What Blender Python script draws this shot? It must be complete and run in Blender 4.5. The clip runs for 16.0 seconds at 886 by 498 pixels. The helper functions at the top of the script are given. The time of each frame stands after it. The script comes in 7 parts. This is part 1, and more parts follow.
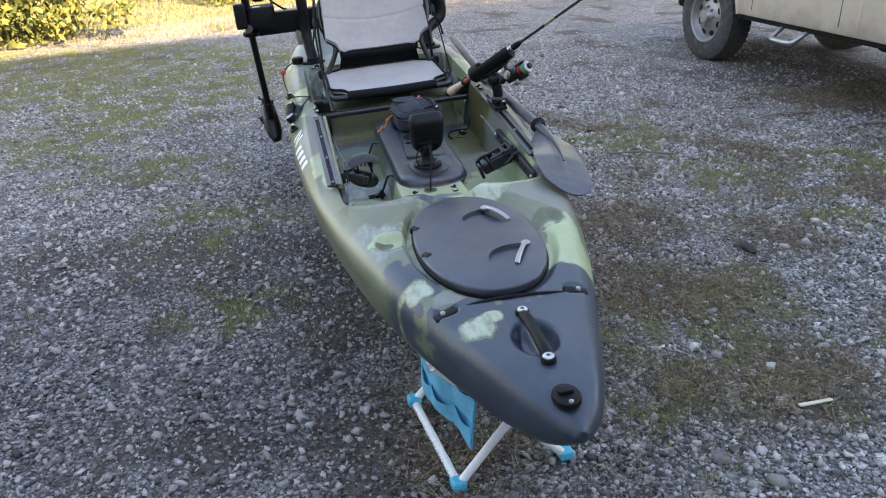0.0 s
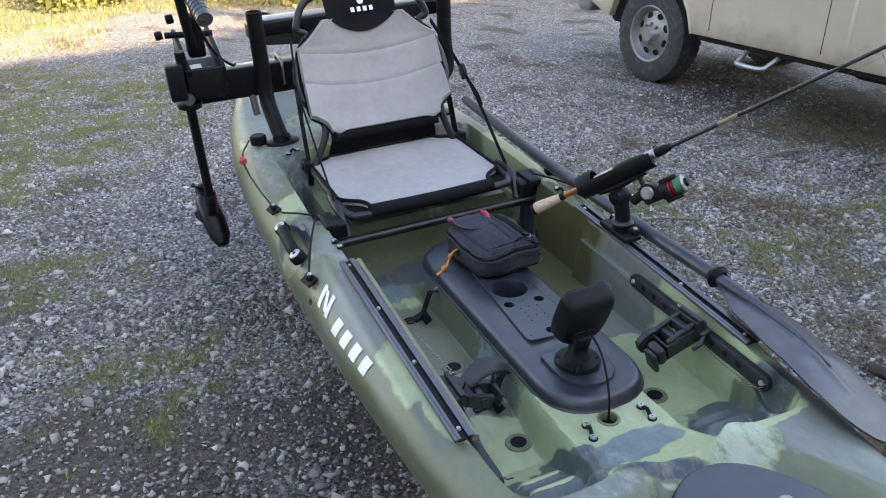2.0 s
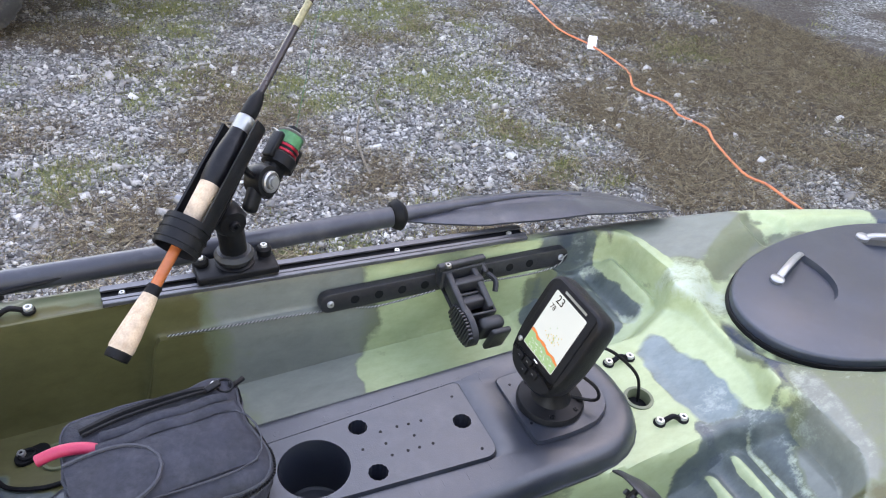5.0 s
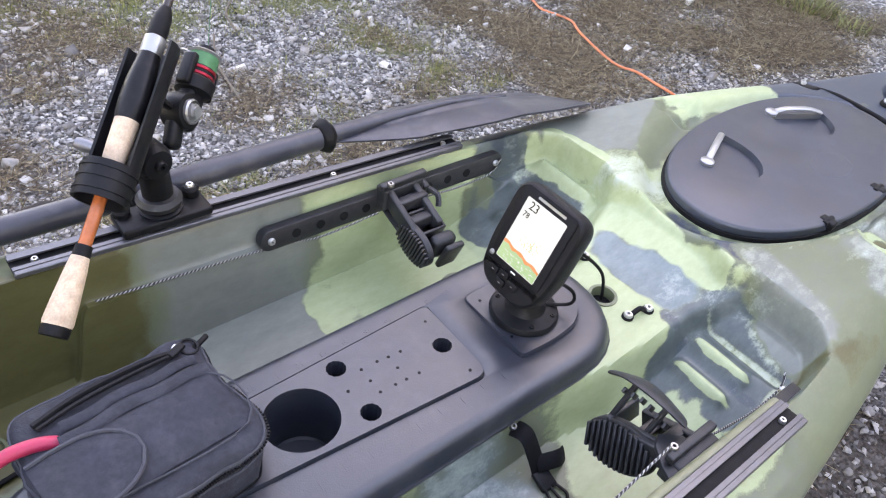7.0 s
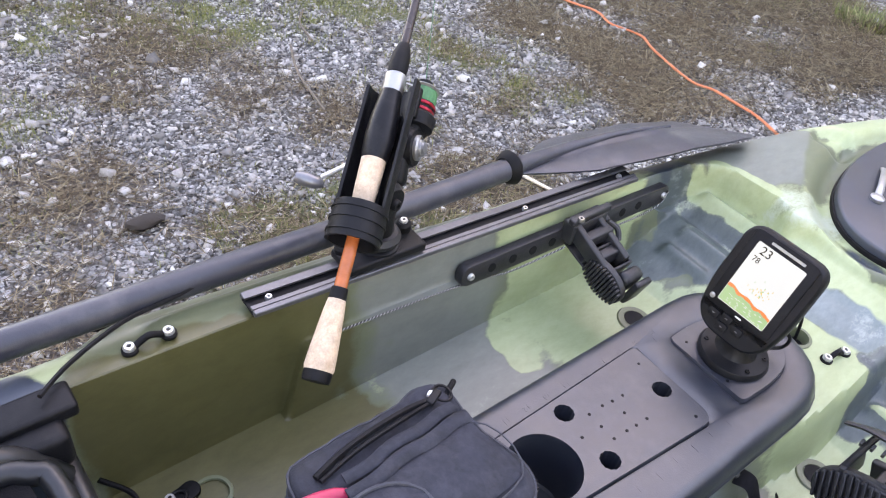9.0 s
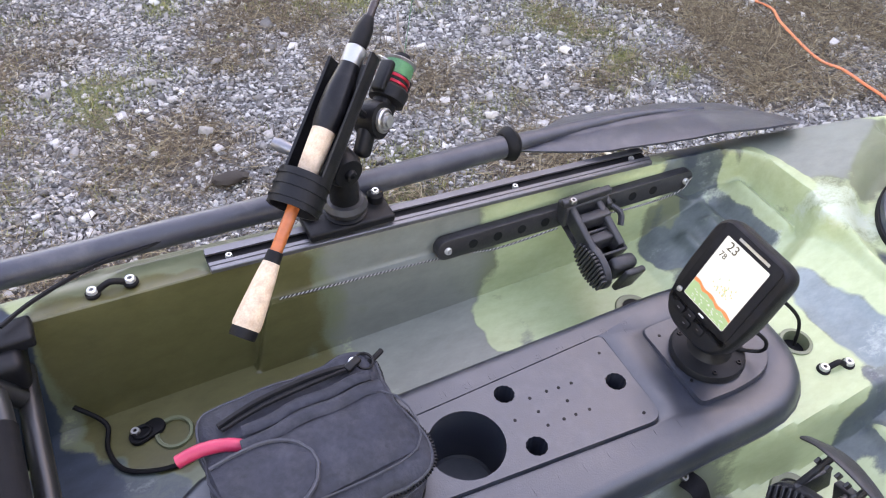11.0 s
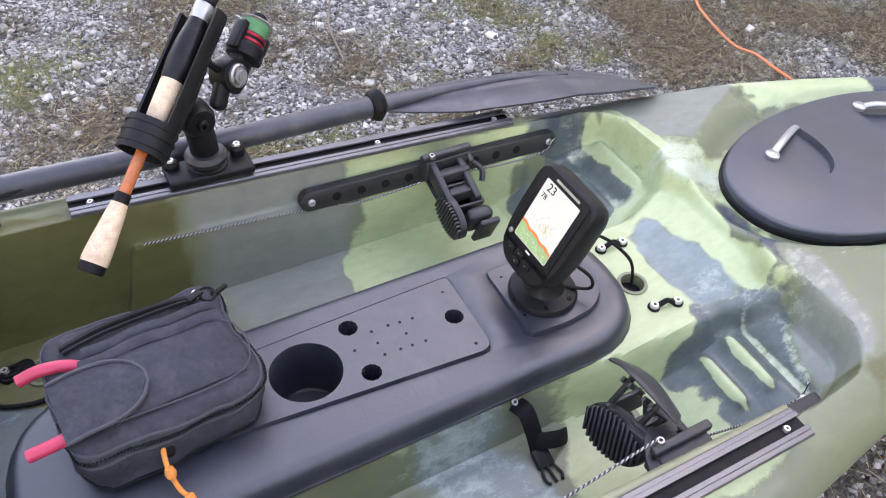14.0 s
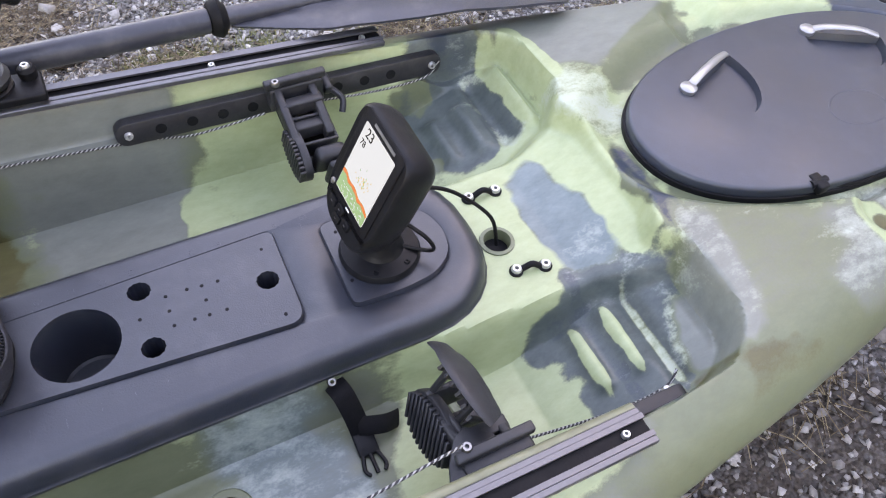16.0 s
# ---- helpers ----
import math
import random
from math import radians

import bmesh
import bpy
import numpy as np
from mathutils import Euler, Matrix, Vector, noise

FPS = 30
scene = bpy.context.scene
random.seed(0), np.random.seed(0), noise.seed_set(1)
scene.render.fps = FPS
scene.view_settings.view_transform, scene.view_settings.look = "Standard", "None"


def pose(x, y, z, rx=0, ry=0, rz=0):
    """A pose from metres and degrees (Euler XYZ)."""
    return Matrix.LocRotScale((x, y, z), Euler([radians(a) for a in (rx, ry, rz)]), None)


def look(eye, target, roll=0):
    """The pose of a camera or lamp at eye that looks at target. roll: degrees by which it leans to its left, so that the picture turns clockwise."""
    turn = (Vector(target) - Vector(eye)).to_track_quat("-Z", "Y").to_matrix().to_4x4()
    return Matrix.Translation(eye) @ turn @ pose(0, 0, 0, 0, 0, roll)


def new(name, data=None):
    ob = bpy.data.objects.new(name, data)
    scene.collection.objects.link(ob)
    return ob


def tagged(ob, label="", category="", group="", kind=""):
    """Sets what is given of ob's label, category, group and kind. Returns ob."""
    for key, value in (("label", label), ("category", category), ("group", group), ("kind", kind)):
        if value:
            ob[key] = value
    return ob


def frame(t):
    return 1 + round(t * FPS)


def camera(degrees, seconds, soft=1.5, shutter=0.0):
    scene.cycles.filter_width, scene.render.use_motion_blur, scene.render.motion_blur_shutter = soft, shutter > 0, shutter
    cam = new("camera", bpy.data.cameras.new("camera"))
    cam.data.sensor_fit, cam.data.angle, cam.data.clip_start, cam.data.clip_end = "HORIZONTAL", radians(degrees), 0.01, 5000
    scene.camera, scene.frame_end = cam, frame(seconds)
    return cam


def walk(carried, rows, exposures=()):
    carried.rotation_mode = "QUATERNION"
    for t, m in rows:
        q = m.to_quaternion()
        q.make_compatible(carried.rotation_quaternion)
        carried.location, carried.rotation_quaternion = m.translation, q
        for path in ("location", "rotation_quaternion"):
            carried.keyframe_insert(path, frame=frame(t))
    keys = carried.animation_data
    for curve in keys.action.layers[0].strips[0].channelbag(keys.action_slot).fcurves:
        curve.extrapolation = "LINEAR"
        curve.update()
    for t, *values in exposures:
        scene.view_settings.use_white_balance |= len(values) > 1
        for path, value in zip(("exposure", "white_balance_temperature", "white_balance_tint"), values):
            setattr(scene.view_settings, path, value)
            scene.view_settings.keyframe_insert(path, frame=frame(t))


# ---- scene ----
from mathutils.bvhtree import BVHTree
cam = camera(59.4, 16.0, 1.1)
EXPOSURE = ((0.0, 3.06, 7850, 19), (2.6, 3.04, 7950, 19), (3.0, 3.07, 8050, 19), (3.2, 3.22, 8200, 18), (3.5, 3.46, 8300, 18), (4.0, 3.86, 8800, 18), (4.5, 3.87, 9100, 18), (5.0, 3.9, 9150, 24), (7.5, 3.98, 9400, 29), (12.5, 3.99, 9450, 30), (14.5, 3.95, 9600, 28), (16.0, 3.85, 9400, 31))
PATH = [
    (0, (0.1, 0.152, 1.519), (0.4, 1.946, 0.687), -0.8),
    (0.5, (-0.038, 0.355, 1.515), (0.391, 2.123, 0.684), 0.9),
    (1, (-0.197, 0.658, 1.526), (0.376, 2.382, 0.691), 0.3),
    (1.5, (-0.196, 1.124, 1.554), (0.381, 2.834, 0.692), -0.4),
    (2, (-0.329, 1.518, 1.599), (0.338, 3.198, 0.743), 1.0),
    (2.5, (-0.492, 1.912, 1.644), (0.351, 3.529, 0.822), 0.8),
    (3, (-0.492, 2.278, 1.603), (0.468, 3.797, 0.726), 0.4),
    (3.5, (-0.505, 2.64, 1.534), (0.809, 3.785, 0.553), 5.2),
    (4, (-0.427, 2.875, 1.519), (1.211, 3.279, 0.444), 6.0),
    (4.5, (-0.304, 3.029, 1.489), (1.362, 2.877, 0.393), 5.5),
    (5, (-0.198, 3.286, 1.456), (1.3, 2.535, 0.363), 3.9),
    (5.2, (-0.178, 3.353, 1.448), (1.236, 2.49, 0.328), 4.8),
    (7.3, (-0.016, 3.397, 1.405), (1.135, 2.347, 0.15), 5.0),
    (7.5, (0.024, 3.442, 1.406), (1.153, 2.361, 0.158), 5.0),
    (8, (0.109, 3.573, 1.431), (1.268, 2.469, 0.231), 4.9),
    (8.5, (0.148, 3.595, 1.427), (1.329, 2.533, 0.212), 5.7),
    (9, (0.149, 3.593, 1.413), (1.343, 2.578, 0.17), 6.3),
    (9.2, (0.149, 3.593, 1.414), (1.345, 2.593, 0.161), 6.2),
    (11.3, (-0.005, 3.365, 1.441), (1.348, 2.723, 0.116), 0.9),
    (11.5, (-0.012, 3.379, 1.443), (1.332, 2.693, 0.131), 1.7),
    (12, (-0.013, 3.446, 1.448), (1.337, 2.637, 0.214), 3.8),
    (12.5, (-0.004, 3.467, 1.445), (1.34, 2.631, 0.221), 4.2),
    (13, (-0.008, 3.47, 1.441), (1.303, 2.612, 0.198), 4.8),
    (13.5, (-0.048, 3.426, 1.412), (1.188, 2.548, 0.107), 5.7),
    (14, (-0.156, 3.269, 1.435), (1.159, 2.548, 0.111), 2.5),
    (14.5, (-0.185, 3.154, 1.441), (1.143, 2.529, 0.082), 0.8),
    (15, (-0.156, 3.198, 1.42), (1.129, 2.501, 0.056), 2.7),
    (15.5, (-0.128, 3.186, 1.4), (1.066, 2.432, -0.017), 4.6),
    (16, (-0.111, 2.969, 1.376), (1.059, 2.366, -0.13), 3.0),
]
walk(cam, [(t, look(eye, target, roll)) for t, eye, target, roll in PATH], EXPOSURE)

# ---- light ----
world = bpy.data.worlds.new("sky")
scene.world = world
world.use_nodes = True
_sky = world.node_tree.nodes.new("ShaderNodeTexSky")
_sky.sky_type, _sky.sun_disc = "NISHITA", False
_sky.sun_elevation, _sky.sun_rotation = radians(26), radians(155)
_bg = world.node_tree.nodes["Background"]
_bg.inputs["Strength"].default_value = 0.13
world.node_tree.links.new(_sky.outputs["Color"], _bg.inputs["Color"])
sun = new("sun", bpy.data.lights.new("sun", "SUN"))
sun.data.energy, sun.data.angle, sun.data.color = 3.2, radians(0.6), (1.0, 0.86, 0.66)
sun.matrix_world = look((0.423 * 20, -0.906 * 20, 10.5), (0, 0, 0))

# ---- helpers ----
rng = np.random.default_rng(7)
# the kayak's own axes: x across, y to the stern, z up; it leans a little to port
K = pose(0.578, 0, 0.65, 0, 0, 1.9) @ pose(0, 0, 0, 0, -4.5, 0) @ pose(0, 0, -0.65)
I4 = Matrix.Identity(4)


def thing(name, base, label, category, group="", m=None):
    ob = new(name)
    ob.empty_display_size = 0.05
    ob.matrix_world = (K if m is None else m) @ Matrix.Translation(base)
    ob["shift"] = [-base[0], -base[1], -base[2]]
    return tagged(ob, label, category, group)


def part(name, bm, material, parent, label="", smooth=True, kind=""):
    top = parent
    while top.parent:
        top = top.parent
    if isinstance(bm, bmesh.types.BMesh):
        me = bpy.data.meshes.new(name)
        bm.to_mesh(me)
        bm.free()
    else:
        me = bm
    if "shift" in top:
        me.transform(Matrix.Translation(Vector(top["shift"])))
    if smooth:
        me.shade_smooth()
        me.set_sharp_from_angle(angle=radians(38))
    me.materials.append(material)
    ob = new(name, me)
    ob.parent = parent
    return tagged(ob, label, "", "", kind)


def rbox(sx, sy, sz, r=0.004, m=I4, seg=3):
    bm = bmesh.new()
    bmesh.ops.create_cube(bm, size=1, matrix=Matrix.Diagonal((sx, sy, sz, 1)))
    if r > 0:
        bmesh.ops.bevel(bm, geom=bm.edges[:], offset=r, segments=seg, profile=0.5, affect="EDGES")
    bm.transform(m)
    return bm


def merge(*bms):
    out = bms[0]
    for b in bms[1:]:
        me = bpy.data.meshes.new("tmp")
        b.to_mesh(me)
        b.free()
        out.from_mesh(me)
        bpy.data.meshes.remove(me)
    return out


def smooth_path(pts, n=6):
    p = [Vector(q) for q in pts]
    if len(p) < 3:
        return p
    out = []
    for i in range(len(p) - 1):
        a, b, c, d = p[max(i - 1, 0)], p[i], p[i + 1], p[min(i + 2, len(p) - 1)]
        for k in range(n):
            t = k / n
            out.append(0.5 * ((2 * b) + (c - a) * t + (2 * a - 5 * b + 4 * c - d) * t * t + (3 * b - a - 3 * c + d) * t ** 3))
    return out + [p[-1]]


def sweep(pts, r, n=10, smooth=6, flat=1.0, up=(0, 0, 1), taper=None, caps=True):
    """A tube along a path; flat squeezes it along the up axis; taper gives the radius factor along the way."""
    p = smooth_path(pts, smooth) if smooth > 1 else [Vector(q) for q in pts]
    bm = bmesh.new()
    rings = []
    ref = Vector(up)
    for i, q in enumerate(p):
        d = (p[min(i + 1, len(p) - 1)] - p[max(i - 1, 0)]).normalized()
        side = d.cross(ref)
        if side.length < 1e-3:
            side = d.cross(Vector((1, 0.1, 0)))
        side.normalize()
        nrm = side.cross(d).normalized()
        if flat == 1.0:
            ref = nrm
        f = r * (taper(i / max(len(p) - 1, 1)) if taper else 1)
        rings.append([bm.verts.new(q + side * (f * math.cos(2 * math.pi * k / n)) + nrm * (f * flat * math.sin(2 * math.pi * k / n))) for k in range(n)])
    for a, b in zip(rings, rings[1:]):
        for k in range(n):
            bm.faces.new((a[k], a[(k + 1) % n], b[(k + 1) % n], b[k]))
    if caps:
        bm.faces.new(rings[0][::-1])
        bm.faces.new(rings[-1])
    bmesh.ops.recalc_face_normals(bm, faces=bm.faces[:])
    return bm


def lathe(profile, n=24, m=I4):
    """Turns (radius, height) pairs about z."""
    bm = bmesh.new()
    rings = [[bm.verts.new((r * math.cos(2 * math.pi * k / n), r * math.sin(2 * math.pi * k / n), z)) for k in range(n)] for r, z in profile]
    for a, b in zip(rings, rings[1:]):
        for k in range(n):
            bm.faces.new((a[k], a[(k + 1) % n], b[(k + 1) % n], b[k]))
    bmesh.ops.remove_doubles(bm, verts=bm.verts[:], dist=1e-5)
    bmesh.ops.recalc_face_normals(bm, faces=bm.faces[:])
    bm.transform(m)
    return bm


def prism(poly, z0, z1, r=0.003, m=I4, seg=2):
    bm = bmesh.new()
    low = [bm.verts.new((x, y, z0)) for x, y in poly]
    high = [bm.verts.new((x, y, z1)) for x, y in poly]
    bm.faces.new(low[::-1])
    top = bm.faces.new(high)
    for i in range(len(poly)):
        j = (i + 1) % len(poly)
        bm.faces.new((low[i], low[j], high[j], high[i]))
    bmesh.ops.recalc_face_normals(bm, faces=bm.faces[:])
    if r > 0:
        bmesh.ops.bevel(bm, geom=list(top.edges), offset=r, segments=seg, profile=0.5, affect="EDGES")
    bm.transform(m)
    return bm


def oval(a, b, n=48, cx=0.0, cy=0.0, p=2.0):
    out = []
    for k in range(n):
        t = 2 * math.pi * k / n
        c, s = math.cos(t), math.sin(t)
        out.append((cx + a * math.copysign(abs(c) ** (2 / p), c), cy + b * math.copysign(abs(s) ** (2 / p), s)))
    return out


def rrect(w, h, r, n=6, cx=0.0, cy=0.0):
    out = []
    for sx, sy, a0 in ((1, 1, 0), (-1, 1, 90), (-1, -1, 180), (1, -1, 270)):
        for k in range(n + 1):
            a = radians(a0 + 90 * k / n)
            out.append((cx + sx * (w / 2 - r) + r * math.cos(a), cy + sy * (h / 2 - r) + r * math.sin(a)))
    return out


def letters(text, size, m, depth=0.0004):
    cu = bpy.data.curves.new("text", "FONT")
    cu.body, cu.size, cu.extrude, cu.align_x, cu.align_y = text, size, depth, "CENTER", "CENTER"
    ob = bpy.data.objects.new("text", cu)
    me = bpy.data.meshes.new_from_object(ob)
    bpy.data.objects.remove(ob)
    me.transform(m)
    return me


def frame_of(origin, xdir, zdir):
    z = Vector(zdir).normalized()
    x = Vector(xdir)
    x = (x - z * x.dot(z)).normalized()
    y = z.cross(x)
    return Matrix(((x.x, y.x, z.x, origin[0]), (x.y, y.y, z.y, origin[1]), (x.z, y.z, z.z, origin[2]), (0, 0, 0, 1)))


# ---- materials ----
def nodes_of(name):
    mt = bpy.data.materials.new(name)
    mt.use_nodes = True
    nt = mt.node_tree
    return mt, nt, nt.nodes["Principled BSDF"], nt.nodes, nt.links


def noise_node(nt, scale, detail=4.0, vec=None, rough=0.55):
    nd = nt.nodes.new("ShaderNodeTexNoise")
    nd.inputs["Scale"].default_value, nd.inputs["Detail"].default_value, nd.inputs["Roughness"].default_value = scale, detail, rough
    if vec is None:
        tc = nt.nodes.new("ShaderNodeTexCoord")
        vec = tc.outputs["Object"]
    nt.links.new(vec, nd.inputs["Vector"])
    return nd.outputs["Fac"]


def ramp_node(nt, fac, stops):
    rp = nt.nodes.new("ShaderNodeValToRGB")
    while len(rp.color_ramp.elements) < len(stops):
        rp.color_ramp.elements.new(0.5)
    for e, (p, c) in zip(rp.color_ramp.elements, stops):
        e.position, e.color = p, (*c, 1) if len(c) == 3 else c
    nt.links.new(fac, rp.inputs["Fac"])
    return rp.outputs["Color"]


def mix_node(nt, fac, a, b, mode="MIX"):
    mx = nt.nodes.new("ShaderNodeMix")
    mx.data_type, mx.blend_type = "RGBA", mode
    for sock, v in ((mx.inputs["Factor"], fac), (mx.inputs["A"], a), (mx.inputs["B"], b)):
        if hasattr(v, "links"):
            nt.links.new(v, sock)
        elif isinstance(v, (int, float)):
            sock.default_value = v
        else:
            sock.default_value = (*v, 1)
    return mx.outputs["Result"]


def math_node(nt, op, a, b=None, clamp=False):
    nd = nt.nodes.new("ShaderNodeMath")
    nd.operation, nd.use_clamp = op, clamp
    for sock, v in zip(nd.inputs, (a, b)):
        if v is None:
            continue
        if hasattr(v, "links"):
            nt.links.new(v, sock)
        else:
            sock.default_value = v
    return nd.outputs[0]


def bump_node(nt, bsdf, height, strength=0.2, dist=0.002):
    bp = nt.nodes.new("ShaderNodeBump")
    bp.inputs["Strength"].default_value, bp.inputs["Distance"].default_value = strength, dist
    nt.links.new(height, bp.inputs["Height"])
    nt.links.new(bp.outputs["Normal"], bsdf.inputs["Normal"])


def mat(name, col, rough=0.5, metal=0.0, var=0.2, scale=30, bump=0.15, bscale=300, dust=0.0, dustcol=(0.45, 0.42, 0.38), spec=0.5):
    mt, nt, bs, nodes, links = nodes_of(name)
    lo, hi = tuple(c * (1 - var) for c in col), tuple(min(1, c * (1 + var)) for c in col)
    fine, broad = noise_node(nt, scale * 6, 5), noise_node(nt, scale, 3)
    f = math_node(nt, "ADD", math_node(nt, "MULTIPLY", fine, 0.4), math_node(nt, "MULTIPLY", broad, 0.6))
    c = ramp_node(nt, f, ((0.3, lo), (0.7, hi)))
    if dust > 0:
        dm = ramp_node(nt, noise_node(nt, scale * 1.7, 6, None, 0.65), ((0.5, (0, 0, 0)), (0.75, (dust, dust, dust))))
        c = mix_node(nt, dm, c, dustcol)
    links.new(c, bs.inputs["Base Color"])
    bs.inputs["Metallic"].default_value = metal
    bs.inputs["Specular IOR Level"].default_value = spec
    rr = ramp_node(nt, broad, ((0.3, (rough * 0.85,) * 3), (0.7, (min(1, rough * 1.15),) * 3)))
    links.new(rr, bs.inputs["Roughness"])
    if bump > 0:
        bump_node(nt, bs, noise_node(nt, bscale, 3), bump, 0.001)
    return mt


PLASTIC = mat("black_plastic", (0.0065, 0.0067, 0.008), 0.42, var=0.3, bump=0.25, bscale=900, dust=0.012, spec=0.18)
RAIL = mat("dark_grey_plastic", (0.017, 0.0175, 0.02), 0.42, var=0.3, bump=0.25, bscale=900, dust=0.03, spec=0.4)
CONSOLE = mat("console_plastic", (0.0125, 0.016, 0.0245), 0.37, var=0.25, scale=12, bump=0.22, bscale=500, dust=0.035, spec=0.78)
# console plastic again, bluer: the sky's reflection is put into its colour
LID = mat("sky_tinted_lid_plastic", (0.0115, 0.0175, 0.03), 0.42, var=0.25, scale=10, bump=0.2, bscale=500, dust=0.05, dustcol=(0.2, 0.23, 0.28), spec=0.9)
RUBBER = mat("black_rubber", (0.005, 0.005, 0.006), 0.55, bump=0.3, dust=0.012, spec=0.16)
STEEL = mat("steel", (0.26, 0.26, 0.255), 0.38, 1.0, var=0.12, bump=0.1)
BOLT = mat("bright_steel", (0.5, 0.5, 0.485), 0.35, 0.7, var=0.08, bump=0.05)
ALU = mat("black_anodised", (0.016, 0.017, 0.019), 0.33, 0.3, var=0.2, bump=0.1)
TRACK = mat("dark_anodised_track", (0.12, 0.12, 0.128), 0.36, 0.6, var=0.15, bump=0.1)
ALUGREY = mat("grey_anodised", (0.19, 0.19, 0.2), 0.34, 0.7, var=0.15, bump=0.1)
WHITE = mat("white_paint", (0.78, 0.78, 0.76), 0.5, var=0.06, dust=0.1)
MESH = mat("seat_fabric", (0.31, 0.302, 0.288), 0.85, var=0.16, scale=7, bump=0.5, bscale=900, dust=0.1, dustcol=(0.34, 0.33, 0.3))
WEBBING = mat("black_webbing", (0.006, 0.006, 0.007), 0.8, var=0.3, bump=0.6, bscale=600, spec=0.15)
CANVAS = mat("black_canvas", (0.021, 0.0228, 0.031), 0.8, var=0.5, scale=20, bump=0.9, bscale=240, dust=0.19, dustcol=(0.12, 0.124, 0.15), spec=0.3)
CORK = mat("cork", (0.5, 0.375, 0.27), 0.75, var=0.3, scale=60, bump=0.5, bscale=400, dust=0.5, dustcol=(0.32, 0.18, 0.1))
ORANGE = mat("orange_lacquer", (0.4, 0.1, 0.03), 0.22, var=0.2, bump=0.05)
RODBLACK = mat("rod_blank", (0.03, 0.02, 0.018), 0.25, var=0.5, scale=18, bump=0.1)
SEAM = mat("grey_piping", (0.034, 0.036, 0.046), 0.8, var=0.3, bump=0.6, bscale=500)
PINK = mat("pink_grip", (0.4, 0.02, 0.06), 0.45, var=0.1, bump=0.2)
ROPE = mat("orange_rope", (0.62, 0.2, 0.04), 0.7, var=0.2, bump=0.6)
CORD = mat("orange_cable", (0.66, 0.19, 0.085), 0.5, var=0.12, bump=0.1)
RED = mat("red_plastic", (0.48, 0.055, 0.08), 0.45, var=0.15, dust=0.15)
GREENLINE = mat("green_line", (0.035, 0.17, 0.07), 0.5, var=0.3, bump=0.8, bscale=1500)
REDMETAL = mat("red_anodised", (0.33, 0.012, 0.025), 0.3, 0.6, var=0.1)
SILVER = mat("silver_metal", (0.36, 0.36, 0.36), 0.35, 0.8, var=0.1, bump=0.05)
PVC = mat("white_pipe", (0.75, 0.75, 0.74), 0.35, var=0.06, dust=0.25)
BLUE = mat("blue_fabric", (0.05, 0.36, 0.55), 0.8, var=0.2, scale=12, bump=0.6, bscale=500)
BLUEMESH = mat("blue_mesh", (0.09, 0.42, 0.6), 0.85, var=0.25, scale=40, bump=0.8, bscale=700)
BLUECAP = mat("blue_cap", (0.03, 0.42, 0.6), 0.45, var=0.12)
PADDLE = mat("paddle_plastic", (0.026, 0.0285, 0.039), 0.34, var=0.18, scale=9, bump=0.25, bscale=600, dust=0.1)
MOTOR = mat("motor_paint", (0.006, 0.006, 0.0075), 0.34, var=0.25, dust=0.02, spec=0.2)
MOTORGREY = mat("motor_shell", (0.075, 0.075, 0.08), 0.3, 0.4, var=0.2, dust=0.1)


def rope_material():
    mt, nt, bs, nodes, links = nodes_of("black_and_white_cord")
    tc = nodes.new("ShaderNodeTexCoord")
    wv = nodes.new("ShaderNodeTexWave")
    wv.bands_direction = "DIAGONAL"
    wv.inputs["Scale"].default_value = 95
    wv.inputs["Distortion"].default_value = 1.5
    links.new(tc.outputs["Object"], wv.inputs["Vector"])
    links.new(ramp_node(nt, wv.outputs["Fac"], ((0.55, (0.02, 0.02, 0.022)), (0.75, (0.32, 0.32, 0.3)))), bs.inputs["Base Color"])
    bs.inputs["Roughness"].default_value = 0.8
    return mt


PARACORD = rope_material()
TRIM = mat("olive_polyethylene", (0.16, 0.162, 0.095), 0.4, var=0.3, scale=14, bump=0.2, bscale=260, dust=0.15, dustcol=(0.42, 0.44, 0.36))


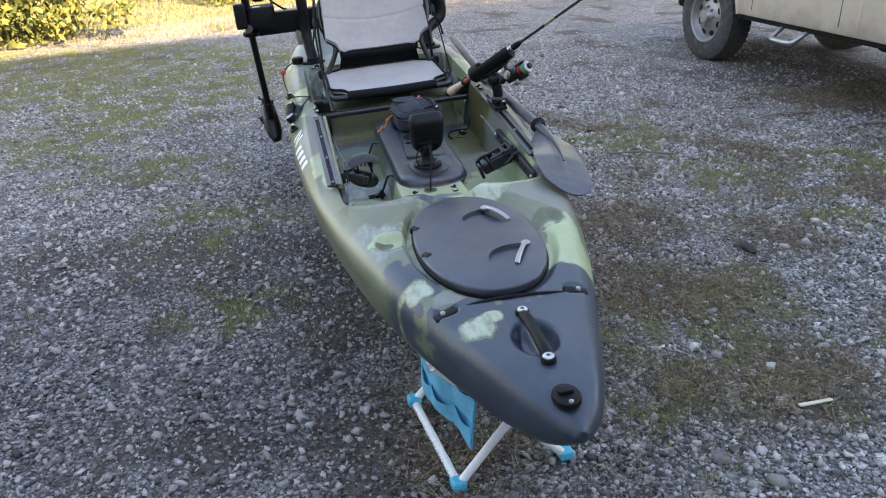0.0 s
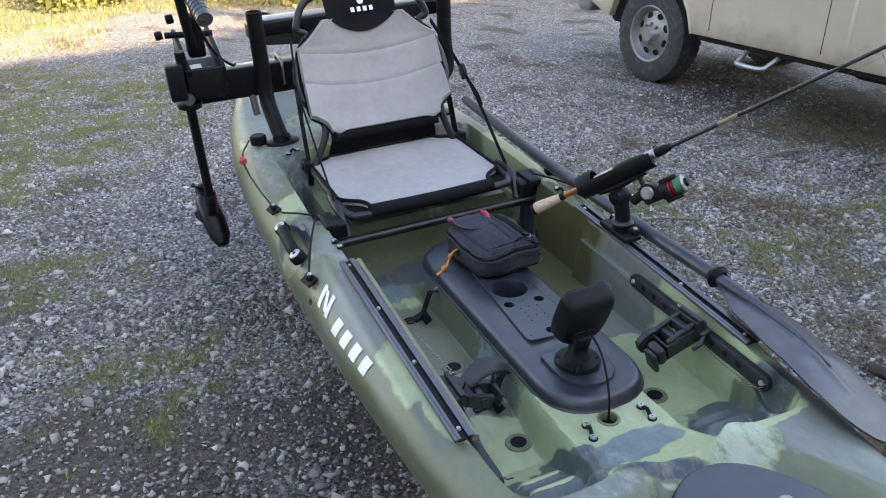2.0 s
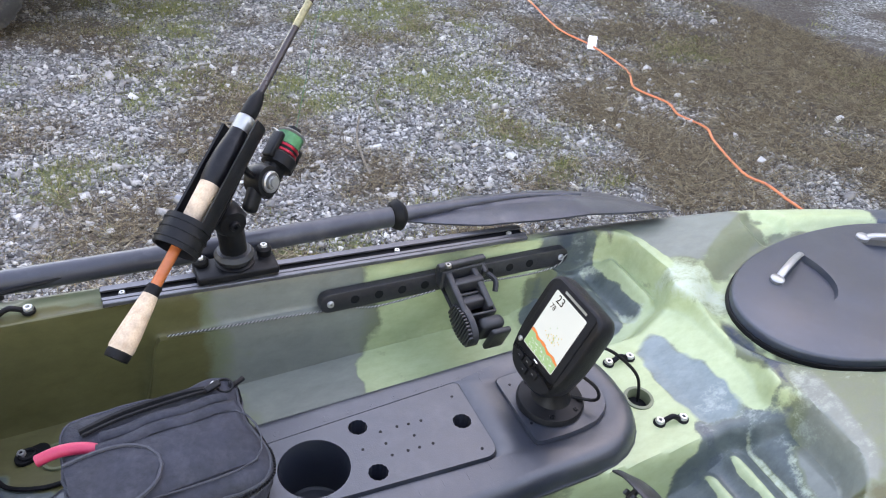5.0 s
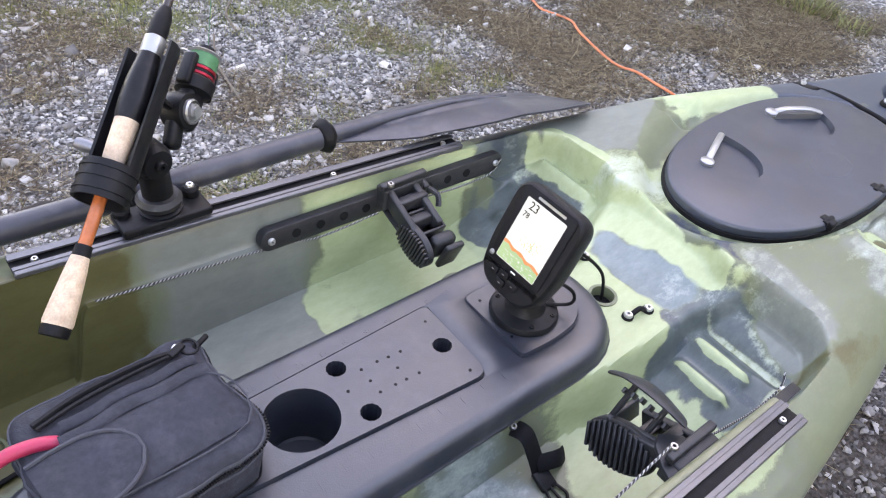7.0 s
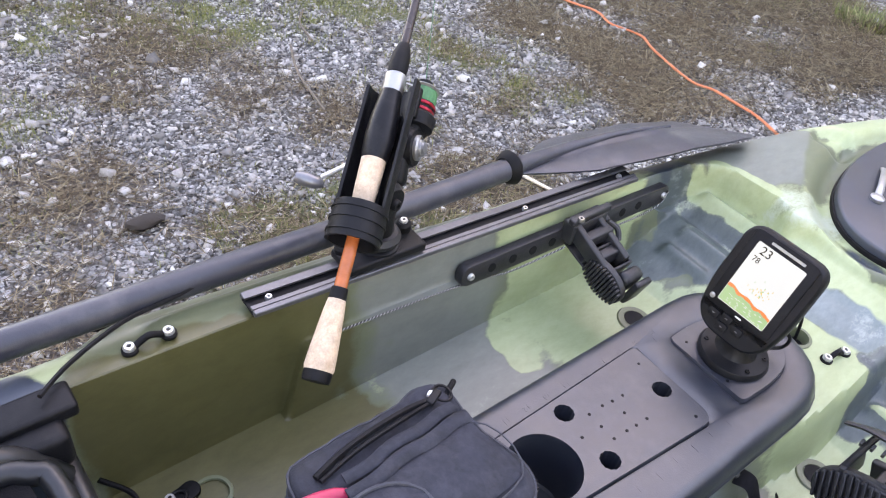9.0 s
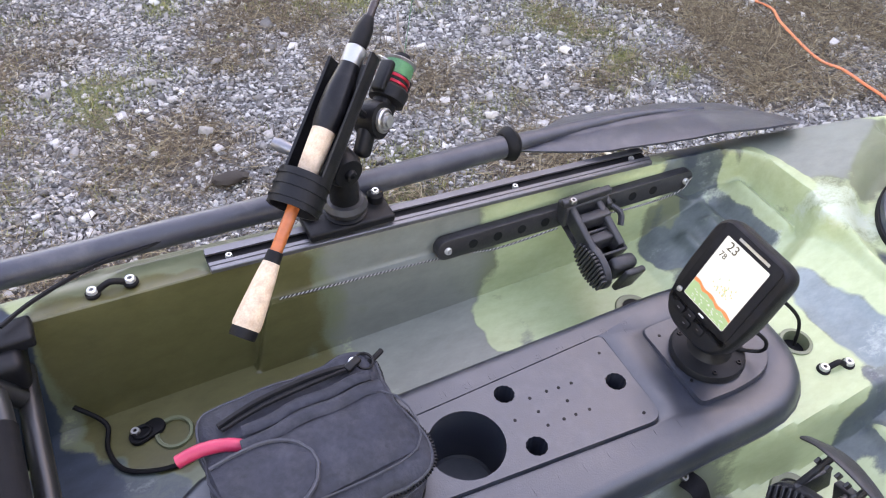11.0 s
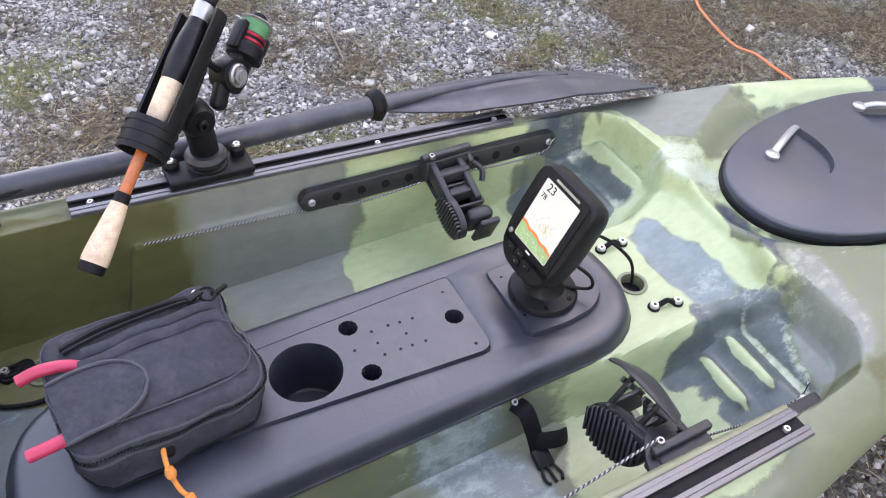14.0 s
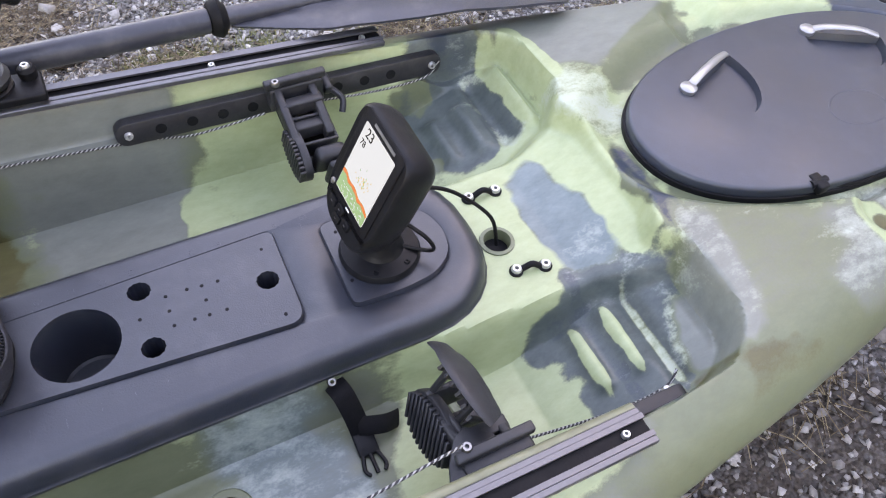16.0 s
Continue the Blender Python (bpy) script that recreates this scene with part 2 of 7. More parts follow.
def hull_material():
    """Rotomoulded camouflage: pigments that meet in ragged, streaky edges."""
    mt, nt, bs, nodes, links = nodes_of("camouflage_polyethylene")

    def attr(n):
        a = nodes.new("ShaderNodeAttribute")
        a.attribute_name = n
        return a.outputs["Fac"]

    tc = nodes.new("ShaderNodeTexCoord")
    mp = nodes.new("ShaderNodeMapping")
    mp.inputs["Rotation"].default_value = (0, 0, 0.6)
    mp.inputs["Scale"].default_value = (1.0, 0.45, 0.8)
    links.new(tc.outputs["Object"], mp.inputs["Vector"])
    n1 = noise_node(nt, 8, 6, mp.outputs["Vector"], 0.6)
    n2 = noise_node(nt, 48, 7, mp.outputs["Vector"], 0.72)
    n3 = noise_node(nt, 260, 4, None, 0.7)
    n4 = noise_node(nt, 3.2, 3)
    jit = math_node(nt, "ADD", math_node(nt, "MULTIPLY", math_node(nt, "SUBTRACT", n1, 0.5), 0.75), math_node(nt, "MULTIPLY", math_node(nt, "SUBTRACT", n2, 0.5), 0.75))
    jit = math_node(nt, "ADD", jit, math_node(nt, "MULTIPLY", math_node(nt, "SUBTRACT", n3, 0.5), 0.22))

    def pigment(c, name, lo, hi, soft, flip=1.0):
        f = ramp_node(nt, math_node(nt, "ADD", attr(name), math_node(nt, "MULTIPLY", jit, flip)), ((0.5 - soft, (0, 0, 0)), (0.5 + soft, (1, 1, 1))))
        return mix_node(nt, f, c, ramp_node(nt, n2, ((0.3, lo), (0.7, hi))))

    c = ramp_node(nt, n2, ((0.3, (0.112, 0.122, 0.068)), (0.7, (0.15, 0.16, 0.094))))
    c = pigment(c, "brown", (0.072, 0.062, 0.022), (0.106, 0.092, 0.036), 0.12)
    c = pigment(c, "grey", (0.145, 0.148, 0.125), (0.2, 0.205, 0.172), 0.2, -1.0)
    c = pigment(c, "lime", (0.3, 0.338, 0.174), (0.392, 0.426, 0.242), 0.13)
    c = pigment(c, "mist", (0.1, 0.134, 0.134), (0.178, 0.218, 0.213), 0.2)
    c = pigment(c, "teal", (0.052, 0.066, 0.062), (0.108, 0.127, 0.118), 0.1, -0.9)
    c = pigment(c, "slate", (0.021, 0.029, 0.043), (0.038, 0.051, 0.071), 0.09)
    # chalky streaks where pigments meet
    sc = ramp_node(nt, math_node(nt, "ADD", math_node(nt, "MULTIPLY", attr("chalk"), 0.5), math_node(nt, "MULTIPLY", jit, 1.3)), ((0.3, (0, 0, 0)), (0.62, (0.75, 0.75, 0.75))))
    c = mix_node(nt, sc, c, (0.42, 0.44, 0.37))
    c = mix_node(nt, 0.5, c, ramp_node(nt, n4, ((0.3, (0.72, 0.72, 0.72)), (0.7, (1.0, 1.0, 1.0)))), "MULTIPLY")
    c = mix_node(nt, 1.0, c, (0.94, 1.0, 1.01), "MULTIPLY")
    links.new(c, bs.inputs["Base Color"])
    links.new(ramp_node(nt, n2, ((0.3, (0.33,) * 3), (0.75, (0.44,) * 3))), bs.inputs["Roughness"])
    bump_node(nt, bs, n3, 0.1, 0.0006)
    return mt


HULL = hull_material()

# ---- kayak ----
def curve_at(table, y):
    """A smooth curve through a short table of (y, value)."""
    ys, vs = [a for a, _ in table], [b for _, b in table]
    fine = np.linspace(ys[0], ys[-1], 1500)
    v = np.interp(fine, ys, vs)
    k = np.hanning(61)
    v = np.convolve(np.pad(v, 30, mode="reflect", reflect_type="odd"), k / k.sum(), "valid")
    return np.interp(y, fine, v)


BEAM = ((1.25, 0.01), (1.27, 0.035), (1.3, 0.058), (1.36, 0.09), (1.49, 0.139), (1.62, 0.182), (1.8, 0.241), (1.93, 0.282), (2.12, 0.332), (2.36, 0.378), (2.7, 0.428), (3.1, 0.462), (3.5, 0.48),
        (4.0, 0.49), (4.4, 0.478), (4.8, 0.42), (5.0, 0.355), (5.15, 0.27), (5.23, 0.16), (5.26, 0.0))
DECK = ((1.25, 0.618), (1.28, 0.634), (1.33, 0.647), (1.45, 0.656), (1.65, 0.656), (1.85, 0.668), (2.1, 0.682), (2.35, 0.68), (2.6, 0.677), (3.0, 0.702), (3.3, 0.722), (3.6, 0.735), (4.2, 0.765), (4.6, 0.768), (4.9, 0.8), (5.12, 0.855), (5.26, 0.87))
EDGE = ((1.25, 0.606), (1.32, 0.594), (1.5, 0.587), (2.0, 0.59), (2.6, 0.6), (3.4, 0.618), (4.2, 0.64), (4.8, 0.675), (5.26, 0.78))
KEEL = ((1.25, 0.592), (1.27, 0.566), (1.35, 0.518), (1.5, 0.47), (1.8, 0.405), (2.3, 0.365), (3.2, 0.36), (4.0, 0.375), (4.6, 0.43), (5.0, 0.52), (5.26, 0.62))


def sstep(a, b, v):
    t = np.clip((v - a) / (b - a), 0, 1)
    return t * t * (3 - 2 * t)


def rise(table, y):
    return np.interp(y, [a for a, _ in table], [b for _, b in table])


def wall_x(y):
    """Half-width of the cockpit at its inner wall."""
    return rise(((2.3, 0.30), (2.5, 0.322), (2.7, 0.335), (3.4, 0.338), (3.5, 0.338), (4.2, 0.335)), y)


def deck_height(x, y, beam, top, edge):
    ax = np.abs(x)
    u = np.clip(ax / np.maximum(beam, 1e-4), 0, 1)
    crown = top - 0.016 * u ** 2
    v = np.clip((u - 0.72) / 0.28, 0, 1)
    z = edge + (crown - edge) * np.clip(1 - v ** 2.3, 0, 1) ** 0.6
    # hatch well
    e = np.sqrt((x / 0.197) ** 2 + ((y - 2.05) / 0.342) ** 2)
    aft = np.clip((x * 0.8 + (y - 2.05) * 0.55) / 0.22, 0, 1)
    z = z + (np.minimum(z, 0.646) - z) * (1 - sstep(0.94, 1.03 + 0.14 * aft, e))
    for sx in (-1, 1):
        d = np.sqrt(((x - sx * 0.225) / 0.05) ** 2 + ((y - 2.1) / 0.055) ** 2)
        z = z - 0.022 * (1 - sstep(0.5, 1.1, d))
    # bow handle bowl and strap pockets
    d = np.sqrt(((x - 0.002) / 0.056) ** 2 + ((y - 1.533) / 0.08) ** 2)
    z = z - 0.027 * (1 - sstep(0.5, 1.0, d)) * (1 - 0.75 * np.exp(-((x - 0.002) / 0.014) ** 2))
    for sx in (-1, 1):
        d = np.sqrt(((x - sx * 0.155) / 0.032) ** 2 + ((y - 1.715) / 0.022) ** 2)
        z = z - 0.009 * (1 - sstep(0.6, 1.1, d))
    # cockpit: floor, ramp, seat deck, wall ledge
    xin = wall_x(y)
    ramp = np.clip((2.63 - y) / 0.2, 0, 1)
    floor = 0.52 + 0.09 * ramp
    for yc, x0, x1, h in ((2.552, 0.166, 0.252, 0.012), (2.508, 0.158, 0.252, 0.012), (2.472, 0.15, 0.29, -0.013)):
        along = sstep(x0 - 0.012, x0 + 0.006, ax) * (1 - sstep(x1 - 0.006, x1 + 0.012, ax))
        floor = floor + h * along * np.exp(-((y - yc) / 0.012) ** 2)
    for yc, h in ((2.431, 0.014), (2.462, -0.008), (2.395, 0.01)):
        floor = floor + h * sstep(0.14, 0.16, x) * (1 - sstep(0.27, 0.295, x)) * np.exp(-((y - yc) / 0.012) ** 2)
    floor = floor + (0.655 - floor) * sstep(3.63, 3.66, y)
    step = sstep(2.48, 2.56, y) * (1 - sstep(3.25, 3.29, y))
    ledge = rise(((2.5, 0.61), (3.3, 0.652)), y)
    inner = floor + (ledge - floor) * sstep(-0.03, -0.022, ax - xin) * step
    # ridge that carries the console
    ridge = rise(((2.2, 0.66), (2.37, 0.655), (2.47, 0.622), (2.52, 0.612), (3.6, 0.606)), y)
    rx = 0.113 + 0.03 * np.clip((2.5 - y) / 0.1, 0, 1)
    rc = np.abs(x + 0.02 * (1 - sstep(2.66, 2.85, y)))
    onr = (1 - sstep(-0.006, 0.024, rc - rx)) * (1 - sstep(3.42, 3.5, np.sqrt(np.maximum(y, 0) ** 2 + 0 * x) + 0.8 * np.maximum(ax - 0.03, 0)))
    inner = inner + (np.maximum(ridge, inner) - inner) * onr
    inner = inner - 0.07 * sstep(2.72, 2.75, y) * (1 - sstep(3.35, 3.38, y)) * (1 - sstep(0.085, 0.095, ax))
    hole = np.sqrt((x + 0.027) ** 2 + (y - 2.593) ** 2)
    inner = inner - 0.06 * (1 - sstep(0.016, 0.021, hole))
    inside_x = -(ax - xin)
    inside_y = y - (2.402 + 0.02 * np.exp(-((ax - 0.12) / 0.03) ** 2))
    r = 0.07
    dx, dy = np.maximum(r - inside_x, 0), np.maximum(r - inside_y, 0)
    dist = r - np.sqrt(dx ** 2 + dy ** 2)
    dist = np.minimum(dist, 4.13 - y)
    z = z + (np.minimum(inner, z) - z) * sstep(-0.007, 0.012, dist)
    # notches beside the seat
    nt_ = sstep(3.60, 3.62, y) * (1 - sstep(4.08, 4.12, y)) * sstep(0.285, 0.295, ax) * (1 - sstep(0.352, 0.365, ax))
    z = z - 0.12 * nt_
    # low ridge outside the track, well behind the seat
    z = z + 0.006 * np.exp(-((ax - xin - 0.062) / 0.01) ** 2) * sstep(2.6, 2.7, y) * (1 - sstep(3.4, 3.45, y))
    tank = sstep(4.4, 4.43, y) * (1 - sstep(4.96, 5.0, y)) * (1 - sstep(0.23, 0.26, ax))
    z = z - 0.055 * tank
    for yc in (4.5, 4.6, 4.7):
        z = z + 0.02 * tank * np.exp(-((y - yc) / 0.018) ** 2) * (1 - sstep(0.14, 0.16, ax))
    # side handle hollows
    d = np.sqrt(((ax - 0.446) / 0.05) ** 2 + ((y - 3.562) / 0.112) ** 2)
    z = z - 0.036 * (1 - sstep(0.6, 1.0, d))
    return z


# pigment patches: pigment, x, y, half-widths, turn in degrees
# some patches follow the relief: side handle hollow and starboard groove darker, ribs lighter
FOREDECK = (
    ("slate", 0, 1.3, 0.6, 0.44, 0), ("slate", -0.28, 1.87, 0.12, 0.13, 40), ("slate", 0.2, 1.74, 0.12, 0.09, -15), ("pale", -0.105, 1.612, 0.043, 0.05, 20), ("pale", -0.065, 1.645, 0.03, 0.024, 0),
    ("lime", 0.27, 1.93, 0.09, 0.13, -22), ("lime", 0.3, 2.06, 0.1, 0.1, 0), ("pale", -0.2, 1.83, 0.032, 0.045, 10), ("pale", -0.24, 1.85, 0.02, 0.012, 30), ("grey", -0.13, 1.77, 0.05, 0.028, 20), ("lime", 0.21, 1.93, 0.018, 0.1, -12),
    ("chalky", -0.29, 2.16, 0.1, 0.15, 20), ("lime", -0.24, 2.13, 0.05, 0.03, 0), ("umber", -0.245, 2.115, 0.026, 0.014, 0), ("khaki", -0.24, 2.31, 0.13, 0.09, 20), ("olive", -0.36, 2.33, 0.07, 0.16, 0), ("chalky", -0.3, 2.2, 0.04, 0.06, 0),
)
COCKPIT = (
    ("grey", 0.31, 2.28, 0.12, 0.17, 10), ("olive", 0.2, 2.2, 0.03, 0.12, 28), ("lime", 0.0, 2.53, 0.19, 0.19, 0), ("mist", -0.03, 2.5, 0.11, 0.044, 4), ("lime", 0.03, 2.44, 0.08, 0.012, 10), ("grape", -0.06, 2.385, 0.1, 0.022, -6), ("pale", -0.16, 2.398, 0.045, 0.012, -20), ("pale", -0.235, 2.38, 0.03, 0.018, -30), ("pale", 0.112, 2.37, 0.066, 0.05, 10),
    ("teal", -0.25, 2.5, 0.13, 0.1, 0), ("teal", -0.168, 2.55, 0.03, 0.12, 8), ("deep", -0.155, 2.58, 0.014, 0.09, 4), ("deep", -0.2, 2.53, 0.1, 0.012, 4), ("streak", -0.24, 2.44, 0.06, 0.02, -8), ("lime", -0.24, 2.7, 0.12, 0.118, 0), ("chalky", -0.2, 2.385, 0.1, 0.03, -12), ("grey", -0.27, 2.425, 0.06, 0.026, -8), ("umber", -0.315, 2.455, 0.018, 0.02, 0),
    ("lime", -0.209, 2.552, 0.05, 0.0085, 0), ("lime", -0.205, 2.508, 0.053, 0.0085, 0), ("pale", -0.225, 2.472, 0.074, 0.006, 0), ("pale", -0.3, 2.5, 0.012, 0.02, 0),
    ("teal", 0.21, 2.53, 0.075, 0.055, 10), ("streak", 0.2, 2.455, 0.07, 0.03, -10), ("lime", 0.24, 2.42, 0.07, 0.02, -12), ("streak", 0.27, 2.47, 0.05, 0.05, 10), ("deep", 0.3, 2.505, 0.035, 0.022, 0), ("teal", 0.2, 2.5, 0.05, 0.018, 6), ("lime", 0.22, 2.431, 0.085, 0.014, 5), ("deep", 0.215, 2.46, 0.06, 0.01, 6), ("lime", 0.225, 2.395, 0.05, 0.016, 4), ("lime", 0.24, 2.74, 0.12, 0.15, 0), ("teal", 0.25, 2.58, 0.05, 0.04, 20),
)
WELLS_AFT = (
    ("grey", 0.23, 3.02, 0.13, 0.115, 10), ("lime", 0.24, 2.92, 0.05, 0.03, 0), ("brown", 0.27, 3.36, 0.14, 0.19, 0), ("olive", 0.14, 3.3, 0.07, 0.16, 0), ("lime", 0.325, 2.74, 0.03, 0.17, 0), ("deep", 0.335, 2.5, 0.03, 0.06, 0),
    ("haze", -0.22, 2.95, 0.12, 0.1, 8), ("olive", -0.2, 3.17, 0.13, 0.14, 0), ("mist", -0.21, 3.46, 0.14, 0.07, 12), ("deep", -0.24, 3.52, 0.1, 0.035, 8), ("olive", -0.125, 3.34, 0.02, 0.12, 0), ("olive", 0.05, 3.6, 0.3, 0.05, 0), ("deep", 0.14, 3.47, 0.08, 0.05, 0), ("deep", 0.02, 3.53, 0.24, 0.065, 0), ("slate", 0.22, 3.56, 0.08, 0.05, 0),
)
GUNWALES = (
    ("slate", 0.375, 2.49, 0.035, 0.05, 30), ("lime", 0.385, 2.73, 0.075, 0.18, 0), ("grey", 0.39, 3.04, 0.09, 0.13, 10), ("olive", 0.445, 3.36, 0.08, 0.17, 0), ("lime", 0.42, 3.8, 0.1, 0.2, 0), ("grey", 0.4, 4.3, 0.2, 0.2, 0), ("slate", 0.34, 3.6, 0.05, 0.05, 0),
    ("olive", -0.42, 2.5, 0.1, 0.14, 0), ("umber", -0.37, 2.385, 0.055, 0.07, -15), ("slate", -0.47, 2.64, 0.05, 0.08, 0), ("lime", -0.43, 2.86, 0.09, 0.11, 15), ("lime", -0.345, 2.8, 0.03, 0.2, 0), ("grey", -0.44, 3.12, 0.11, 0.15, 0), ("slate", -0.45, 3.56, 0.055, 0.11, 0), ("grey", -0.37, 3.38, 0.04, 0.12, 0), ("olive", -0.44, 3.34, 0.06, 0.08, 0),
)
AFTDECK = (
    ("lime", -0.44, 3.765, 0.065, 0.05, 15), ("olive", -0.45, 3.97, 0.12, 0.14, 0), ("haze", -0.36, 4.12, 0.09, 0.16, 0), ("haze", -0.2, 4.5, 0.3, 0.3, 0), ("lime", -0.49, 4.5, 0.07, 0.25, 0), ("slate", -0.33, 3.62, 0.05, 0.05, 0), ("pale", -0.08, 4.62, 0.12, 0.12, 20), ("chalky", -0.42, 4.02, 0.03, 0.16, 6), ("grey", -0.05, 5.0, 0.3, 0.22, 0), ("pale", -0.12, 5.1, 0.05, 0.1, 0),
)
MIXES = {"lime": (1, 0, 0, 0, 0, 0, 0), "slate": (0, 1, 0, 0, 0, 0.1, 0), "teal": (0, 0, 1, 0, 0, 0.3, 0), "grey": (0, 0, 0, 1, 0, 0.25, 0), "brown": (0, 0, 0, 0, 1, 0, 0), "olive": (0, 0, 0, 0, 0, 0.1, 0), "umber": (0, 0, 0, 0, 0.62, 0.2, 0), "mist": (0.2, 0, 0.1, 0, 0, 0.35, 1),
         "pale": (0.6, 0, 0, 0, 0, 1.0, 0), "haze": (0.15, 0, 0, 0.55, 0, 0.75, 0.7), "chalky": (0.2, 0, 0.1, 0.65, 0, 0.75, 0.2), "streak": (0.5, 0, 0.5, 0, 0, 0.8, 0.3), "deep": (0.1, 0.46, 0.9, 0, 0, 0.45, 0.2), "khaki": (0.1, 0, 0, 0.3, 0.1, 0.45, 0), "grape": (0, 0.62, 0.1, 0.3, 0, 0.35, 0)}


def build_hull(parent):
    n1, n2, n3, nb = 58, 26, 26, 22
    ys = np.concatenate([np.linspace(1.2502, 1.3, 26)[:-1], np.linspace(1.3, 2.36, 200)[:-1], np.linspace(2.36, 3.05, 205)[:-1], np.linspace(3.05, 3.68, 130)[:-1], np.linspace(3.68, 5.2595, 170)])
    ny = len(ys)
    tip = np.maximum(ys - 1.25, 0)
    beam = np.maximum(np.minimum(curve_at(BEAM, ys), 0.27 * np.sqrt(tip) + 0.09 * tip + 0.002), 0.002)
    beam = np.minimum(beam, np.sqrt(np.maximum(5.26 - ys, 0)) * 0.75 + 0.003)
    top, edge, keel = curve_at(DECK, ys), curve_at(EDGE, ys), curve_at(KEEL, ys)
    top = np.maximum(top, edge + 0.01)
    wall = np.minimum(wall_x(ys), 0.76 * beam)
    lo, hi = np.maximum(wall - 0.036, 0.5 * wall), np.minimum(wall + 0.016, 0.5 * (wall + beam))
    a1, a2, a3 = np.arange(n1) / n1, np.arange(n2) / n2, 1 - (1 - np.arange(n3) / (n3 - 1)) ** 1.3
    half = np.hstack([lo[:, None] * a1, lo[:, None] + (hi - lo)[:, None] * a2, hi[:, None] + (beam - hi)[:, None] * a3])
    X = np.hstack([-half[:, :0:-1], half])
    nx = X.shape[1]
    Y = np.repeat(ys[:, None], nx, 1)
    Z = deck_height(X, Y, beam[:, None], top[:, None], edge[:, None])
    a = np.linspace(0, np.pi, nb + 2)[1:-1]
    c, sn = np.cos(a), np.sin(a)
    Xb = beam[:, None] * (np.sign(c) * np.abs(c) ** 0.75)[None, :]
    Zb = edge[:, None] - (edge - keel)[:, None] * (sn ** 0.8)[None, :]
    # shallow tunnels along the bottom
    Zb = Zb + 0.02 * np.exp(-((np.abs(Xb) / np.maximum(beam[:, None], 1e-3) - 0.35) / 0.12) ** 2) * np.clip((edge - keel)[:, None] * 4 - 0.2, 0, 1)
    Yb = np.repeat(ys[:, None], nb, 1)
    V = np.stack([np.hstack([X, Xb]), np.hstack([Y, Yb]), np.hstack([Z, Zb])], -1)
    n = nx + nb
    idx = np.arange(ny * n).reshape(ny, n)
    q = np.stack([idx[:-1], np.roll(idx, -1, 1)[:-1], np.roll(idx, -1, 1)[1:], idx[1:]], -1).reshape(-1, 4)
    faces = q.tolist() + [idx[0][::-1].tolist(), idx[-1].tolist()]
    P = V.reshape(-1, 3)
    me = bpy.data.meshes.new("hull")
    me.from_pydata(P.tolist(), [], faces)
    wob = np.array([noise.noise(Vector((p[0] * 6, p[1] * 4, p[2] * 6))) for p in P])
    wob2 = np.array([noise.noise(Vector((p[0] * 14 + 5, p[1] * 9, p[2] * 14))) for p in P])
    wob3 = np.array([noise.noise(Vector((p[0] * 45, p[1] * 34, p[2] * 30 + 7))) for p in P])
    f = np.stack([0.38 - 0.7 * wob, 0.12 + 0.3 * wob2, 0.1 - 0.4 * wob, 0.3 + 0.5 * wob2, 0.2 * wob, 0.15 + 0.1 * wob2, 0 * wob], -1)
    for kind, cx, cy, rx, ry, turn in FOREDECK + COCKPIT + WELLS_AFT + GUNWALES + AFTDECK:
        ca, sa = math.cos(radians(turn)), math.sin(radians(turn))
        dx, dy = P[:, 0] - cx, P[:, 1] - cy
        k = min(1.0, 0.05 / min(rx, ry))
        u, v = np.abs((dx * ca + dy * sa) / rx), np.abs((dy * ca - dx * sa) / ry)
        d = (u ** 2.6 + v ** 2.6) ** (1 / 2.6) + (0.2 * wob2 + 0.14 * wob) * k ** 0.5 * (0.4 if min(rx, ry) < 0.02 else 1) + 0.22 * wob3
        w = (1 - sstep(0.72, 1.28, d))[:, None]
        f = f * (1 - w) + w * np.array(MIXES[kind])
    # outer flank: darker pigments, its shade below the gunwale put into the colour
    rel = (P[:, 2] - np.repeat(edge, n)) / np.repeat(top - edge, n)
    outer = np.abs(P[:, 0]) > 0.86 * np.repeat(beam, n)
    flank = (sstep(0.85, 0.35, rel) * outer * sstep(1.75, 2.1, P[:, 1]))[:, None]
    f = f * (1 - flank) + flank * (np.array([0, 0, 0, 0.25, 0.3, 0.1, 0]) + 0.35 * np.stack([wob, 0 * wob, -wob2, wob2, -wob, 0 * wob, 0 * wob], -1))
    for i, nm in enumerate(("lime", "slate", "teal", "grey", "brown", "chalk", "mist")):
        me.attributes.new(nm, "FLOAT", "POINT").data.foreach_set("value", f[:, i].astype(np.float32))
    return part("hull", me, HULL, parent, "moulded camouflage hull in lime, olive and slate")


kayak = thing("kayak", (0, 2.9, 0.36), "camouflage sit-on-top fishing kayak propped above the gravel", "kayak")
hull = build_hull(kayak)

# ---- centre console ----
console = thing("console", (0.01, 3.05, 0.606), "black moulded centre console with cup holder and ruler marks", "console")


def stadium(w, y0, y1, n=14, cx=0.01, p=2.4):
    r = w
    out = []
    for k in range(n + 1):
        a = math.pi * k / n
        out.append((cx + w * math.copysign(abs(math.cos(a)) ** (2 / p), math.cos(a)), y1 - r + r * abs(math.sin(a)) ** (2 / p)))
    for k in range(n + 1):
        a = math.pi + math.pi * k / n
        out.append((cx + w * math.copysign(abs(math.cos(a)) ** (2 / p), math.cos(a)), y0 + r - r * abs(math.sin(a)) ** (2 / p)))
    return out


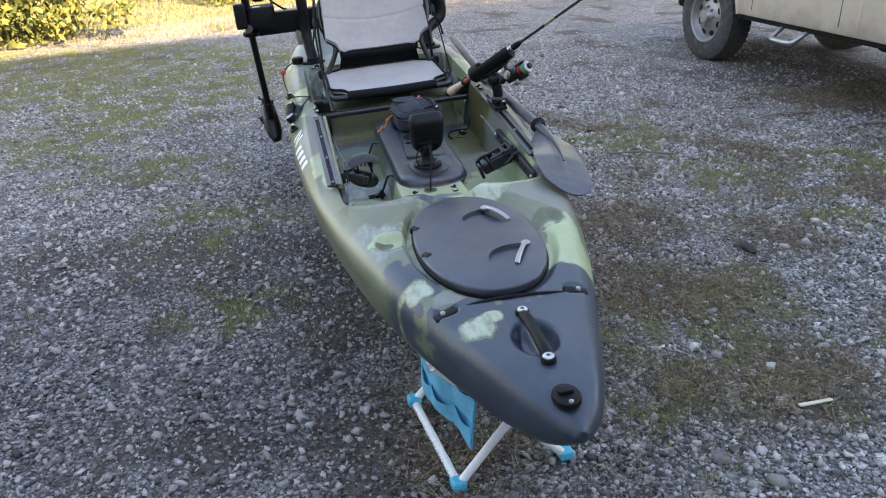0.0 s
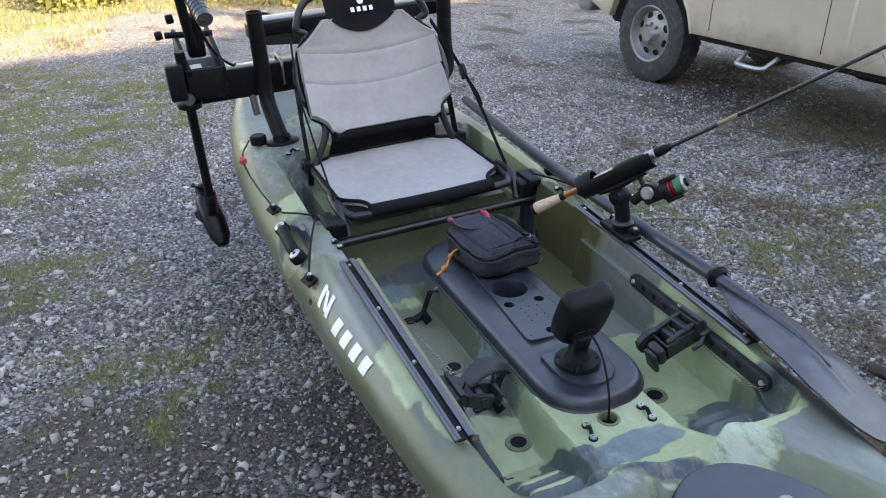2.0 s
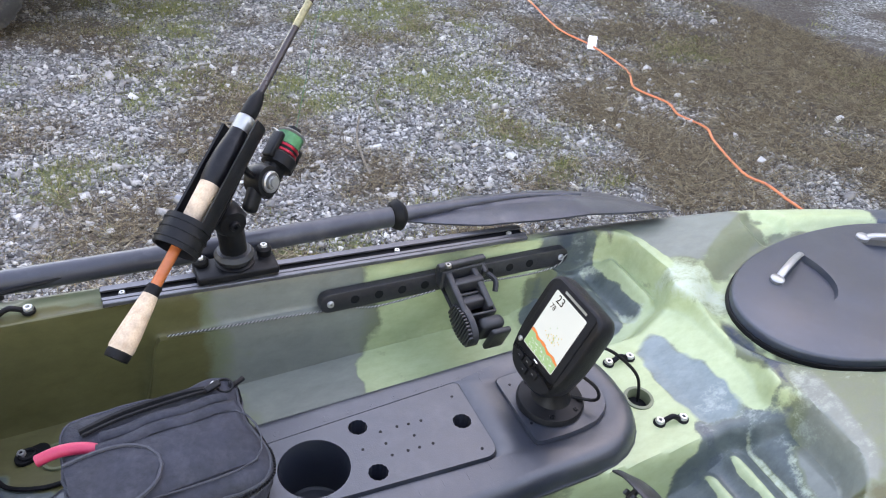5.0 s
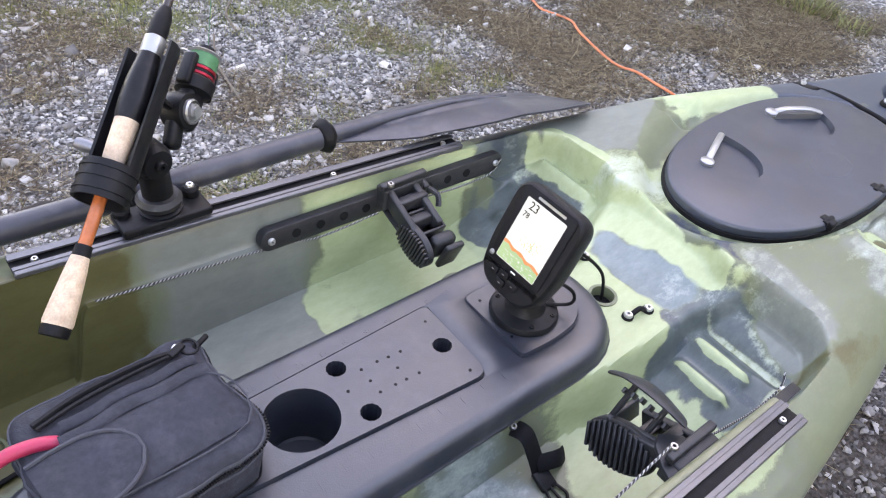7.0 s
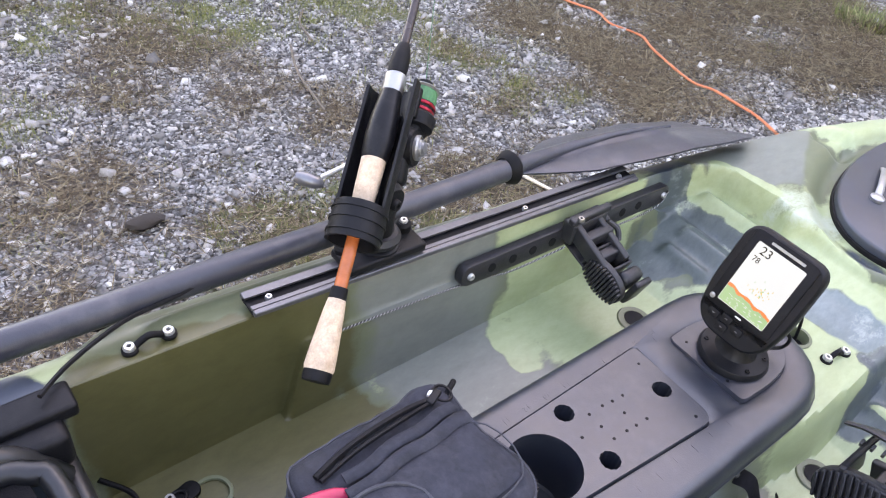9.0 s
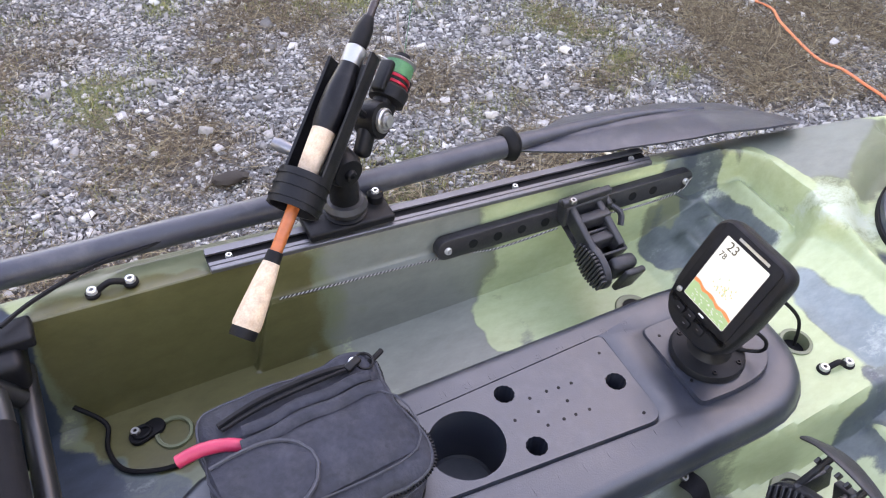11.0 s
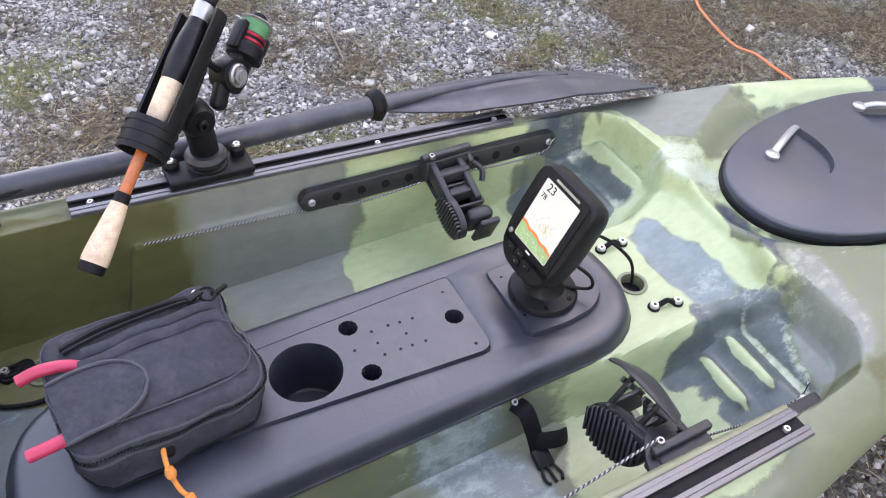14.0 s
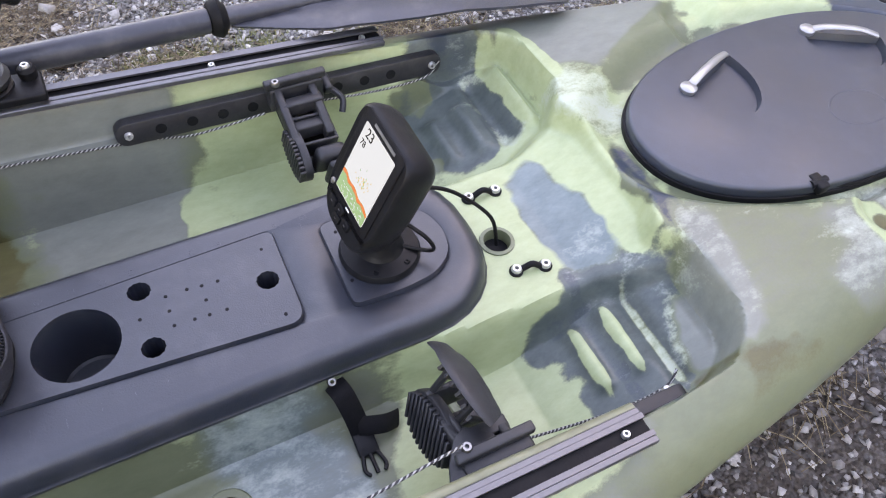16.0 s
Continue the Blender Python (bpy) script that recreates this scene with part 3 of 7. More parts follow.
def tidy(pts):
    """An outline without repeated corners."""
    out = []
    for q in pts:
        if not out or (Vector(q) - Vector(out[-1])).length > 4e-4:
            out.append(q)
    return out[:-1] if (Vector(out[0]) - Vector(out[-1])).length < 4e-4 else out


def rounded(corners, n=6):
    """An outline with rounded corners; corners: (x, y, radius)."""
    out = []
    for i, (x, y, r) in enumerate(corners):
        p = Vector((x, y))
        a = (Vector(corners[i - 1][:2]) - p).normalized()
        b = (Vector(corners[(i + 1) % len(corners)][:2]) - p).normalized()
        for k in range(n + 1):
            t = k / n
            out.append(tuple(p + a * r * (1 - t) ** 2 + b * r * t ** 2))
    return tidy(out)


PANEL = rounded(((0.086, 2.862, 0.012), (-0.061, 2.868, 0.022), (-0.034, 3.245, 0.02), (0.075, 3.24, 0.02)))
PAD = rounded(((0.069, 2.807, 0.012), (-0.064, 2.812, 0.01), (-0.068, 2.75, 0.02), (-0.062, 2.7, 0.018), (-0.04, 2.672, 0.014), (-0.004, 2.661, 0.016), (0.034, 2.67, 0.014), (0.06, 2.698, 0.016), (0.07, 2.75, 0.02)), 4)
CUPS = ((0.014, 3.11, 0.048), (0.058, 3.032, 0.0138), (0.012, 2.891, 0.0138), (-0.025, 3.035, 0.0138), (0.03, 3.215, 0.0138))
CONSOLE_RINGS = ((-0.006, 0.59), (-0.006, 0.6065), (0.0035, 0.607), (0.0045, 0.6085), (0.0042, 0.6125), (0.002, 0.6145), (0.001, 0.619), (-0.002, 0.626), (-0.006, 0.6335), (-0.011, 0.638), (-0.016, 0.6402), (-0.021, 0.641))


def lift(x):
    """Height of the panels' edge: they rise from the sloping top towards port."""
    return 0.0008 + 0.005 * min(1.0, max(0.0, (0.075 - x) / 0.11))


def console_shell():
    """Skirt, rounded shoulder, top with two stepped panels, cup holder and scalloped rod sockets, in one skin."""
    bm = bmesh.new()

    def ring(pts, z):
        return [bm.verts.new((x, y, z + (lift(x) if z > 0.6411 else 0))) for x, y in pts]

    def wall(a, b):
        for i in range(len(a)):
            j = (i + 1) % len(a)
            bm.faces.new((a[i], a[j], b[j], b[i]))

    def loop(vs):
        return [bm.edges.new((vs[i], vs[(i + 1) % len(vs)])) for i in range(len(vs))]

    prev = None
    for grow, z in CONSOLE_RINGS:
        cur = [bm.verts.new((x, y, z)) for x, y in tidy(stadium(0.122, 2.619, 3.472, cx=0.004))]
        c = Vector((0.004, 0, 0))
        for v in cur:
            yc = min(max(v.co.y, 2.741), 3.35)
            d = Vector((v.co.x - c.x, v.co.y - yc, 0)).normalized()
            v.co += d * grow
        if prev:
            wall(prev, cur)
        prev = cur
    flat_edges = [bm.edges.get((prev[i], prev[(i + 1) % len(prev)])) for i in range(len(prev))]
    for outline, cups in ((PANEL, CUPS), (PAD, ())):
        far = [Vector(p) for p in outline]
        mid = sum(far, Vector((0, 0))) / len(far)
        low = ring([tuple(p + (p - mid).normalized() * 0.0035) for p in far], 0.641)
        groove = ring([tuple(p) for p in far], 0.6392)
        wall(low, groove)
        cx = sum(p[0] for p in outline) / len(outline)
        cy = sum(p[1] for p in outline) / len(outline)
        small = [tuple(Vector(p) + (Vector((cx, min(max(p[1], cy - 0.12), cy + 0.12) if len(cups) else cy)) - Vector(p)).normalized() * 0.0016) for p in outline]
        high = ring(small, 0.6412)
        wall(groove, high)
        flat_edges += [bm.edges.get((low[i], low[(i + 1) % len(low)])) for i in range(len(low))]
        inner = [bm.edges.get((high[i], high[(i + 1) % len(high)])) for i in range(len(high))]
        for x, y, r in cups:
            n, teeth = (40, 0.0) if r > 0.03 else (48, 0.06)
            rim = [(x + r * (1 - teeth * (0.5 + 0.5 * math.cos(12 * 2 * math.pi * k / n))) * math.cos(2 * math.pi * k / n), y + r * (1 - teeth * (0.5 + 0.5 * math.cos(12 * 2 * math.pi * k / n))) * math.sin(2 * math.pi * k / n)) for k in range(n)]
            top = ring(rim, 0.6412)
            inner += loop(top)
            depth = 0.1 if r > 0.03 else 0.055
            last = top
            for f, dz in ((0.985, 0.002), (0.97, 0.006), (0.93, depth), (0.86, depth + 0.003)):
                cur = [bm.verts.new((x + (p[0] - x) * f, y + (p[1] - y) * f, 0.643 - dz)) for p in rim]
                wall(last, cur)
                last = cur
            bm.faces.new(last)
        bmesh.ops.triangle_fill(bm, use_beauty=True, use_dissolve=False, edges=inner)
    bmesh.ops.triangle_fill(bm, use_beauty=True, use_dissolve=False, edges=flat_edges)
    bmesh.ops.recalc_face_normals(bm, faces=bm.faces[:])
    if sum(f.normal.z * f.calc_area() for f in bm.faces) < 0:
        bmesh.ops.reverse_faces(bm, faces=bm.faces[:])
    return bm


shell = part("shell", console_shell(), CONSOLE, console)
for hx, hy in ((0.035, 2.945), (0.036, 2.964), (0.038, 2.981), (0.038, 3.006), (0.014, 2.965), (0.016, 3.007), (0.018, 3.04), (-0.009, 2.947), (-0.008, 2.967), (-0.007, 2.984), (-0.006, 3.007), (-0.043, 2.888), (0.06, 2.883), (0.049, 2.79), (-0.03, 2.8)):
    zt = 0.6413 + lift(hx)
    # flat black disc stands in for the hole's dark depth
    part("screw_hole", lathe([(0.0, zt + 0.0004), (0.0022, zt + 0.0004), (0.0024, zt - 0.0004)], 8, Matrix.Translation((hx, hy, 0))), RUBBER, console)
part("ruler_line", rbox(0.0008, 0.6, 0.001, 0, pose(0.0965, 3.02, 0.6404)), CONSOLE, console)
for i in range(13):
    yy = 3.245 - 0.0356 * i
    part("ruler_number", letters(str(7 + i), 0.0125, pose(0.0905, yy, 0.6408, 0, 0, 90), 0.0005), CONSOLE, console, smooth=False)
    part("ruler_tick", rbox(0.009, 0.0009, 0.001, 0, pose(0.077, yy + 0.008, 0.6409)), CONSOLE, console)
    if yy > 2.83:
        part("ruler_tick", rbox(0.012 if i % 2 else 0.008, 0.0009, 0.001, 0, pose(-0.07 - 0.003 * (i % 2), yy, 0.6409)), CONSOLE, console)
        part("ruler_number", letters(str(20 + i), 0.0125, pose(-0.084, yy, 0.6395, 0, -8, 90), 0.0005), CONSOLE, console, smooth=False)

# ---- bow hatch ----
WELLS = (((0.07, 2.222), (0.113, 2.116), (-0.006, 2.152)), ((0.11, 1.948), (0.055, 1.845), (0.005, 1.926)))


def half_moon(a, b, f, n=16):
    a, b, f = Vector(a), Vector(b), Vector(f)
    m = (a + b) / 2
    return [tuple(m + (a - m) * 1.12 * math.cos(math.pi * k / n) + (f - m) * math.sin(math.pi * k / n) ** 0.8) for k in range(n + 1)]


def hatch_top():
    bm = bmesh.new()

    def ring(pts, z):
        return [bm.verts.new((x, y, z)) for x, y in pts]

    outer = ring(oval(0.1625, 0.3025, 72, 0, 2.045, 2.15), 0.671)
    loops = [outer]
    rims = []
    for a, b, f in WELLS:
        rims.append(half_moon(a, b, f))
        loops.append(ring(rims[-1], 0.671))
    es = [bm.edges.new((lp[i], lp[(i + 1) % len(lp)])) for lp in loops for i in range(len(lp))]
    bmesh.ops.triangle_fill(bm, use_beauty=True, use_dissolve=False, edges=es)
    for lp, pts in zip(loops[1:], rims):
        c = Vector((sum(p[0] for p in pts) / len(pts), sum(p[1] for p in pts) / len(pts)))
        low = ring([tuple(c + (Vector(p) - c) * 0.93) for p in pts], 0.66)
        for i in range(len(lp)):
            j = (i + 1) % len(lp)
            bm.faces.new((lp[i], lp[j], low[j], low[i]))
        bm.faces.new(low)
    prev = outer
    for g, z in ((0.0035, 0.6695), (0.0055, 0.666), (0.0055, 0.652)):
        cur = ring(oval(0.1625 + g, 0.3025 + g, 72, 0, 2.045, 2.15), z)
        for i in range(72):
            bm.faces.new((prev[i], prev[(i + 1) % 72], cur[(i + 1) % 72], cur[i]))
        prev = cur
    bmesh.ops.recalc_face_normals(bm, faces=bm.faces[:])
    if sum(f.normal.z * f.calc_area() for f in bm.faces) < 0:
        bmesh.ops.reverse_faces(bm, faces=bm.faces[:])
    return bm


hatch = part("hatch_lid", hatch_top(), LID, kayak, "black plastic hatch lid")
part("hatch_rim", prism(oval(0.1715, 0.3125, 72, 0, 2.045, 2.15), 0.636, 0.655, 0.003), RUBBER, hatch)
part("inner_ring", sweep([(x, y, 0.671) for x, y in oval(0.035, 0.05, 24, -0.06, 2.0)] + [(-0.025, 2.0, 0.671)], 0.0015, 6, 1, 0.4), LID, hatch)
for a, b, f in WELLS:
    a, b = Vector((*a, 0.674)), Vector((*b, 0.674))
    up_ = Vector((0, 0, 0.009))
    part("latch_lever", merge(sweep([a, a.lerp(b, 0.25) + up_, a.lerp(b, 0.7) + up_, b], 0.0066, 10, 5, 0.5), lathe([(0.012, -0.004), (0.013, 0.003), (0.009, 0.006), (0.0, 0.006)], 16, Matrix.Translation(a))), SILVER, hatch, "silver grey latch lever")
for yy in (2.165, 1.985):
    part("hinge", merge(rbox(0.028, 0.018, 0.016, 0.003, pose(-0.15, yy, 0.665)), sweep([(-0.15, yy - 0.014, 0.668), (-0.15, yy + 0.014, 0.668)], 0.006, 8, 1)), PLASTIC, hatch)
part("hinge_cord", sweep([(-0.152, 2.16, 0.66), (-0.168, 2.08, 0.656), (-0.153, 1.99, 0.66)], 0.004, 6), RUBBER, hatch)


# ---- hull fittings ----
def bolt(x, y, z, r=0.008, nrm=(0, 0, 1)):
    m = frame_of((x, y, z), (1, 0, 0.01), nrm)
    return lathe([(0.0, -0.001), (r * 0.34, -0.001), (r * 0.4, 0.0045), (r * 0.8, 0.0045), (r, 0.002), (r, -0.002)], 14, m)


def pad_eye(p, q, nrm=(0, 0, 1), r=0.0042):
    a, b, n_ = Vector(p), Vector(q), Vector(nrm).normalized()
    d = (b - a).normalized()
    foot = [(0.0095, -0.002), (0.0095, 0.002), (0.008, 0.0035), (0.0, 0.0035)]
    body = merge(sweep([a + d * 0.005 + n_ * 0.001, a + d * 0.011 + n_ * 0.006, (a + b) / 2 + n_ * 0.011, b - d * 0.011 + n_ * 0.006, b - d * 0.005 + n_ * 0.001], r, 10, 5),
                 lathe(foot, 16, frame_of(a, d, n_)), lathe(foot, 16, frame_of(b, d, n_)))
    ob = part("pad_eye", body, RUBBER, kayak)
    for e in (a, b):
        part("bolt", bolt(*(e + n_ * 0.0035), 0.0072, n_), BOLT, ob)


pad_eye((0.053, 2.594, 0.612), (0.051, 2.553, 0.612))
pad_eye((-0.08, 2.594, 0.612), (-0.088, 2.555, 0.612))
pad_eye((0.362, 3.458, 0.722), (0.363, 3.412, 0.722))
pad_eye((-0.349, 3.45, 0.722), (-0.345, 3.41, 0.722))
pad_eye((-0.315, 4.13, 0.757), (-0.28, 4.15, 0.757))
fit_m = pose(0.277, 3.453, 0.5215, 0, 0, 105)
floor_loop = part("floor_loop", merge(prism(rrect(0.05, 0.025, 0.012, 6), 0, 0.006, 0.002, fit_m), sweep([fit_m @ Vector((0.006 + 0.011 * math.cos(a), 0.0085 * math.sin(a), 0.008)) for a in [2 * math.pi * k / 16 for k in range(17)]], 0.0028, 8, 1)), RUBBER, kayak, "black strap loop screwed to the floor")
part("bolt", bolt(0.28, 3.467, 0.528, 0.0065), BOLT, floor_loop)
part("floor_cable", sweep([(0.33, 3.53, 0.56), (0.31, 3.5, 0.527), (0.27, 3.505, 0.525), (0.23, 3.49, 0.525), (0.21, 3.44, 0.525), (0.215, 3.39, 0.525)], 0.0035, 8, 6), RUBBER, kayak, "black cable on the cockpit floor")


def grip(a, b, rise_, nrm, r, name, label):
    a, b, n_ = Vector(a), Vector(b), Vector(nrm).normalized()
    g = sweep([a, a + n_ * rise_ * 0.7 + (b - a) * 0.12, a + n_ * rise_ + (b - a) * 0.3, a + n_ * rise_ + (b - a) * 0.7, a + n_ * rise_ * 0.7 + (b - a) * 0.88, b], r, 12, 5)
    ends = [lathe([(r * 1.3, -0.006), (r * 1.3, r * 0.8), (r * 1.15, r * 1.05), (0.0, r * 1.05)], 20, frame_of(e, b - a, n_)) for e in (a, b)]
    ob = part(name, merge(g, *ends), RUBBER, kayak, label)
    for e in (a, b):
        part("bolt", bolt(*(e + n_ * r * 1.08), r * 0.98, n_), BOLT, ob)


grip((0.004, 1.634, 0.652), (-0.001, 1.437, 0.652), 0.014, (0, 0, 1), 0.0125, "bow_handle", "black rubber carry handle with steel bolts")
grip((-0.449, 3.662, 0.692), (-0.451, 3.465, 0.69), 0.016, (-0.5, 0, 0.87), 0.017, "side_handle", "black rubber carry handle with steel bolts")
grip((0.449, 3.662, 0.692), (0.451, 3.465, 0.69), 0.014, (0.5, 0, 0.87), 0.014, "side_handle", "black rubber carry handle with steel bolts")
cap = part("drain_plug", merge(prism(oval(0.028, 0.036, 28, -0.005, 1.322), 0.644, 0.654, 0.003), prism(rrect(0.03, 0.018, 0.003, 3, -0.005, 1.328), 0.65, 0.662, 0.002)), RUBBER, kayak)
part("bolt", bolt(-0.005, 1.295, 0.654, 0.005), BOLT, cap)
strap = part("bow_bungee", sweep([(-0.152, 1.722, 0.64), (-0.08, 1.715, 0.656), (0, 1.71, 0.66), (0.09, 1.703, 0.656), (0.155, 1.702, 0.642)], 0.005, 8, 5), RUBBER, kayak, "black elastic cord across the bow")
for sx in (-1, 1):
    part("cord_anchor", rbox(0.058, 0.03, 0.014, 0.005, pose(sx * 0.158, 1.712, 0.6405, 0, sx * 14, sx * -12)), RUBBER, strap)
    part("bolt", bolt(sx * 0.165, 1.71, 0.648, 0.006), BOLT, strap)


def gear_track(sx):
    y0, y1 = (2.6, 3.316)
    z0, z1 = 0.676, 0.7225
    m = pose(sx * 0.3495, (y0 + y1) / 2, (z0 + z1) / 2, math.degrees(math.atan2(z1 - z0, y1 - y0)), 0, sx * -0.8)
    ln = y1 - y0 + 0.004
    rails = [rbox(0.008, ln, 0.008, 0.0012, m @ pose(ox, 0, 0.003), 1) for ox in (-0.017, 0.017)] + [rbox(0.006, ln, 0.003, 0, m @ pose(ox, 0, 0.0065)) for ox in (-0.0105, 0.0105)]
    ob = part("gear_track", merge(*rails), TRACK, kayak, "aluminium accessory track")
    part("track_floor", rbox(0.03, ln, 0.003, 0, m @ pose(0, 0, 0.0005)), RUBBER, ob)
    for k in (-0.46, -0.15, 0.16, 0.46):
        part("bolt", bolt(*(m @ Vector((0, k * ln, 0.003))), 0.005), BOLT, ob)


gear_track(-1)
part("track_lip", sweep([(-0.322, 2.6, 0.672), (-0.322, 2.95, 0.694), (-0.3215, 3.32, 0.716)], 0.0085, 10, 4), TRIM, kayak, "moulded olive lip beside the track")
gear_track(1)


def foot_brace(sx, peg_y):
    """Rail on the cockpit wall with a sliding foot peg."""
    a, b = Vector((sx * 0.326, 2.985, 0.646)), Vector((sx * 0.314, 2.525, 0.629))
    d = (b - a).normalized()
    m = frame_of((a + b) / 2, d, (-sx, 0, 0.12))
    ln = (b - a).length + 0.03
    poly = rrect(ln, 0.036, 0.016, 6)
    rail = part("foot_rail", prism(poly, -0.004, 0.012, 0.003, m), RAIL, kayak, "black foot brace rail")
    for k in range(9):
        # black disc drawn for the shaded depth of each rail hole
        part("slot", lathe([(0.0, 0.0127), (0.008, 0.0127), (0.008, 0.011)], 10, m @ Matrix.Translation((-ln / 2 + 0.06 + k * 0.043, 0.0, 0))), RUBBER, rail)
    for k in (-1, 1):
        part("bolt", bolt(*(m @ Vector((k * (ln / 2 - 0.017), 0, 0.012))), 0.006, m.to_3x3() @ Vector((0, 0, 1))), BOLT, rail)
    # peg: carriage, arms, ribbed tread facing the seat and an upper petal
    peg = part("foot_peg", rbox(0.026, 0.08, 0.04, 0.004, pose(sx * 0.302, peg_y, 0.657)), RAIL, kayak, "black foot peg")
    part("catch", rbox(0.012, 0.09, 0.012, 0.003, pose(sx * 0.296, peg_y, 0.683)), RAIL, peg)
    for oy, oz in ((0.028, 0.648), (-0.022, 0.645)):
        part("arm", rbox(0.085, 0.012, 0.03, 0.003, pose(sx * 0.262, peg_y + oy, oz, 0, sx * -22)), RAIL, peg)
    for ox, oz in ((0.243, 0.636), (0.272, 0.655)):
        part("cross_bar", rbox(0.018, 0.06, 0.022, 0.003, pose(sx * ox, peg_y, oz)), RAIL, peg)
    if sx > 0:
        # box of thin walls, open upwards, with the tread on its aft face
        mb = frame_of((0.252, peg_y, 0.628), (0.95, 0.03, 0.3), (-0.03, 1, 0.08)) @ Matrix.Scale(0.95, 4)
        part("back_wall", rbox(0.13, 0.005, 0.06, 0.002, mb @ pose(0.0, 0.021, 0.0)), RAIL, peg)
        part("fore_wall", rbox(0.1, 0.042, 0.005, 0.002, mb @ pose(0.012, 0.0, -0.029)), RAIL, peg)
        for u in (0.055, 0.008, -0.036):
            part("cell_wall", rbox(0.005, 0.044, 0.058, 0.002, mb @ pose(u, 0.0, 0.0)), RAIL, peg)
        part("toe_lip", merge(rbox(0.026, 0.05, 0.05, 0.011, mb @ pose(-0.056, 0.0, -0.012)), rbox(0.012, 0.056, 0.04, 0.005, mb @ pose(-0.078, 0.004, -0.02))), RAIL, peg)
        part("cord_lug", merge(rbox(0.03, 0.02, 0.014, 0.005, mb @ pose(0.06, -0.012, -0.05)), sweep([mb @ Vector((0.052, -0.012, -0.052)), mb @ Vector((0.03, -0.01, -0.066)), mb @ Vector((0.012, 0.0, -0.06))], 0.005, 8, 4)), RAIL, peg)
        m2 = mb @ pose(-0.04, 0.0, 0.034)
        size_ = (0.042, 0.028)
    else:
        m2 = frame_of((-0.231, peg_y + 0.036, 0.622), (-0.1, 0, 0.045), (0.12, 1, 0.3))
        size_ = (0.054, 0.034)
        part("base_plate", prism([(-0.312, 2.813), (-0.316, 2.74), (-0.283, 2.748), (-0.262, 2.773), (-0.272, 2.79), (-0.295, 2.806)], 0.667, 0.674, 0.002), RAIL, peg)
        part("bracket", merge(rbox(0.05, 0.008, 0.03, 0.003, pose(-0.25, peg_y + 0.02, 0.645, 0, 20)), rbox(0.008, 0.06, 0.03, 0.003, pose(-0.205, peg_y, 0.63, 0, 20))), RAIL, peg)
    tread = part("tread", prism(oval(*size_, 30, 0, 0, 2.2), -0.01, 0.002, 0.003, m2), RAIL, peg)
    for k in range(12):
        px = (k - 5.5) * 0.0093 * size_[0] / 0.06
        hh = size_[1] * 0.97 * math.sqrt(max(0.05, 1 - (px / (size_[0] + 0.001)) ** 2))
        part("rib", rbox(0.0045, hh * 1.85, 0.009, 0.001, m2 @ pose(px, 0, 0.0045), 1), RAIL, tread)
    if sx < 0:
        up_t = part("upper_vane", sweep([(-0.276, peg_y - 0.011, 0.688), (-0.25, peg_y - 0.004, 0.7), (-0.222, peg_y, 0.705), (-0.195, peg_y + 0.002, 0.7), (-0.172, peg_y + 0.003, 0.687)], 0.021, 14, 4, 0.24, up=(0.1, -0.5, 0.85), taper=lambda t: 0.7 + 0.3 * math.sin(math.pi * min(1, 1.25 * t)) ** 0.6), RAIL, peg)
        for k in range(6):
            part("rib", rbox(0.004, 0.008, 0.022, 0.001, pose(-0.262 + k * 0.013, peg_y + 0.006, 0.678 + 0.004 * min(k, 5 - k), -40)), RAIL, up_t)
        for x in (-0.252, -0.205):
            part("strut", sweep([(x, peg_y, 0.698), (x + 0.003, peg_y + 0.012, 0.665), (x + 0.006, peg_y + 0.022, 0.635)], 0.0045, 8, 3), RAIL, peg)
    part("bolt", bolt(sx * 0.29, peg_y + 0.03, 0.688, 0.006), STEEL, peg)


foot_brace(1, 2.75)
foot_brace(-1, 2.755)
part("steering_cord", sweep([(0.314, 3.24, 0.658), (0.312, 2.98, 0.632), (0.305, 2.9, 0.622), (0.29, 2.8, 0.64)], 0.0017, 6, 5), PARACORD, kayak, "black and white braided cord")
part("steering_cord", sweep([(0.295, 2.71, 0.63), (0.3, 2.62, 0.614), (0.303, 2.54, 0.612), (0.306, 2.515, 0.635)], 0.0017, 6, 5), PARACORD, kayak)
part("steering_cord", sweep([(-0.31, 3.24, 0.67), (-0.3, 3.0, 0.68), (-0.288, 2.79, 0.694)], 0.0017, 6, 4), PARACORD, kayak)
part("steering_cord", sweep([(-0.296, 2.72, 0.655), (-0.303, 2.6, 0.63), (-0.302, 2.525, 0.628), (-0.292, 2.505, 0.64)], 0.0017, 6, 5), PARACORD, kayak)
for x, y in ((0.177, 2.704), (-0.177, 2.704), (-0.19, 3.02)):
    part("drain_hole", lathe([(0.03, 0.5203), (0.028, 0.5225), (0.019, 0.5225), (0.018, 0.518), (0.0, 0.518)], 24, Matrix.Translation((x, y, 0.0005))), HULL, kayak)
    # black disc in place of the drain's shaded inside
    part("drain_opening", lathe([(0.018, 0.522), (0.0, 0.5225)], 20, Matrix.Translation((x, y, 0.001))), RUBBER, kayak)
part("floor_ring", lathe([(0.026, 0.5203), (0.025, 0.524), (0.021, 0.524), (0.0195, 0.5212)], 28, Matrix.Translation((0.262, 3.42, 0.0005))), HULL, kayak)
part("hole_lip", lathe([(0.024, 0.6105), (0.0235, 0.6135), (0.0185, 0.614), (0.0175, 0.611), (0.0175, 0.565)], 28, Matrix.Translation((-0.027, 2.593, 0.0))), HULL, kayak)
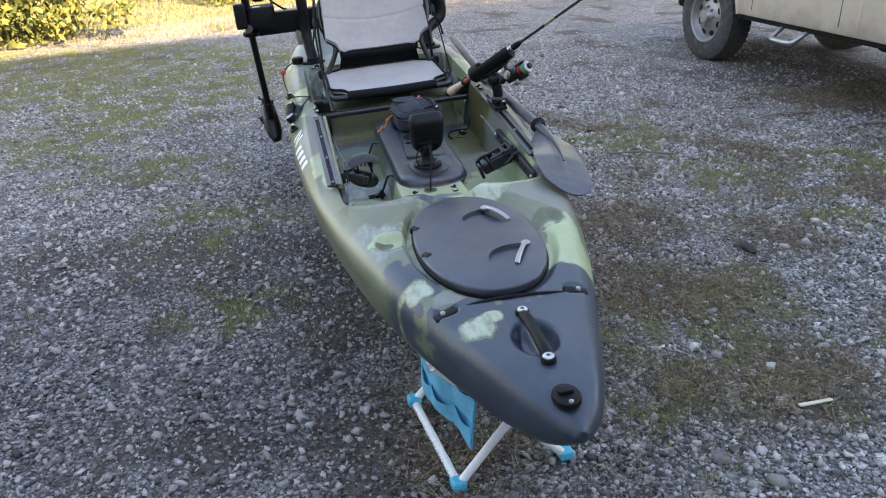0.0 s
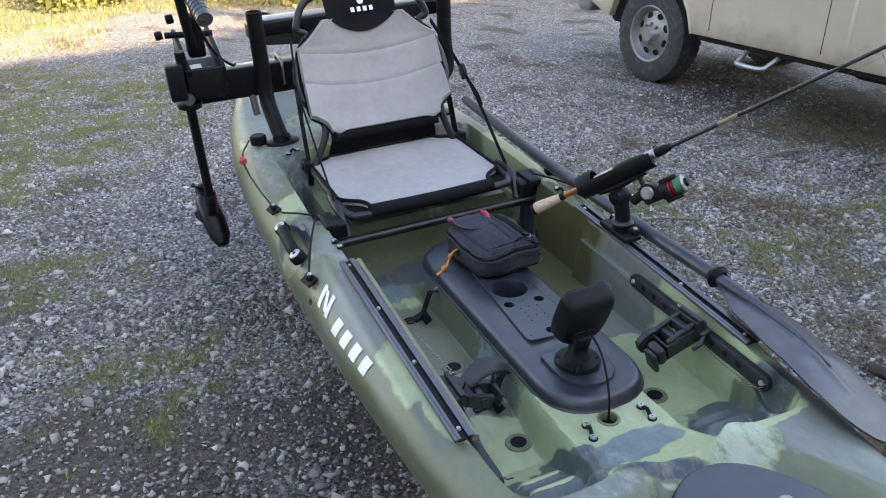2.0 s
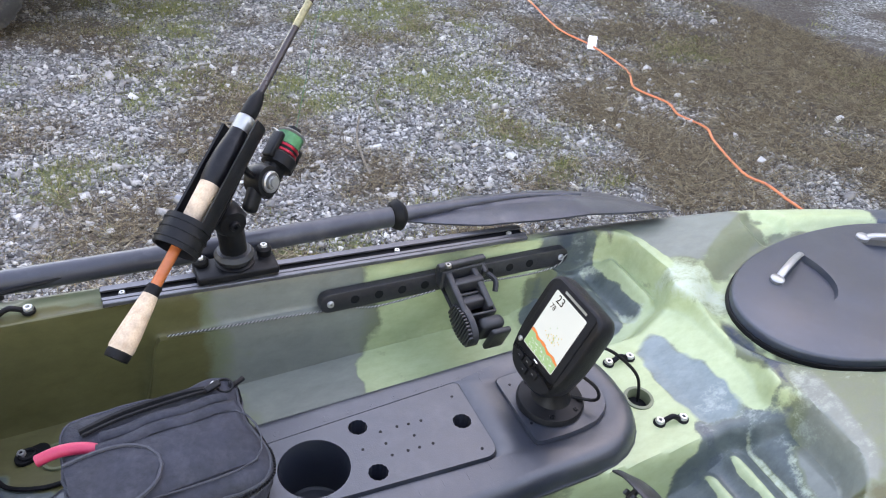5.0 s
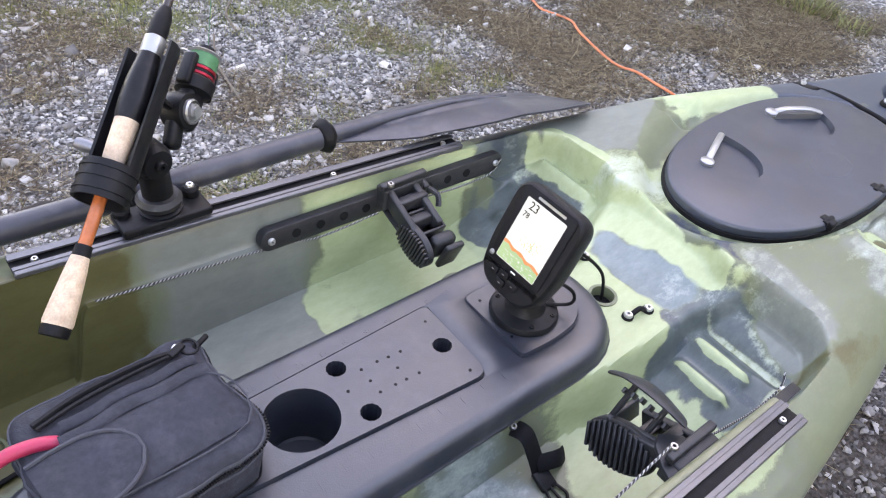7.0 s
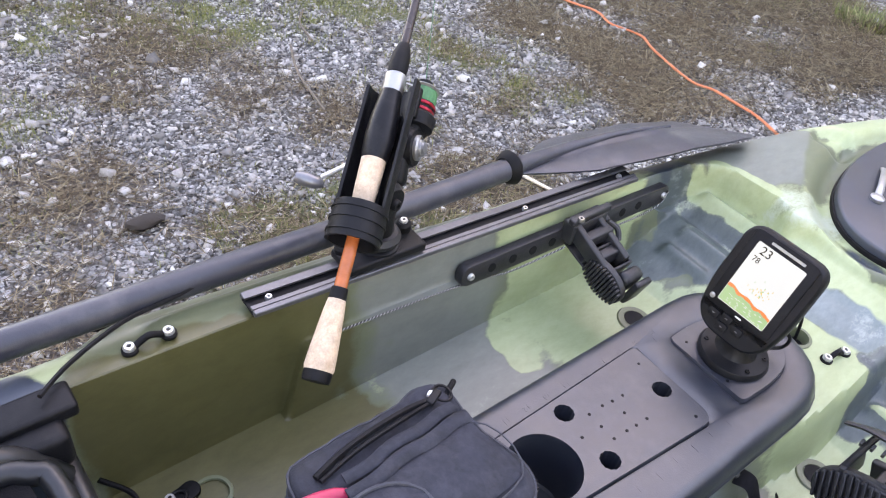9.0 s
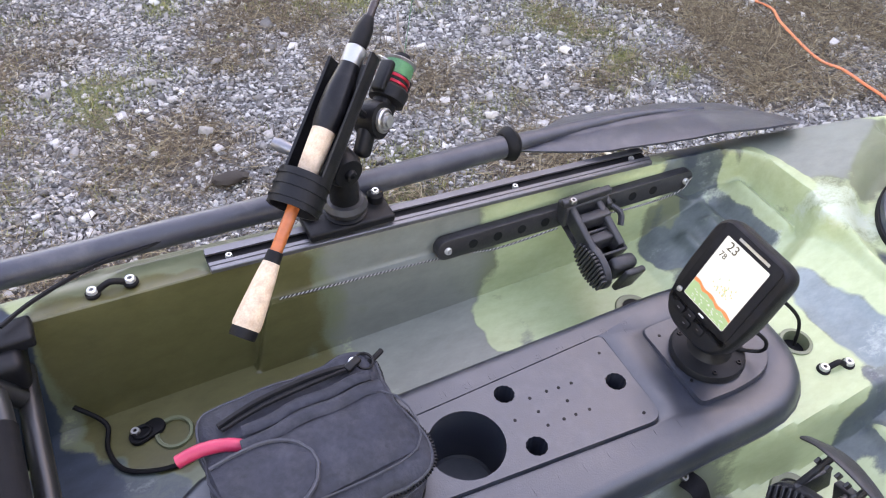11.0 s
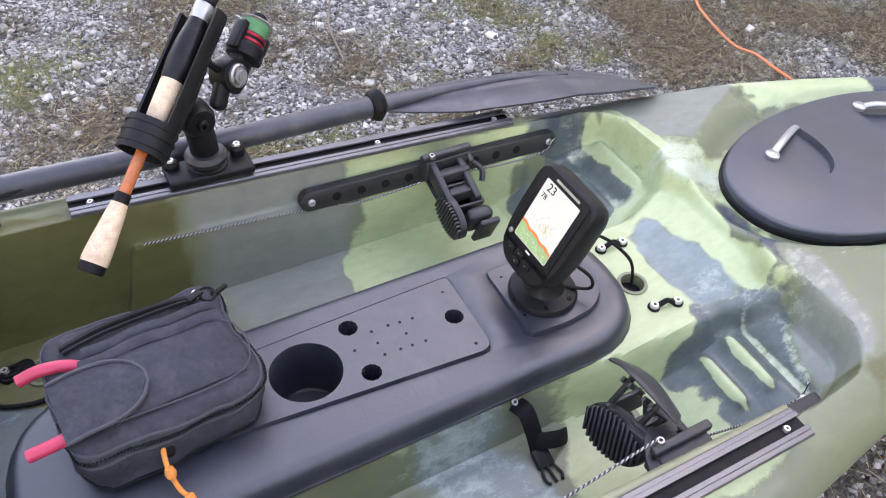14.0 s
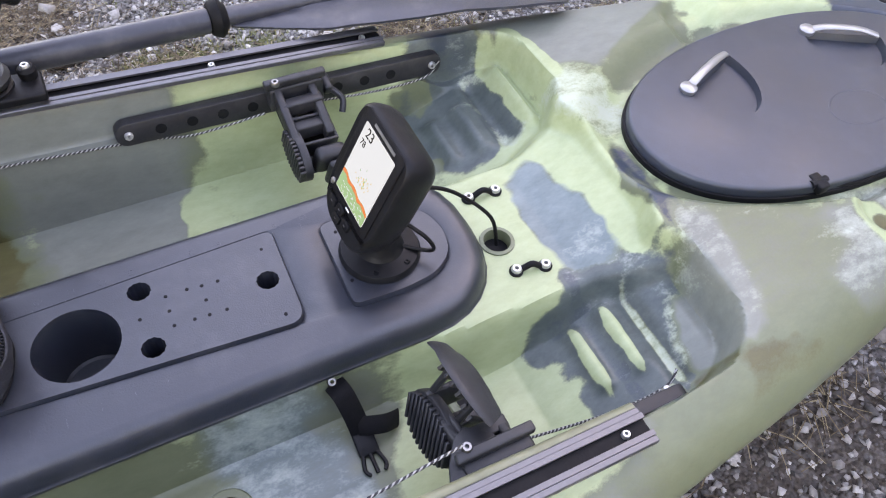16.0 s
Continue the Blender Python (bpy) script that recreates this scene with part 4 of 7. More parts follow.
# black disc set low, for the dark inside the cable hole
part("cable_hole", lathe([(0.018, 0.595), (0.0, 0.594)], 24, Matrix.Translation((-0.027, 2.593, 0.0))), RUBBER, kayak)

# ---- seat ----
seat = thing("folding_chair", (0, 3.8, 0.655), "folding kayak seat of pale grey mesh on a black tube frame", "seat")
TUBE = 0.0125
frame_pts = [(-0.27, 3.9, 0.735), (-0.272, 3.66, 0.732), (-0.262, 3.595, 0.725), (-0.2, 3.575, 0.722), (0.2, 3.575, 0.722), (0.262, 3.595, 0.725), (0.272, 3.66, 0.732), (0.27, 3.9, 0.735), (0.262, 4.02, 0.74), (0.2, 4.05, 0.74), (-0.2, 4.05, 0.74), (-0.262, 4.02, 0.74), (-0.27, 3.9, 0.735)]
part("seat_frame", sweep(frame_pts, TUBE, 10, 5), ALU, seat)
part("cross_tube", sweep([(-0.332, 3.552, 0.66), (0.332, 3.56, 0.66)], 0.0135, 12, 1), ALU, seat)
for sx in (-1, 1):
    part("front_leg", sweep([(sx * 0.285, 3.71, 0.742), (sx * 0.29, 3.65, 0.745), (sx * 0.285, 3.6, 0.725), (sx * 0.278, 3.565, 0.672)], 0.0125, 10, 5), ALU, seat)
    part("rear_leg", sweep([(sx * 0.265, 4.03, 0.74), (sx * 0.27, 4.04, 0.665)], 0.0115, 10, 1), ALU, seat)
    part("clamp", merge(rbox(0.07, 0.075, 0.05, 0.01, pose(sx * 0.318, 3.585, 0.7)), rbox(0.04, 0.1, 0.02, 0.005, pose(sx * 0.33, 3.58, 0.725))), PLASTIC, seat)
    part("side_bracket", merge(rbox(0.022, 0.05, 0.04, 0.005, pose(sx * 0.285, 4.0, 0.75)), sweep([(sx * 0.3, 4.0, 0.75), (sx * 0.27, 4.0, 0.75)], 0.014, 12, 1)), PLASTIC, seat)


def cushion(cols, rows, fn, thick):
    bm = bmesh.new()
    g = [[bm.verts.new(fn(i / cols, j / rows)) for i in range(cols + 1)] for j in range(rows + 1)]
    for j in range(rows):
        for i in range(cols):
            bm.faces.new((g[j][i], g[j][i + 1], g[j + 1][i + 1], g[j + 1][i]))
    bmesh.ops.recalc_face_normals(bm, faces=bm.faces[:])
    bmesh.ops.solidify(bm, geom=bm.faces[:], thickness=thick)
    return bm


def pan_half(v):
    """Half-width of the pan along its depth: notched at both ends, where the hinges are."""
    w = 0.266
    w -= 0.072 * (1 - min(1, v / 0.2) ** 3)
    w -= 0.085 * (1 - min(1, (1 - v) / 0.14) ** 2.5)
    return w


def pan(u, v):
    x = (2 * u - 1) * pan_half(v)
    y = 3.572 + 0.5 * v
    z = 0.74 - 0.012 * (1 - (2 * u - 1) ** 2) * math.sin(math.pi * v) + 0.01 * v
    if v < 0.06:
        z -= 0.025 * (1 - v / 0.06) ** 2
    return x, y, z + 0.002 * noise.noise(Vector((x * 9, y * 9, 0)))


part("pan", cushion(40, 36, lambda u, v: pan(u, 0.06 + 0.94 * v), 0.014), MESH, seat, "pale grey mesh seat pan")
part("rear_panel", cushion(16, 6, lambda u, v: (0.012 + (2 * u - 1) * (0.2 - 0.015 * v), 4.07 - 0.035 * v + 0.03 * (1 - (2 * u - 1) ** 2) * v, 0.752 + 0.075 * v - 0.012 * (1 - (2 * u - 1) ** 2)), 0.006), WEBBING, seat)
part("front_band", sweep([(-0.2, 3.584, 0.728), (0, 3.58, 0.726), (0.2, 3.584, 0.728)], 0.024, 14, 6, 0.85), WEBBING, seat)
for sx in (-1, 1):
    part("pan_edging", sweep([(sx * (pan_half(v) + 0.002), 3.572 + 0.5 * v, 0.742 + 0.01 * v) for v in [0.03 + 0.94 * k / 18 for k in range(19)]], 0.006, 6, 2), WEBBING, seat)
    part("corner_panel", prism([(sx * x, y) for x, y in ((0.18, 3.59), (0.2, 3.64), (0.255, 3.69), (0.268, 3.68), (0.262, 3.6))], 0.716, 0.724, 0), WEBBING, seat)

BL, BT = Vector((0.014, 4.005, 0.828)), Vector((0.02, 4.2, 1.22))


def back_half(v):
    w = 0.258 - 0.012 * v
    w -= 0.06 * (1 - min(1, v / 0.17) ** 3)
    if v > 0.7:
        w -= 0.135 * ((v - 0.7) / 0.3) ** 0.75
    return w


def back(u, v, off=0.0):
    s = 2 * u - 1
    w = back_half(v)
    base = BL.lerp(BT, v)
    curve = 0.03 * (1 - s * s)
    z = base.z - 0.012 * (1 - s * s) * (1 - v)
    return base.x + s * w, base.y + curve + 0.035 * math.sin(math.pi * v * 0.9) - off, z


def back_padded(u, v):
    pad = 0.0
    for vs in (0.42, 0.66, 0.05):
        d = v - (vs - 0.07 * (1 - (2 * u - 1) ** 2))
        pad -= 0.007 * math.exp(-(d / 0.016) ** 2)
    return back(u, v, 0.012 + pad)


backrest = part("backrest", cushion(44, 60, lambda u, v: back_padded(u, 0.04 + 0.86 * v), 0.02), MESH, seat, "pale grey quilted mesh backrest")
for vs in (0.42, 0.66):
    part("seam", sweep([Vector(back(u, vs - 0.07 * (1 - (2 * u - 1) ** 2), 0.0075)) for u in [k / 20 for k in range(21)]], 0.0028, 6, 1), WEBBING, backrest)
part("lower_band", sweep([Vector(back(0.02 + 0.96 * k / 12, 0.012, 0.0)) for k in range(13)], 0.02, 10, 2, 1.0), WEBBING, seat)


def head_panel(u, v):
    s = 2 * u - 1
    low = 1.125 + 0.05 * s * s
    z = low + (1.265 - 0.012 * s * s - low) * v
    t = (z - BL.z) / (BT.z - BL.z)
    return 0.018 + s * (0.122 + 0.006 * v), BL.y + (BT.y - BL.y) * t + 0.03 * (1 - (s * 0.55) ** 2) + 0.03 * math.sin(math.pi * min(t, 1.1) * 0.9) - 0.02, z


top_panel = part("head_panel", cushion(24, 14, head_panel, 0.018), WEBBING, backrest, "black head panel with a white maker's mark")
for sx in (-1, 1):
    side = [Vector(back(0.5 + sx * 0.5, k / 10 * 0.78, -0.004)) for k in range(11)]
    side = [Vector((p.x + sx * 0.008, p.y, p.z)) for p in side]
    t1, t2 = Vector((0.018 + sx * 0.235, 4.19, 1.16)), Vector((0.018 + sx * 0.195, 4.215, 1.235))
    part("back_frame", sweep([(sx * 0.255, 4.0, 0.745)] + side[1::3] + [t1, t2, (0.018 + sx * 0.12, 4.225, 1.262), (0.018, 4.228, 1.265)], 0.0125, 10, 5), ALU, seat)
    part("edge_piping", sweep([Vector(back(0.5 + sx * 0.5, 0.04 + 0.86 * k / 14, 0.008)) for k in range(15)], 0.006, 6, 2), WEBBING, backrest)
    st = part("side_strap", sweep([(sx * 0.25, 4.14, 1.14), (sx * 0.28, 3.987, 1.018), (sx * 0.288, 3.86, 0.925), (sx * 0.288, 3.655, 0.752)], 0.0155, 8, 6, 0.2, up=(1, 0.4, 0.6)), WEBBING, seat, "black webbing strap")
    part("buckle", rbox(0.014, 0.036, 0.046, 0.004, pose(sx * 0.284, 3.955, 0.993, -42)), PLASTIC, st)
    part("strap_tail", sweep([(sx * 0.287, 3.93, 0.975), (sx * 0.3, 3.885, 0.93), (sx * 0.306, 3.868, 0.89)], 0.013, 8, 4, 0.16, up=(1, 0.4, 0.6)), WEBBING, st)
    part("bolt", bolt(sx * 0.298, 3.655, 0.742, 0.009, (sx, 0, 0.3)), BOLT, st)
    part("rear_strap", sweep([(sx * 0.262, 4.1, 1.0), (sx * 0.268, 4.06, 0.9), (sx * 0.272, 4.02, 0.76)], 0.017, 8, 5, 0.2, up=(1, 0.3, 0.2)), WEBBING, seat)
# plain marks in place of the maker's name
fm = frame_of((0.018, 4.188, 1.2), (1, 0, 0), (0, -0.9, 0.43))
for i in range(4):
    part("mark_bar", rbox(0.013, 0.016, 0.001, 0, fm @ pose(-0.033 + 0.022 * i, 0, 0.003)), WHITE, top_panel)
part("mark_bar", prism(oval(0.012, 0.012, 6), 0, 0.001, 0, fm @ pose(0, 0.028, 0.002)), WHITE, top_panel)

# ---- fish finder ----
finder = thing("fish_finder", (-0.003, 2.76, 0.645), "black fish finder with a lit sonar screen on a swivel base", "fish finder")
fbase = part("swivel_base", lathe([(0.05, 0.645), (0.051, 0.65), (0.048, 0.656), (0.03, 0.66), (0.022, 0.672), (0.02, 0.7), (0.0, 0.7)], 32, Matrix.Translation((-0.003, 2.752, 0))), PLASTIC, finder)
part("stalk", merge(rbox(0.034, 0.03, 0.07, 0.008, pose(-0.002, 2.744, 0.695, 20)), rbox(0.05, 0.02, 0.03, 0.006, pose(-0.002, 2.745, 0.725, 20))), PLASTIC, finder)
for a in (30, 150, 210, 330):
    part("base_screw", bolt(-0.003 + 0.041 * math.cos(radians(a)), 2.752 + 0.041 * math.sin(radians(a)), 0.655, 0.004), PLASTIC, fbase)
FM = frame_of((0.005, 2.768, 0.7715), (-1, 0, 0), (0, 0.905, 0.425))
head_poly = rounded(((0.06, 0.077, 0.026), (-0.06, 0.077, 0.026), (-0.0605, -0.03, 0.03), (-0.046, -0.079, 0.032), (0.046, -0.079, 0.032), (0.0605, -0.03, 0.03)), 7)


def loft(outline, steps, m):
    """Skins an outline through (scale, depth) steps and closes both ends."""
    bm = bmesh.new()
    rings = [[bm.verts.new((x * k, y * k, z)) for x, y in outline] for k, z in steps]
    for a, b in zip(rings, rings[1:]):
        for i in range(len(a)):
            j = (i + 1) % len(a)
            bm.faces.new((a[i], a[j], b[j], b[i]))
    bm.faces.new(rings[0][::-1])
    bm.faces.new(rings[-1])
    bmesh.ops.recalc_face_normals(bm, faces=bm.faces[:])
    bm.transform(m)
    return bm


fhead = part("head", loft(head_poly, ((0.7, -0.046), (0.84, -0.043), (0.93, -0.034), (0.985, -0.022), (1.0, -0.012), (1.0, -0.004), (0.985, 0.001), (0.95, 0.0035), (0.9, 0.0035)), FM), PLASTIC, finder)
part("bezel", prism(rrect(0.096, 0.118, 0.008, 5, 0, 0.014), 0.003, 0.0052, 0.001, FM), RUBBER, fhead)


def glow(name, col, strength):
    mt, nt, bs, nodes, links = nodes_of(name)
    bs.inputs["Base Color"].default_value = (*(c * 0.06 for c in col), 1)
    bs.inputs["Emission Color"].default_value = (*col, 1)
    bs.inputs["Emission Strength"].default_value = strength
    bs.inputs["Roughness"].default_value = 0.2
    return mt


SCR = [glow("screen_white", (0.62, 0.84, 1.0), 0.066), glow("screen_red", (0.85, 0.3, 0.12), 0.06), glow("screen_green", (0.32, 0.66, 0.4), 0.058), glow("screen_grey", (0.06, 0.065, 0.07), 0.01), glow("screen_yellow", (0.7, 0.6, 0.14), 0.06)]
screen = part("screen", prism(rrect(0.072, 0.094, 0.002, 2, 0.0, 0.012), 0.0052, 0.0058, 0, FM), SCR[0], fhead, "lit white sonar screen", smooth=False)
n_ = 24


def band(lo, hi, m, z):
    up_ = [(-0.0355 + 0.071 * k / n_, hi(k / n_)) for k in range(n_ + 1)]
    dn = [(-0.0355 + 0.071 * k / n_, lo(k / n_)) for k in range(n_, -1, -1)]
    part("sonar_band", prism(dn + up_, z, z + 0.0002, 0, FM), m, screen, smooth=False)


bed = lambda k: -0.008 - 0.008 * k + 0.0012 * math.sin(k * 17)
band(lambda k: -0.034, lambda k: bed(k), SCR[2], 0.0058)
band(lambda k: bed(k) - 0.004 - 0.0008 * math.sin(k * 31), lambda k: bed(k), SCR[1], 0.0062)
for i in range(34):
    gx, gy = rng.normal(0.006, 0.008), -0.004 + abs(rng.normal(0, 0.011))
    part("sonar_speck", prism([(gx, gy), (gx + 0.0016, gy + 0.0008), (gx + 0.0005, gy + 0.0026)], 0.0058, 0.006, 0, FM), SCR[4 if i % 3 else 2], screen, smooth=False)
for i in range(34):
    gx, gy = rng.uniform(-0.035, 0.032), rng.uniform(-0.033, -0.021)
    part("sonar_speck", prism([(gx, gy), (gx + 0.004, gy + 0.0004), (gx + 0.001, gy + 0.0014)], 0.0064, 0.0065, 0, FM), SCR[0], screen, smooth=False)
part("depth_number", letters("23", 0.017, FM @ pose(-0.019, 0.05, 0.0062), 0.0002), SCR[3], screen, smooth=False)
part("temperature_number", letters("78", 0.011, FM @ pose(-0.025, 0.036, 0.0062), 0.0002), SCR[3], screen, smooth=False)
part("name_bar", rbox(0.05, 0.0035, 0.0006, 0, FM @ pose(0.004, 0.0655, 0.0055)), SILVER, fhead)
part("model_bar", rbox(0.009, 0.002, 0.0006, 0, FM @ pose(0.002, -0.0405, 0.0055)), WHITE, fhead)
for bx, by in ((-0.028, -0.054), (-0.009, -0.051), (-0.009, -0.064), (0.011, -0.057)):
    b_ = part("button", prism(rrect(0.016, 0.011, 0.003, 3, bx, by), 0.002, 0.007, 0.001, FM), RUBBER, fhead)
    part("button_mark", rbox(0.004, 0.0012, 0.0004, 0, FM @ pose(bx, by, 0.0072)), ALUGREY, b_)
part("power_key", prism(oval(0.004, 0.004, 14, -0.043, -0.036), 0.002, 0.0075, 0.001, FM), SILVER, fhead)
part("cable", sweep([(0.0, 2.725, 0.745), (0.0, 2.69, 0.735), (-0.005, 2.65, 0.71), (-0.02, 2.605, 0.66), (-0.027, 2.593, 0.605)], 0.0026, 8, 6), RUBBER, finder, "black cable into the deck")
part("cable", sweep([(-0.02, 2.735, 0.72), (-0.045, 2.71, 0.70), (-0.04, 2.7, 0.665), (-0.01, 2.735, 0.66)], 0.0026, 8, 6), RUBBER, finder)

# ---- rod holder, rod and reel ----
BUTT, AX = Vector((0.202, 3.313, 0.747)), Vector((0.214, -0.235, 0.197)).normalized()
OFF = Vector((0.016, -0.061, -0.09))
OFF = (OFF - AX * OFF.dot(AX)).normalized()
RM = frame_of(BUTT, OFF, AX)


def rod(s):
    return BUTT + AX * s


holder = thing("rod_holder", (0.362, 3.12, 0.722), "black plastic rod holder bolted to the accessory track", "rod holder")
hb = part("base", merge(rbox(0.05, 0.125, 0.014, 0.004, pose(0.358, 3.12, 0.726, 2.8)), lathe([(0.03, 0.728), (0.03, 0.736), (0.022, 0.74), (0.019, 0.757), (0.0, 0.757)], 24, Matrix.Translation((0.364, 3.12, 0)))), PLASTIC, holder)
for yy in (3.072, 3.17):
    kn = part("knob", lathe([(0.011, 0.728), (0.012, 0.742), (0.009, 0.746), (0.0, 0.746)], 14, Matrix.Translation((0.372, yy, 0))), RUBBER, hb)
    part("bolt", bolt(0.372, yy, 0.745, 0.006), BOLT, kn)
part("lock_ring", lathe([(0.021, 0.744), (0.029, 0.742), (0.031, 0.75), (0.026, 0.757), (0.018, 0.758)], 20, Matrix.Translation((0.364, 3.12, 0))), RAIL, holder, "worn grey lock ring")
part("post", merge(sweep([(0.365, 3.12, 0.742), (0.364, 3.121, 0.775), (0.36, 3.125, 0.808)], 0.0205, 16, 4), lathe([(0.0, -0.024), (0.02, -0.022), (0.025, -0.012), (0.025, 0.012), (0.02, 0.022), (0.0, 0.024)], 20, frame_of((0.358, 3.127, 0.822), (0, 0, 1), (1, 0.2, 0)))), PLASTIC, holder)
part("post_bolt", bolt(0.333, 3.122, 0.822, 0.008, (-1, -0.2, 0)), PLASTIC, holder)


def tube_shell(r, s0, s1, a0, a1, wall=0.0035, n=20):
    """An open sleeve round the rod between two angles."""
    bm = bmesh.new()
    full = abs(a1 - a0) > 359
    cols = n if full else n + 1
    rows = []
    for rr in (r, r - wall):
        for s in (s0, s1):
            rows.append([bm.verts.new(RM @ Vector((rr * math.cos(radians(a0 + (a1 - a0) * k / n)), rr * math.sin(radians(a0 + (a1 - a0) * k / n)), s))) for k in range(cols)])
    o0, o1, i0, i1 = rows
    for k in range(cols if full else cols - 1):
        j = (k + 1) % cols
        for a, b in ((o0, o1), (i1, i0), (o1, i1), (i0, o0)):
            bm.faces.new((a[k], a[j], b[j], b[k]))
    if not full:
        for k in (0, cols - 1):
            bm.faces.new((o0[k], o1[k], i1[k], i0[k]))
    bmesh.ops.recalc_face_normals(bm, faces=bm.faces[:])
    return bm


cradle = part("cradle", merge(tube_shell(0.033, 0.158, 0.203, 0, 360), tube_shell(0.0325, 0.203, 0.374, -104, 14, 0.004), tube_shell(0.0325, 0.203, 0.362, 46, 102, 0.004)), PLASTIC, holder, "open black cradle")
for s in (0.166, 0.181, 0.194):
    part("rib", tube_shell(0.0345, s, s + 0.003, 0, 360, 0.002), PLASTIC, cradle)
part("cradle_arm", sweep([rod(0.2) + OFF * 0.03, rod(0.25) + OFF * 0.036, rod(0.34) + OFF * 0.03], 0.01, 8, 4), PLASTIC, holder)

rodt = thing("fishing_rod", BUTT, "spinning rod with cork grips and orange butt section", "fishing rod")


def along(profile, n=18):
    return lathe(profile, n, RM)


part("butt_grip", along([(0.0, 0.006), (0.016, 0.006), (0.0175, 0.012), (0.0165, 0.03), (0.0125, 0.075), (0.0105, 0.09), (0.0, 0.09)]), CORK, rodt, "cork butt grip")
part("butt_cap", along([(0.0, -0.004), (0.0155, -0.004), (0.0165, 0.0), (0.0165, 0.008), (0.0, 0.008)]), RUBBER, rodt)
part("winding_check", along([(0.0105, 0.088), (0.0098, 0.104), (0.0, 0.104)]), RUBBER, rodt)
part("lower_blank", along([(0.0078, 0.1), (0.0078, 0.24), (0.0, 0.24)]), ORANGE, rodt, "glossy orange blank")
part("foregrip", along([(0.009, 0.2), (0.0135, 0.206), (0.0145, 0.23), (0.0152, 0.262), (0.0145, 0.285), (0.0, 0.285)]), CORK, rodt, "cork foregrip")
part("reel_seat", along([(0.0152, 0.264), (0.0172, 0.272), (0.0185, 0.292), (0.0178, 0.318), (0.0145, 0.345), (0.013, 0.358), (0.0, 0.358)]), MOTOR, rodt, "glossy black reel seat")
part("locking_ring", along([(0.0132, 0.356), (0.0138, 0.358), (0.0138, 0.379), (0.012, 0.381), (0.0, 0.381)]), SILVER, rodt)
part("hood", along([(0.012, 0.382), (0.0125, 0.395), (0.0115, 0.41), (0.007, 0.425), (0.0, 0.425)]), RUBBER, rodt)
part("blank", along([(0.0058, 0.42), (0.0052, 0.7), (0.0036, 1.2), (0.0024, 1.7), (0.0014, 2.05), (0.0, 2.05)], 10), RODBLACK, rodt)
part("label_band", along([(0.0061, 0.55), (0.0061, 0.6), (0.0, 0.6)], 10), mat("gold_label", (0.24, 0.21, 0.11), 0.35, 0.2, var=0.6, scale=60), rodt)
for s, r in ((0.62, 0.017), (0.92, 0.012), (1.18, 0.009), (1.42, 0.007), (1.64, 0.006), (1.83, 0.005), (2.0, 0.004)):
    g = sweep([RM @ Vector((0.006 + r + r * math.cos(a), r * math.sin(a), s)) for a in [2 * math.pi * k / 14 for k in range(15)]], 0.0011, 6, 1)
    part("guide", merge(g, sweep([RM @ Vector((0.004, 0, s - 0.02)), RM @ Vector((0.007, 0, s))], 0.0011, 6, 1)), STEEL, rodt)
part("line", sweep([RM @ Vector((0.1, 0, 0.43)), RM @ Vector((0.022, 0, 0.62)), RM @ Vector((0.018, 0, 0.92)), RM @ Vector((0.014, 0, 1.18))], 0.0005, 4, 1), GREENLINE, rodt)

reel = thing("fishing_reel", rod(0.33) + OFF * 0.016, "black and silver spinning reel with green line on a red spool", "fishing reel")
part("reel_foot", sweep([RM @ Vector((0.016, 0, 0.285)), RM @ Vector((0.02, 0, 0.32)), RM @ Vector((0.05, 0, 0.318)), RM @ Vector((0.08, 0, 0.322))], 0.008, 10, 5, 0.7), PLASTIC, reel)
gm = RM @ pose(0.085, 0, 0.325)
part("gear_case", merge(lathe([(0.0, -0.017), (0.024, -0.015), (0.027, 0.0), (0.024, 0.015), (0.0, 0.017)], 22, gm @ pose(0, 0, 0, 90)), rbox(0.036, 0.026, 0.06, 0.01, gm @ pose(0.012, 0, 0.01)), rbox(0.026, 0.02, 0.05, 0.009, gm @ pose(0.0, 0, -0.03, 0, -14))), PLASTIC, reel)
for sg in (-1, 1):
    part("side_cap", lathe([(0.017, 0.0), (0.017, 0.004), (0.0145, 0.006), (0.0145, 0.003), (0.012, 0.003), (0.011, 0.008), (0.008, 0.008), (0.008, 0.012), (0.0, 0.012)], 20, gm @ pose(0, sg * 0.016, 0, -90 * sg)), SILVER, reel)
sm = RM @ pose(0.098, 0, 0.355)
part("rotor", merge(lathe([(0.012, 0.0), (0.025, 0.004), (0.027, 0.02), (0.024, 0.024), (0.0, 0.024)], 26, sm), rbox(0.012, 0.02, 0.046, 0.004, sm @ pose(0.026, 0, 0.028)), rbox(0.012, 0.02, 0.046, 0.004, sm @ pose(-0.026, 0, 0.028))), PLASTIC, reel)
spool = part("spool", lathe([(0.0215, 0.02), (0.0215, 0.04), (0.0, 0.042)], 28, sm), RUBBER, reel, "black spool with red rings")
for zr in (0.025, 0.034):
    part("spool_ring", lathe([(0.0213, zr), (0.0228, zr + 0.0008), (0.0228, zr + 0.0042), (0.0213, zr + 0.005)], 28, sm), REDMETAL, spool, "red anodised ring")
part("wound_line", lathe([(0.0205, 0.04), (0.0215, 0.05), (0.0205, 0.06), (0.0, 0.06)], 28, sm), GREENLINE, spool, "green braided line")
part("spool_lip", lathe([(0.0205, 0.0595), (0.0235, 0.062), (0.0215, 0.064), (0.012, 0.066), (0.0, 0.066)], 28, sm), SILVER, spool)
part("drag_knob", lathe([(0.012, 0.065), (0.011, 0.074), (0.0, 0.075)], 18, sm), PLASTIC, spool)
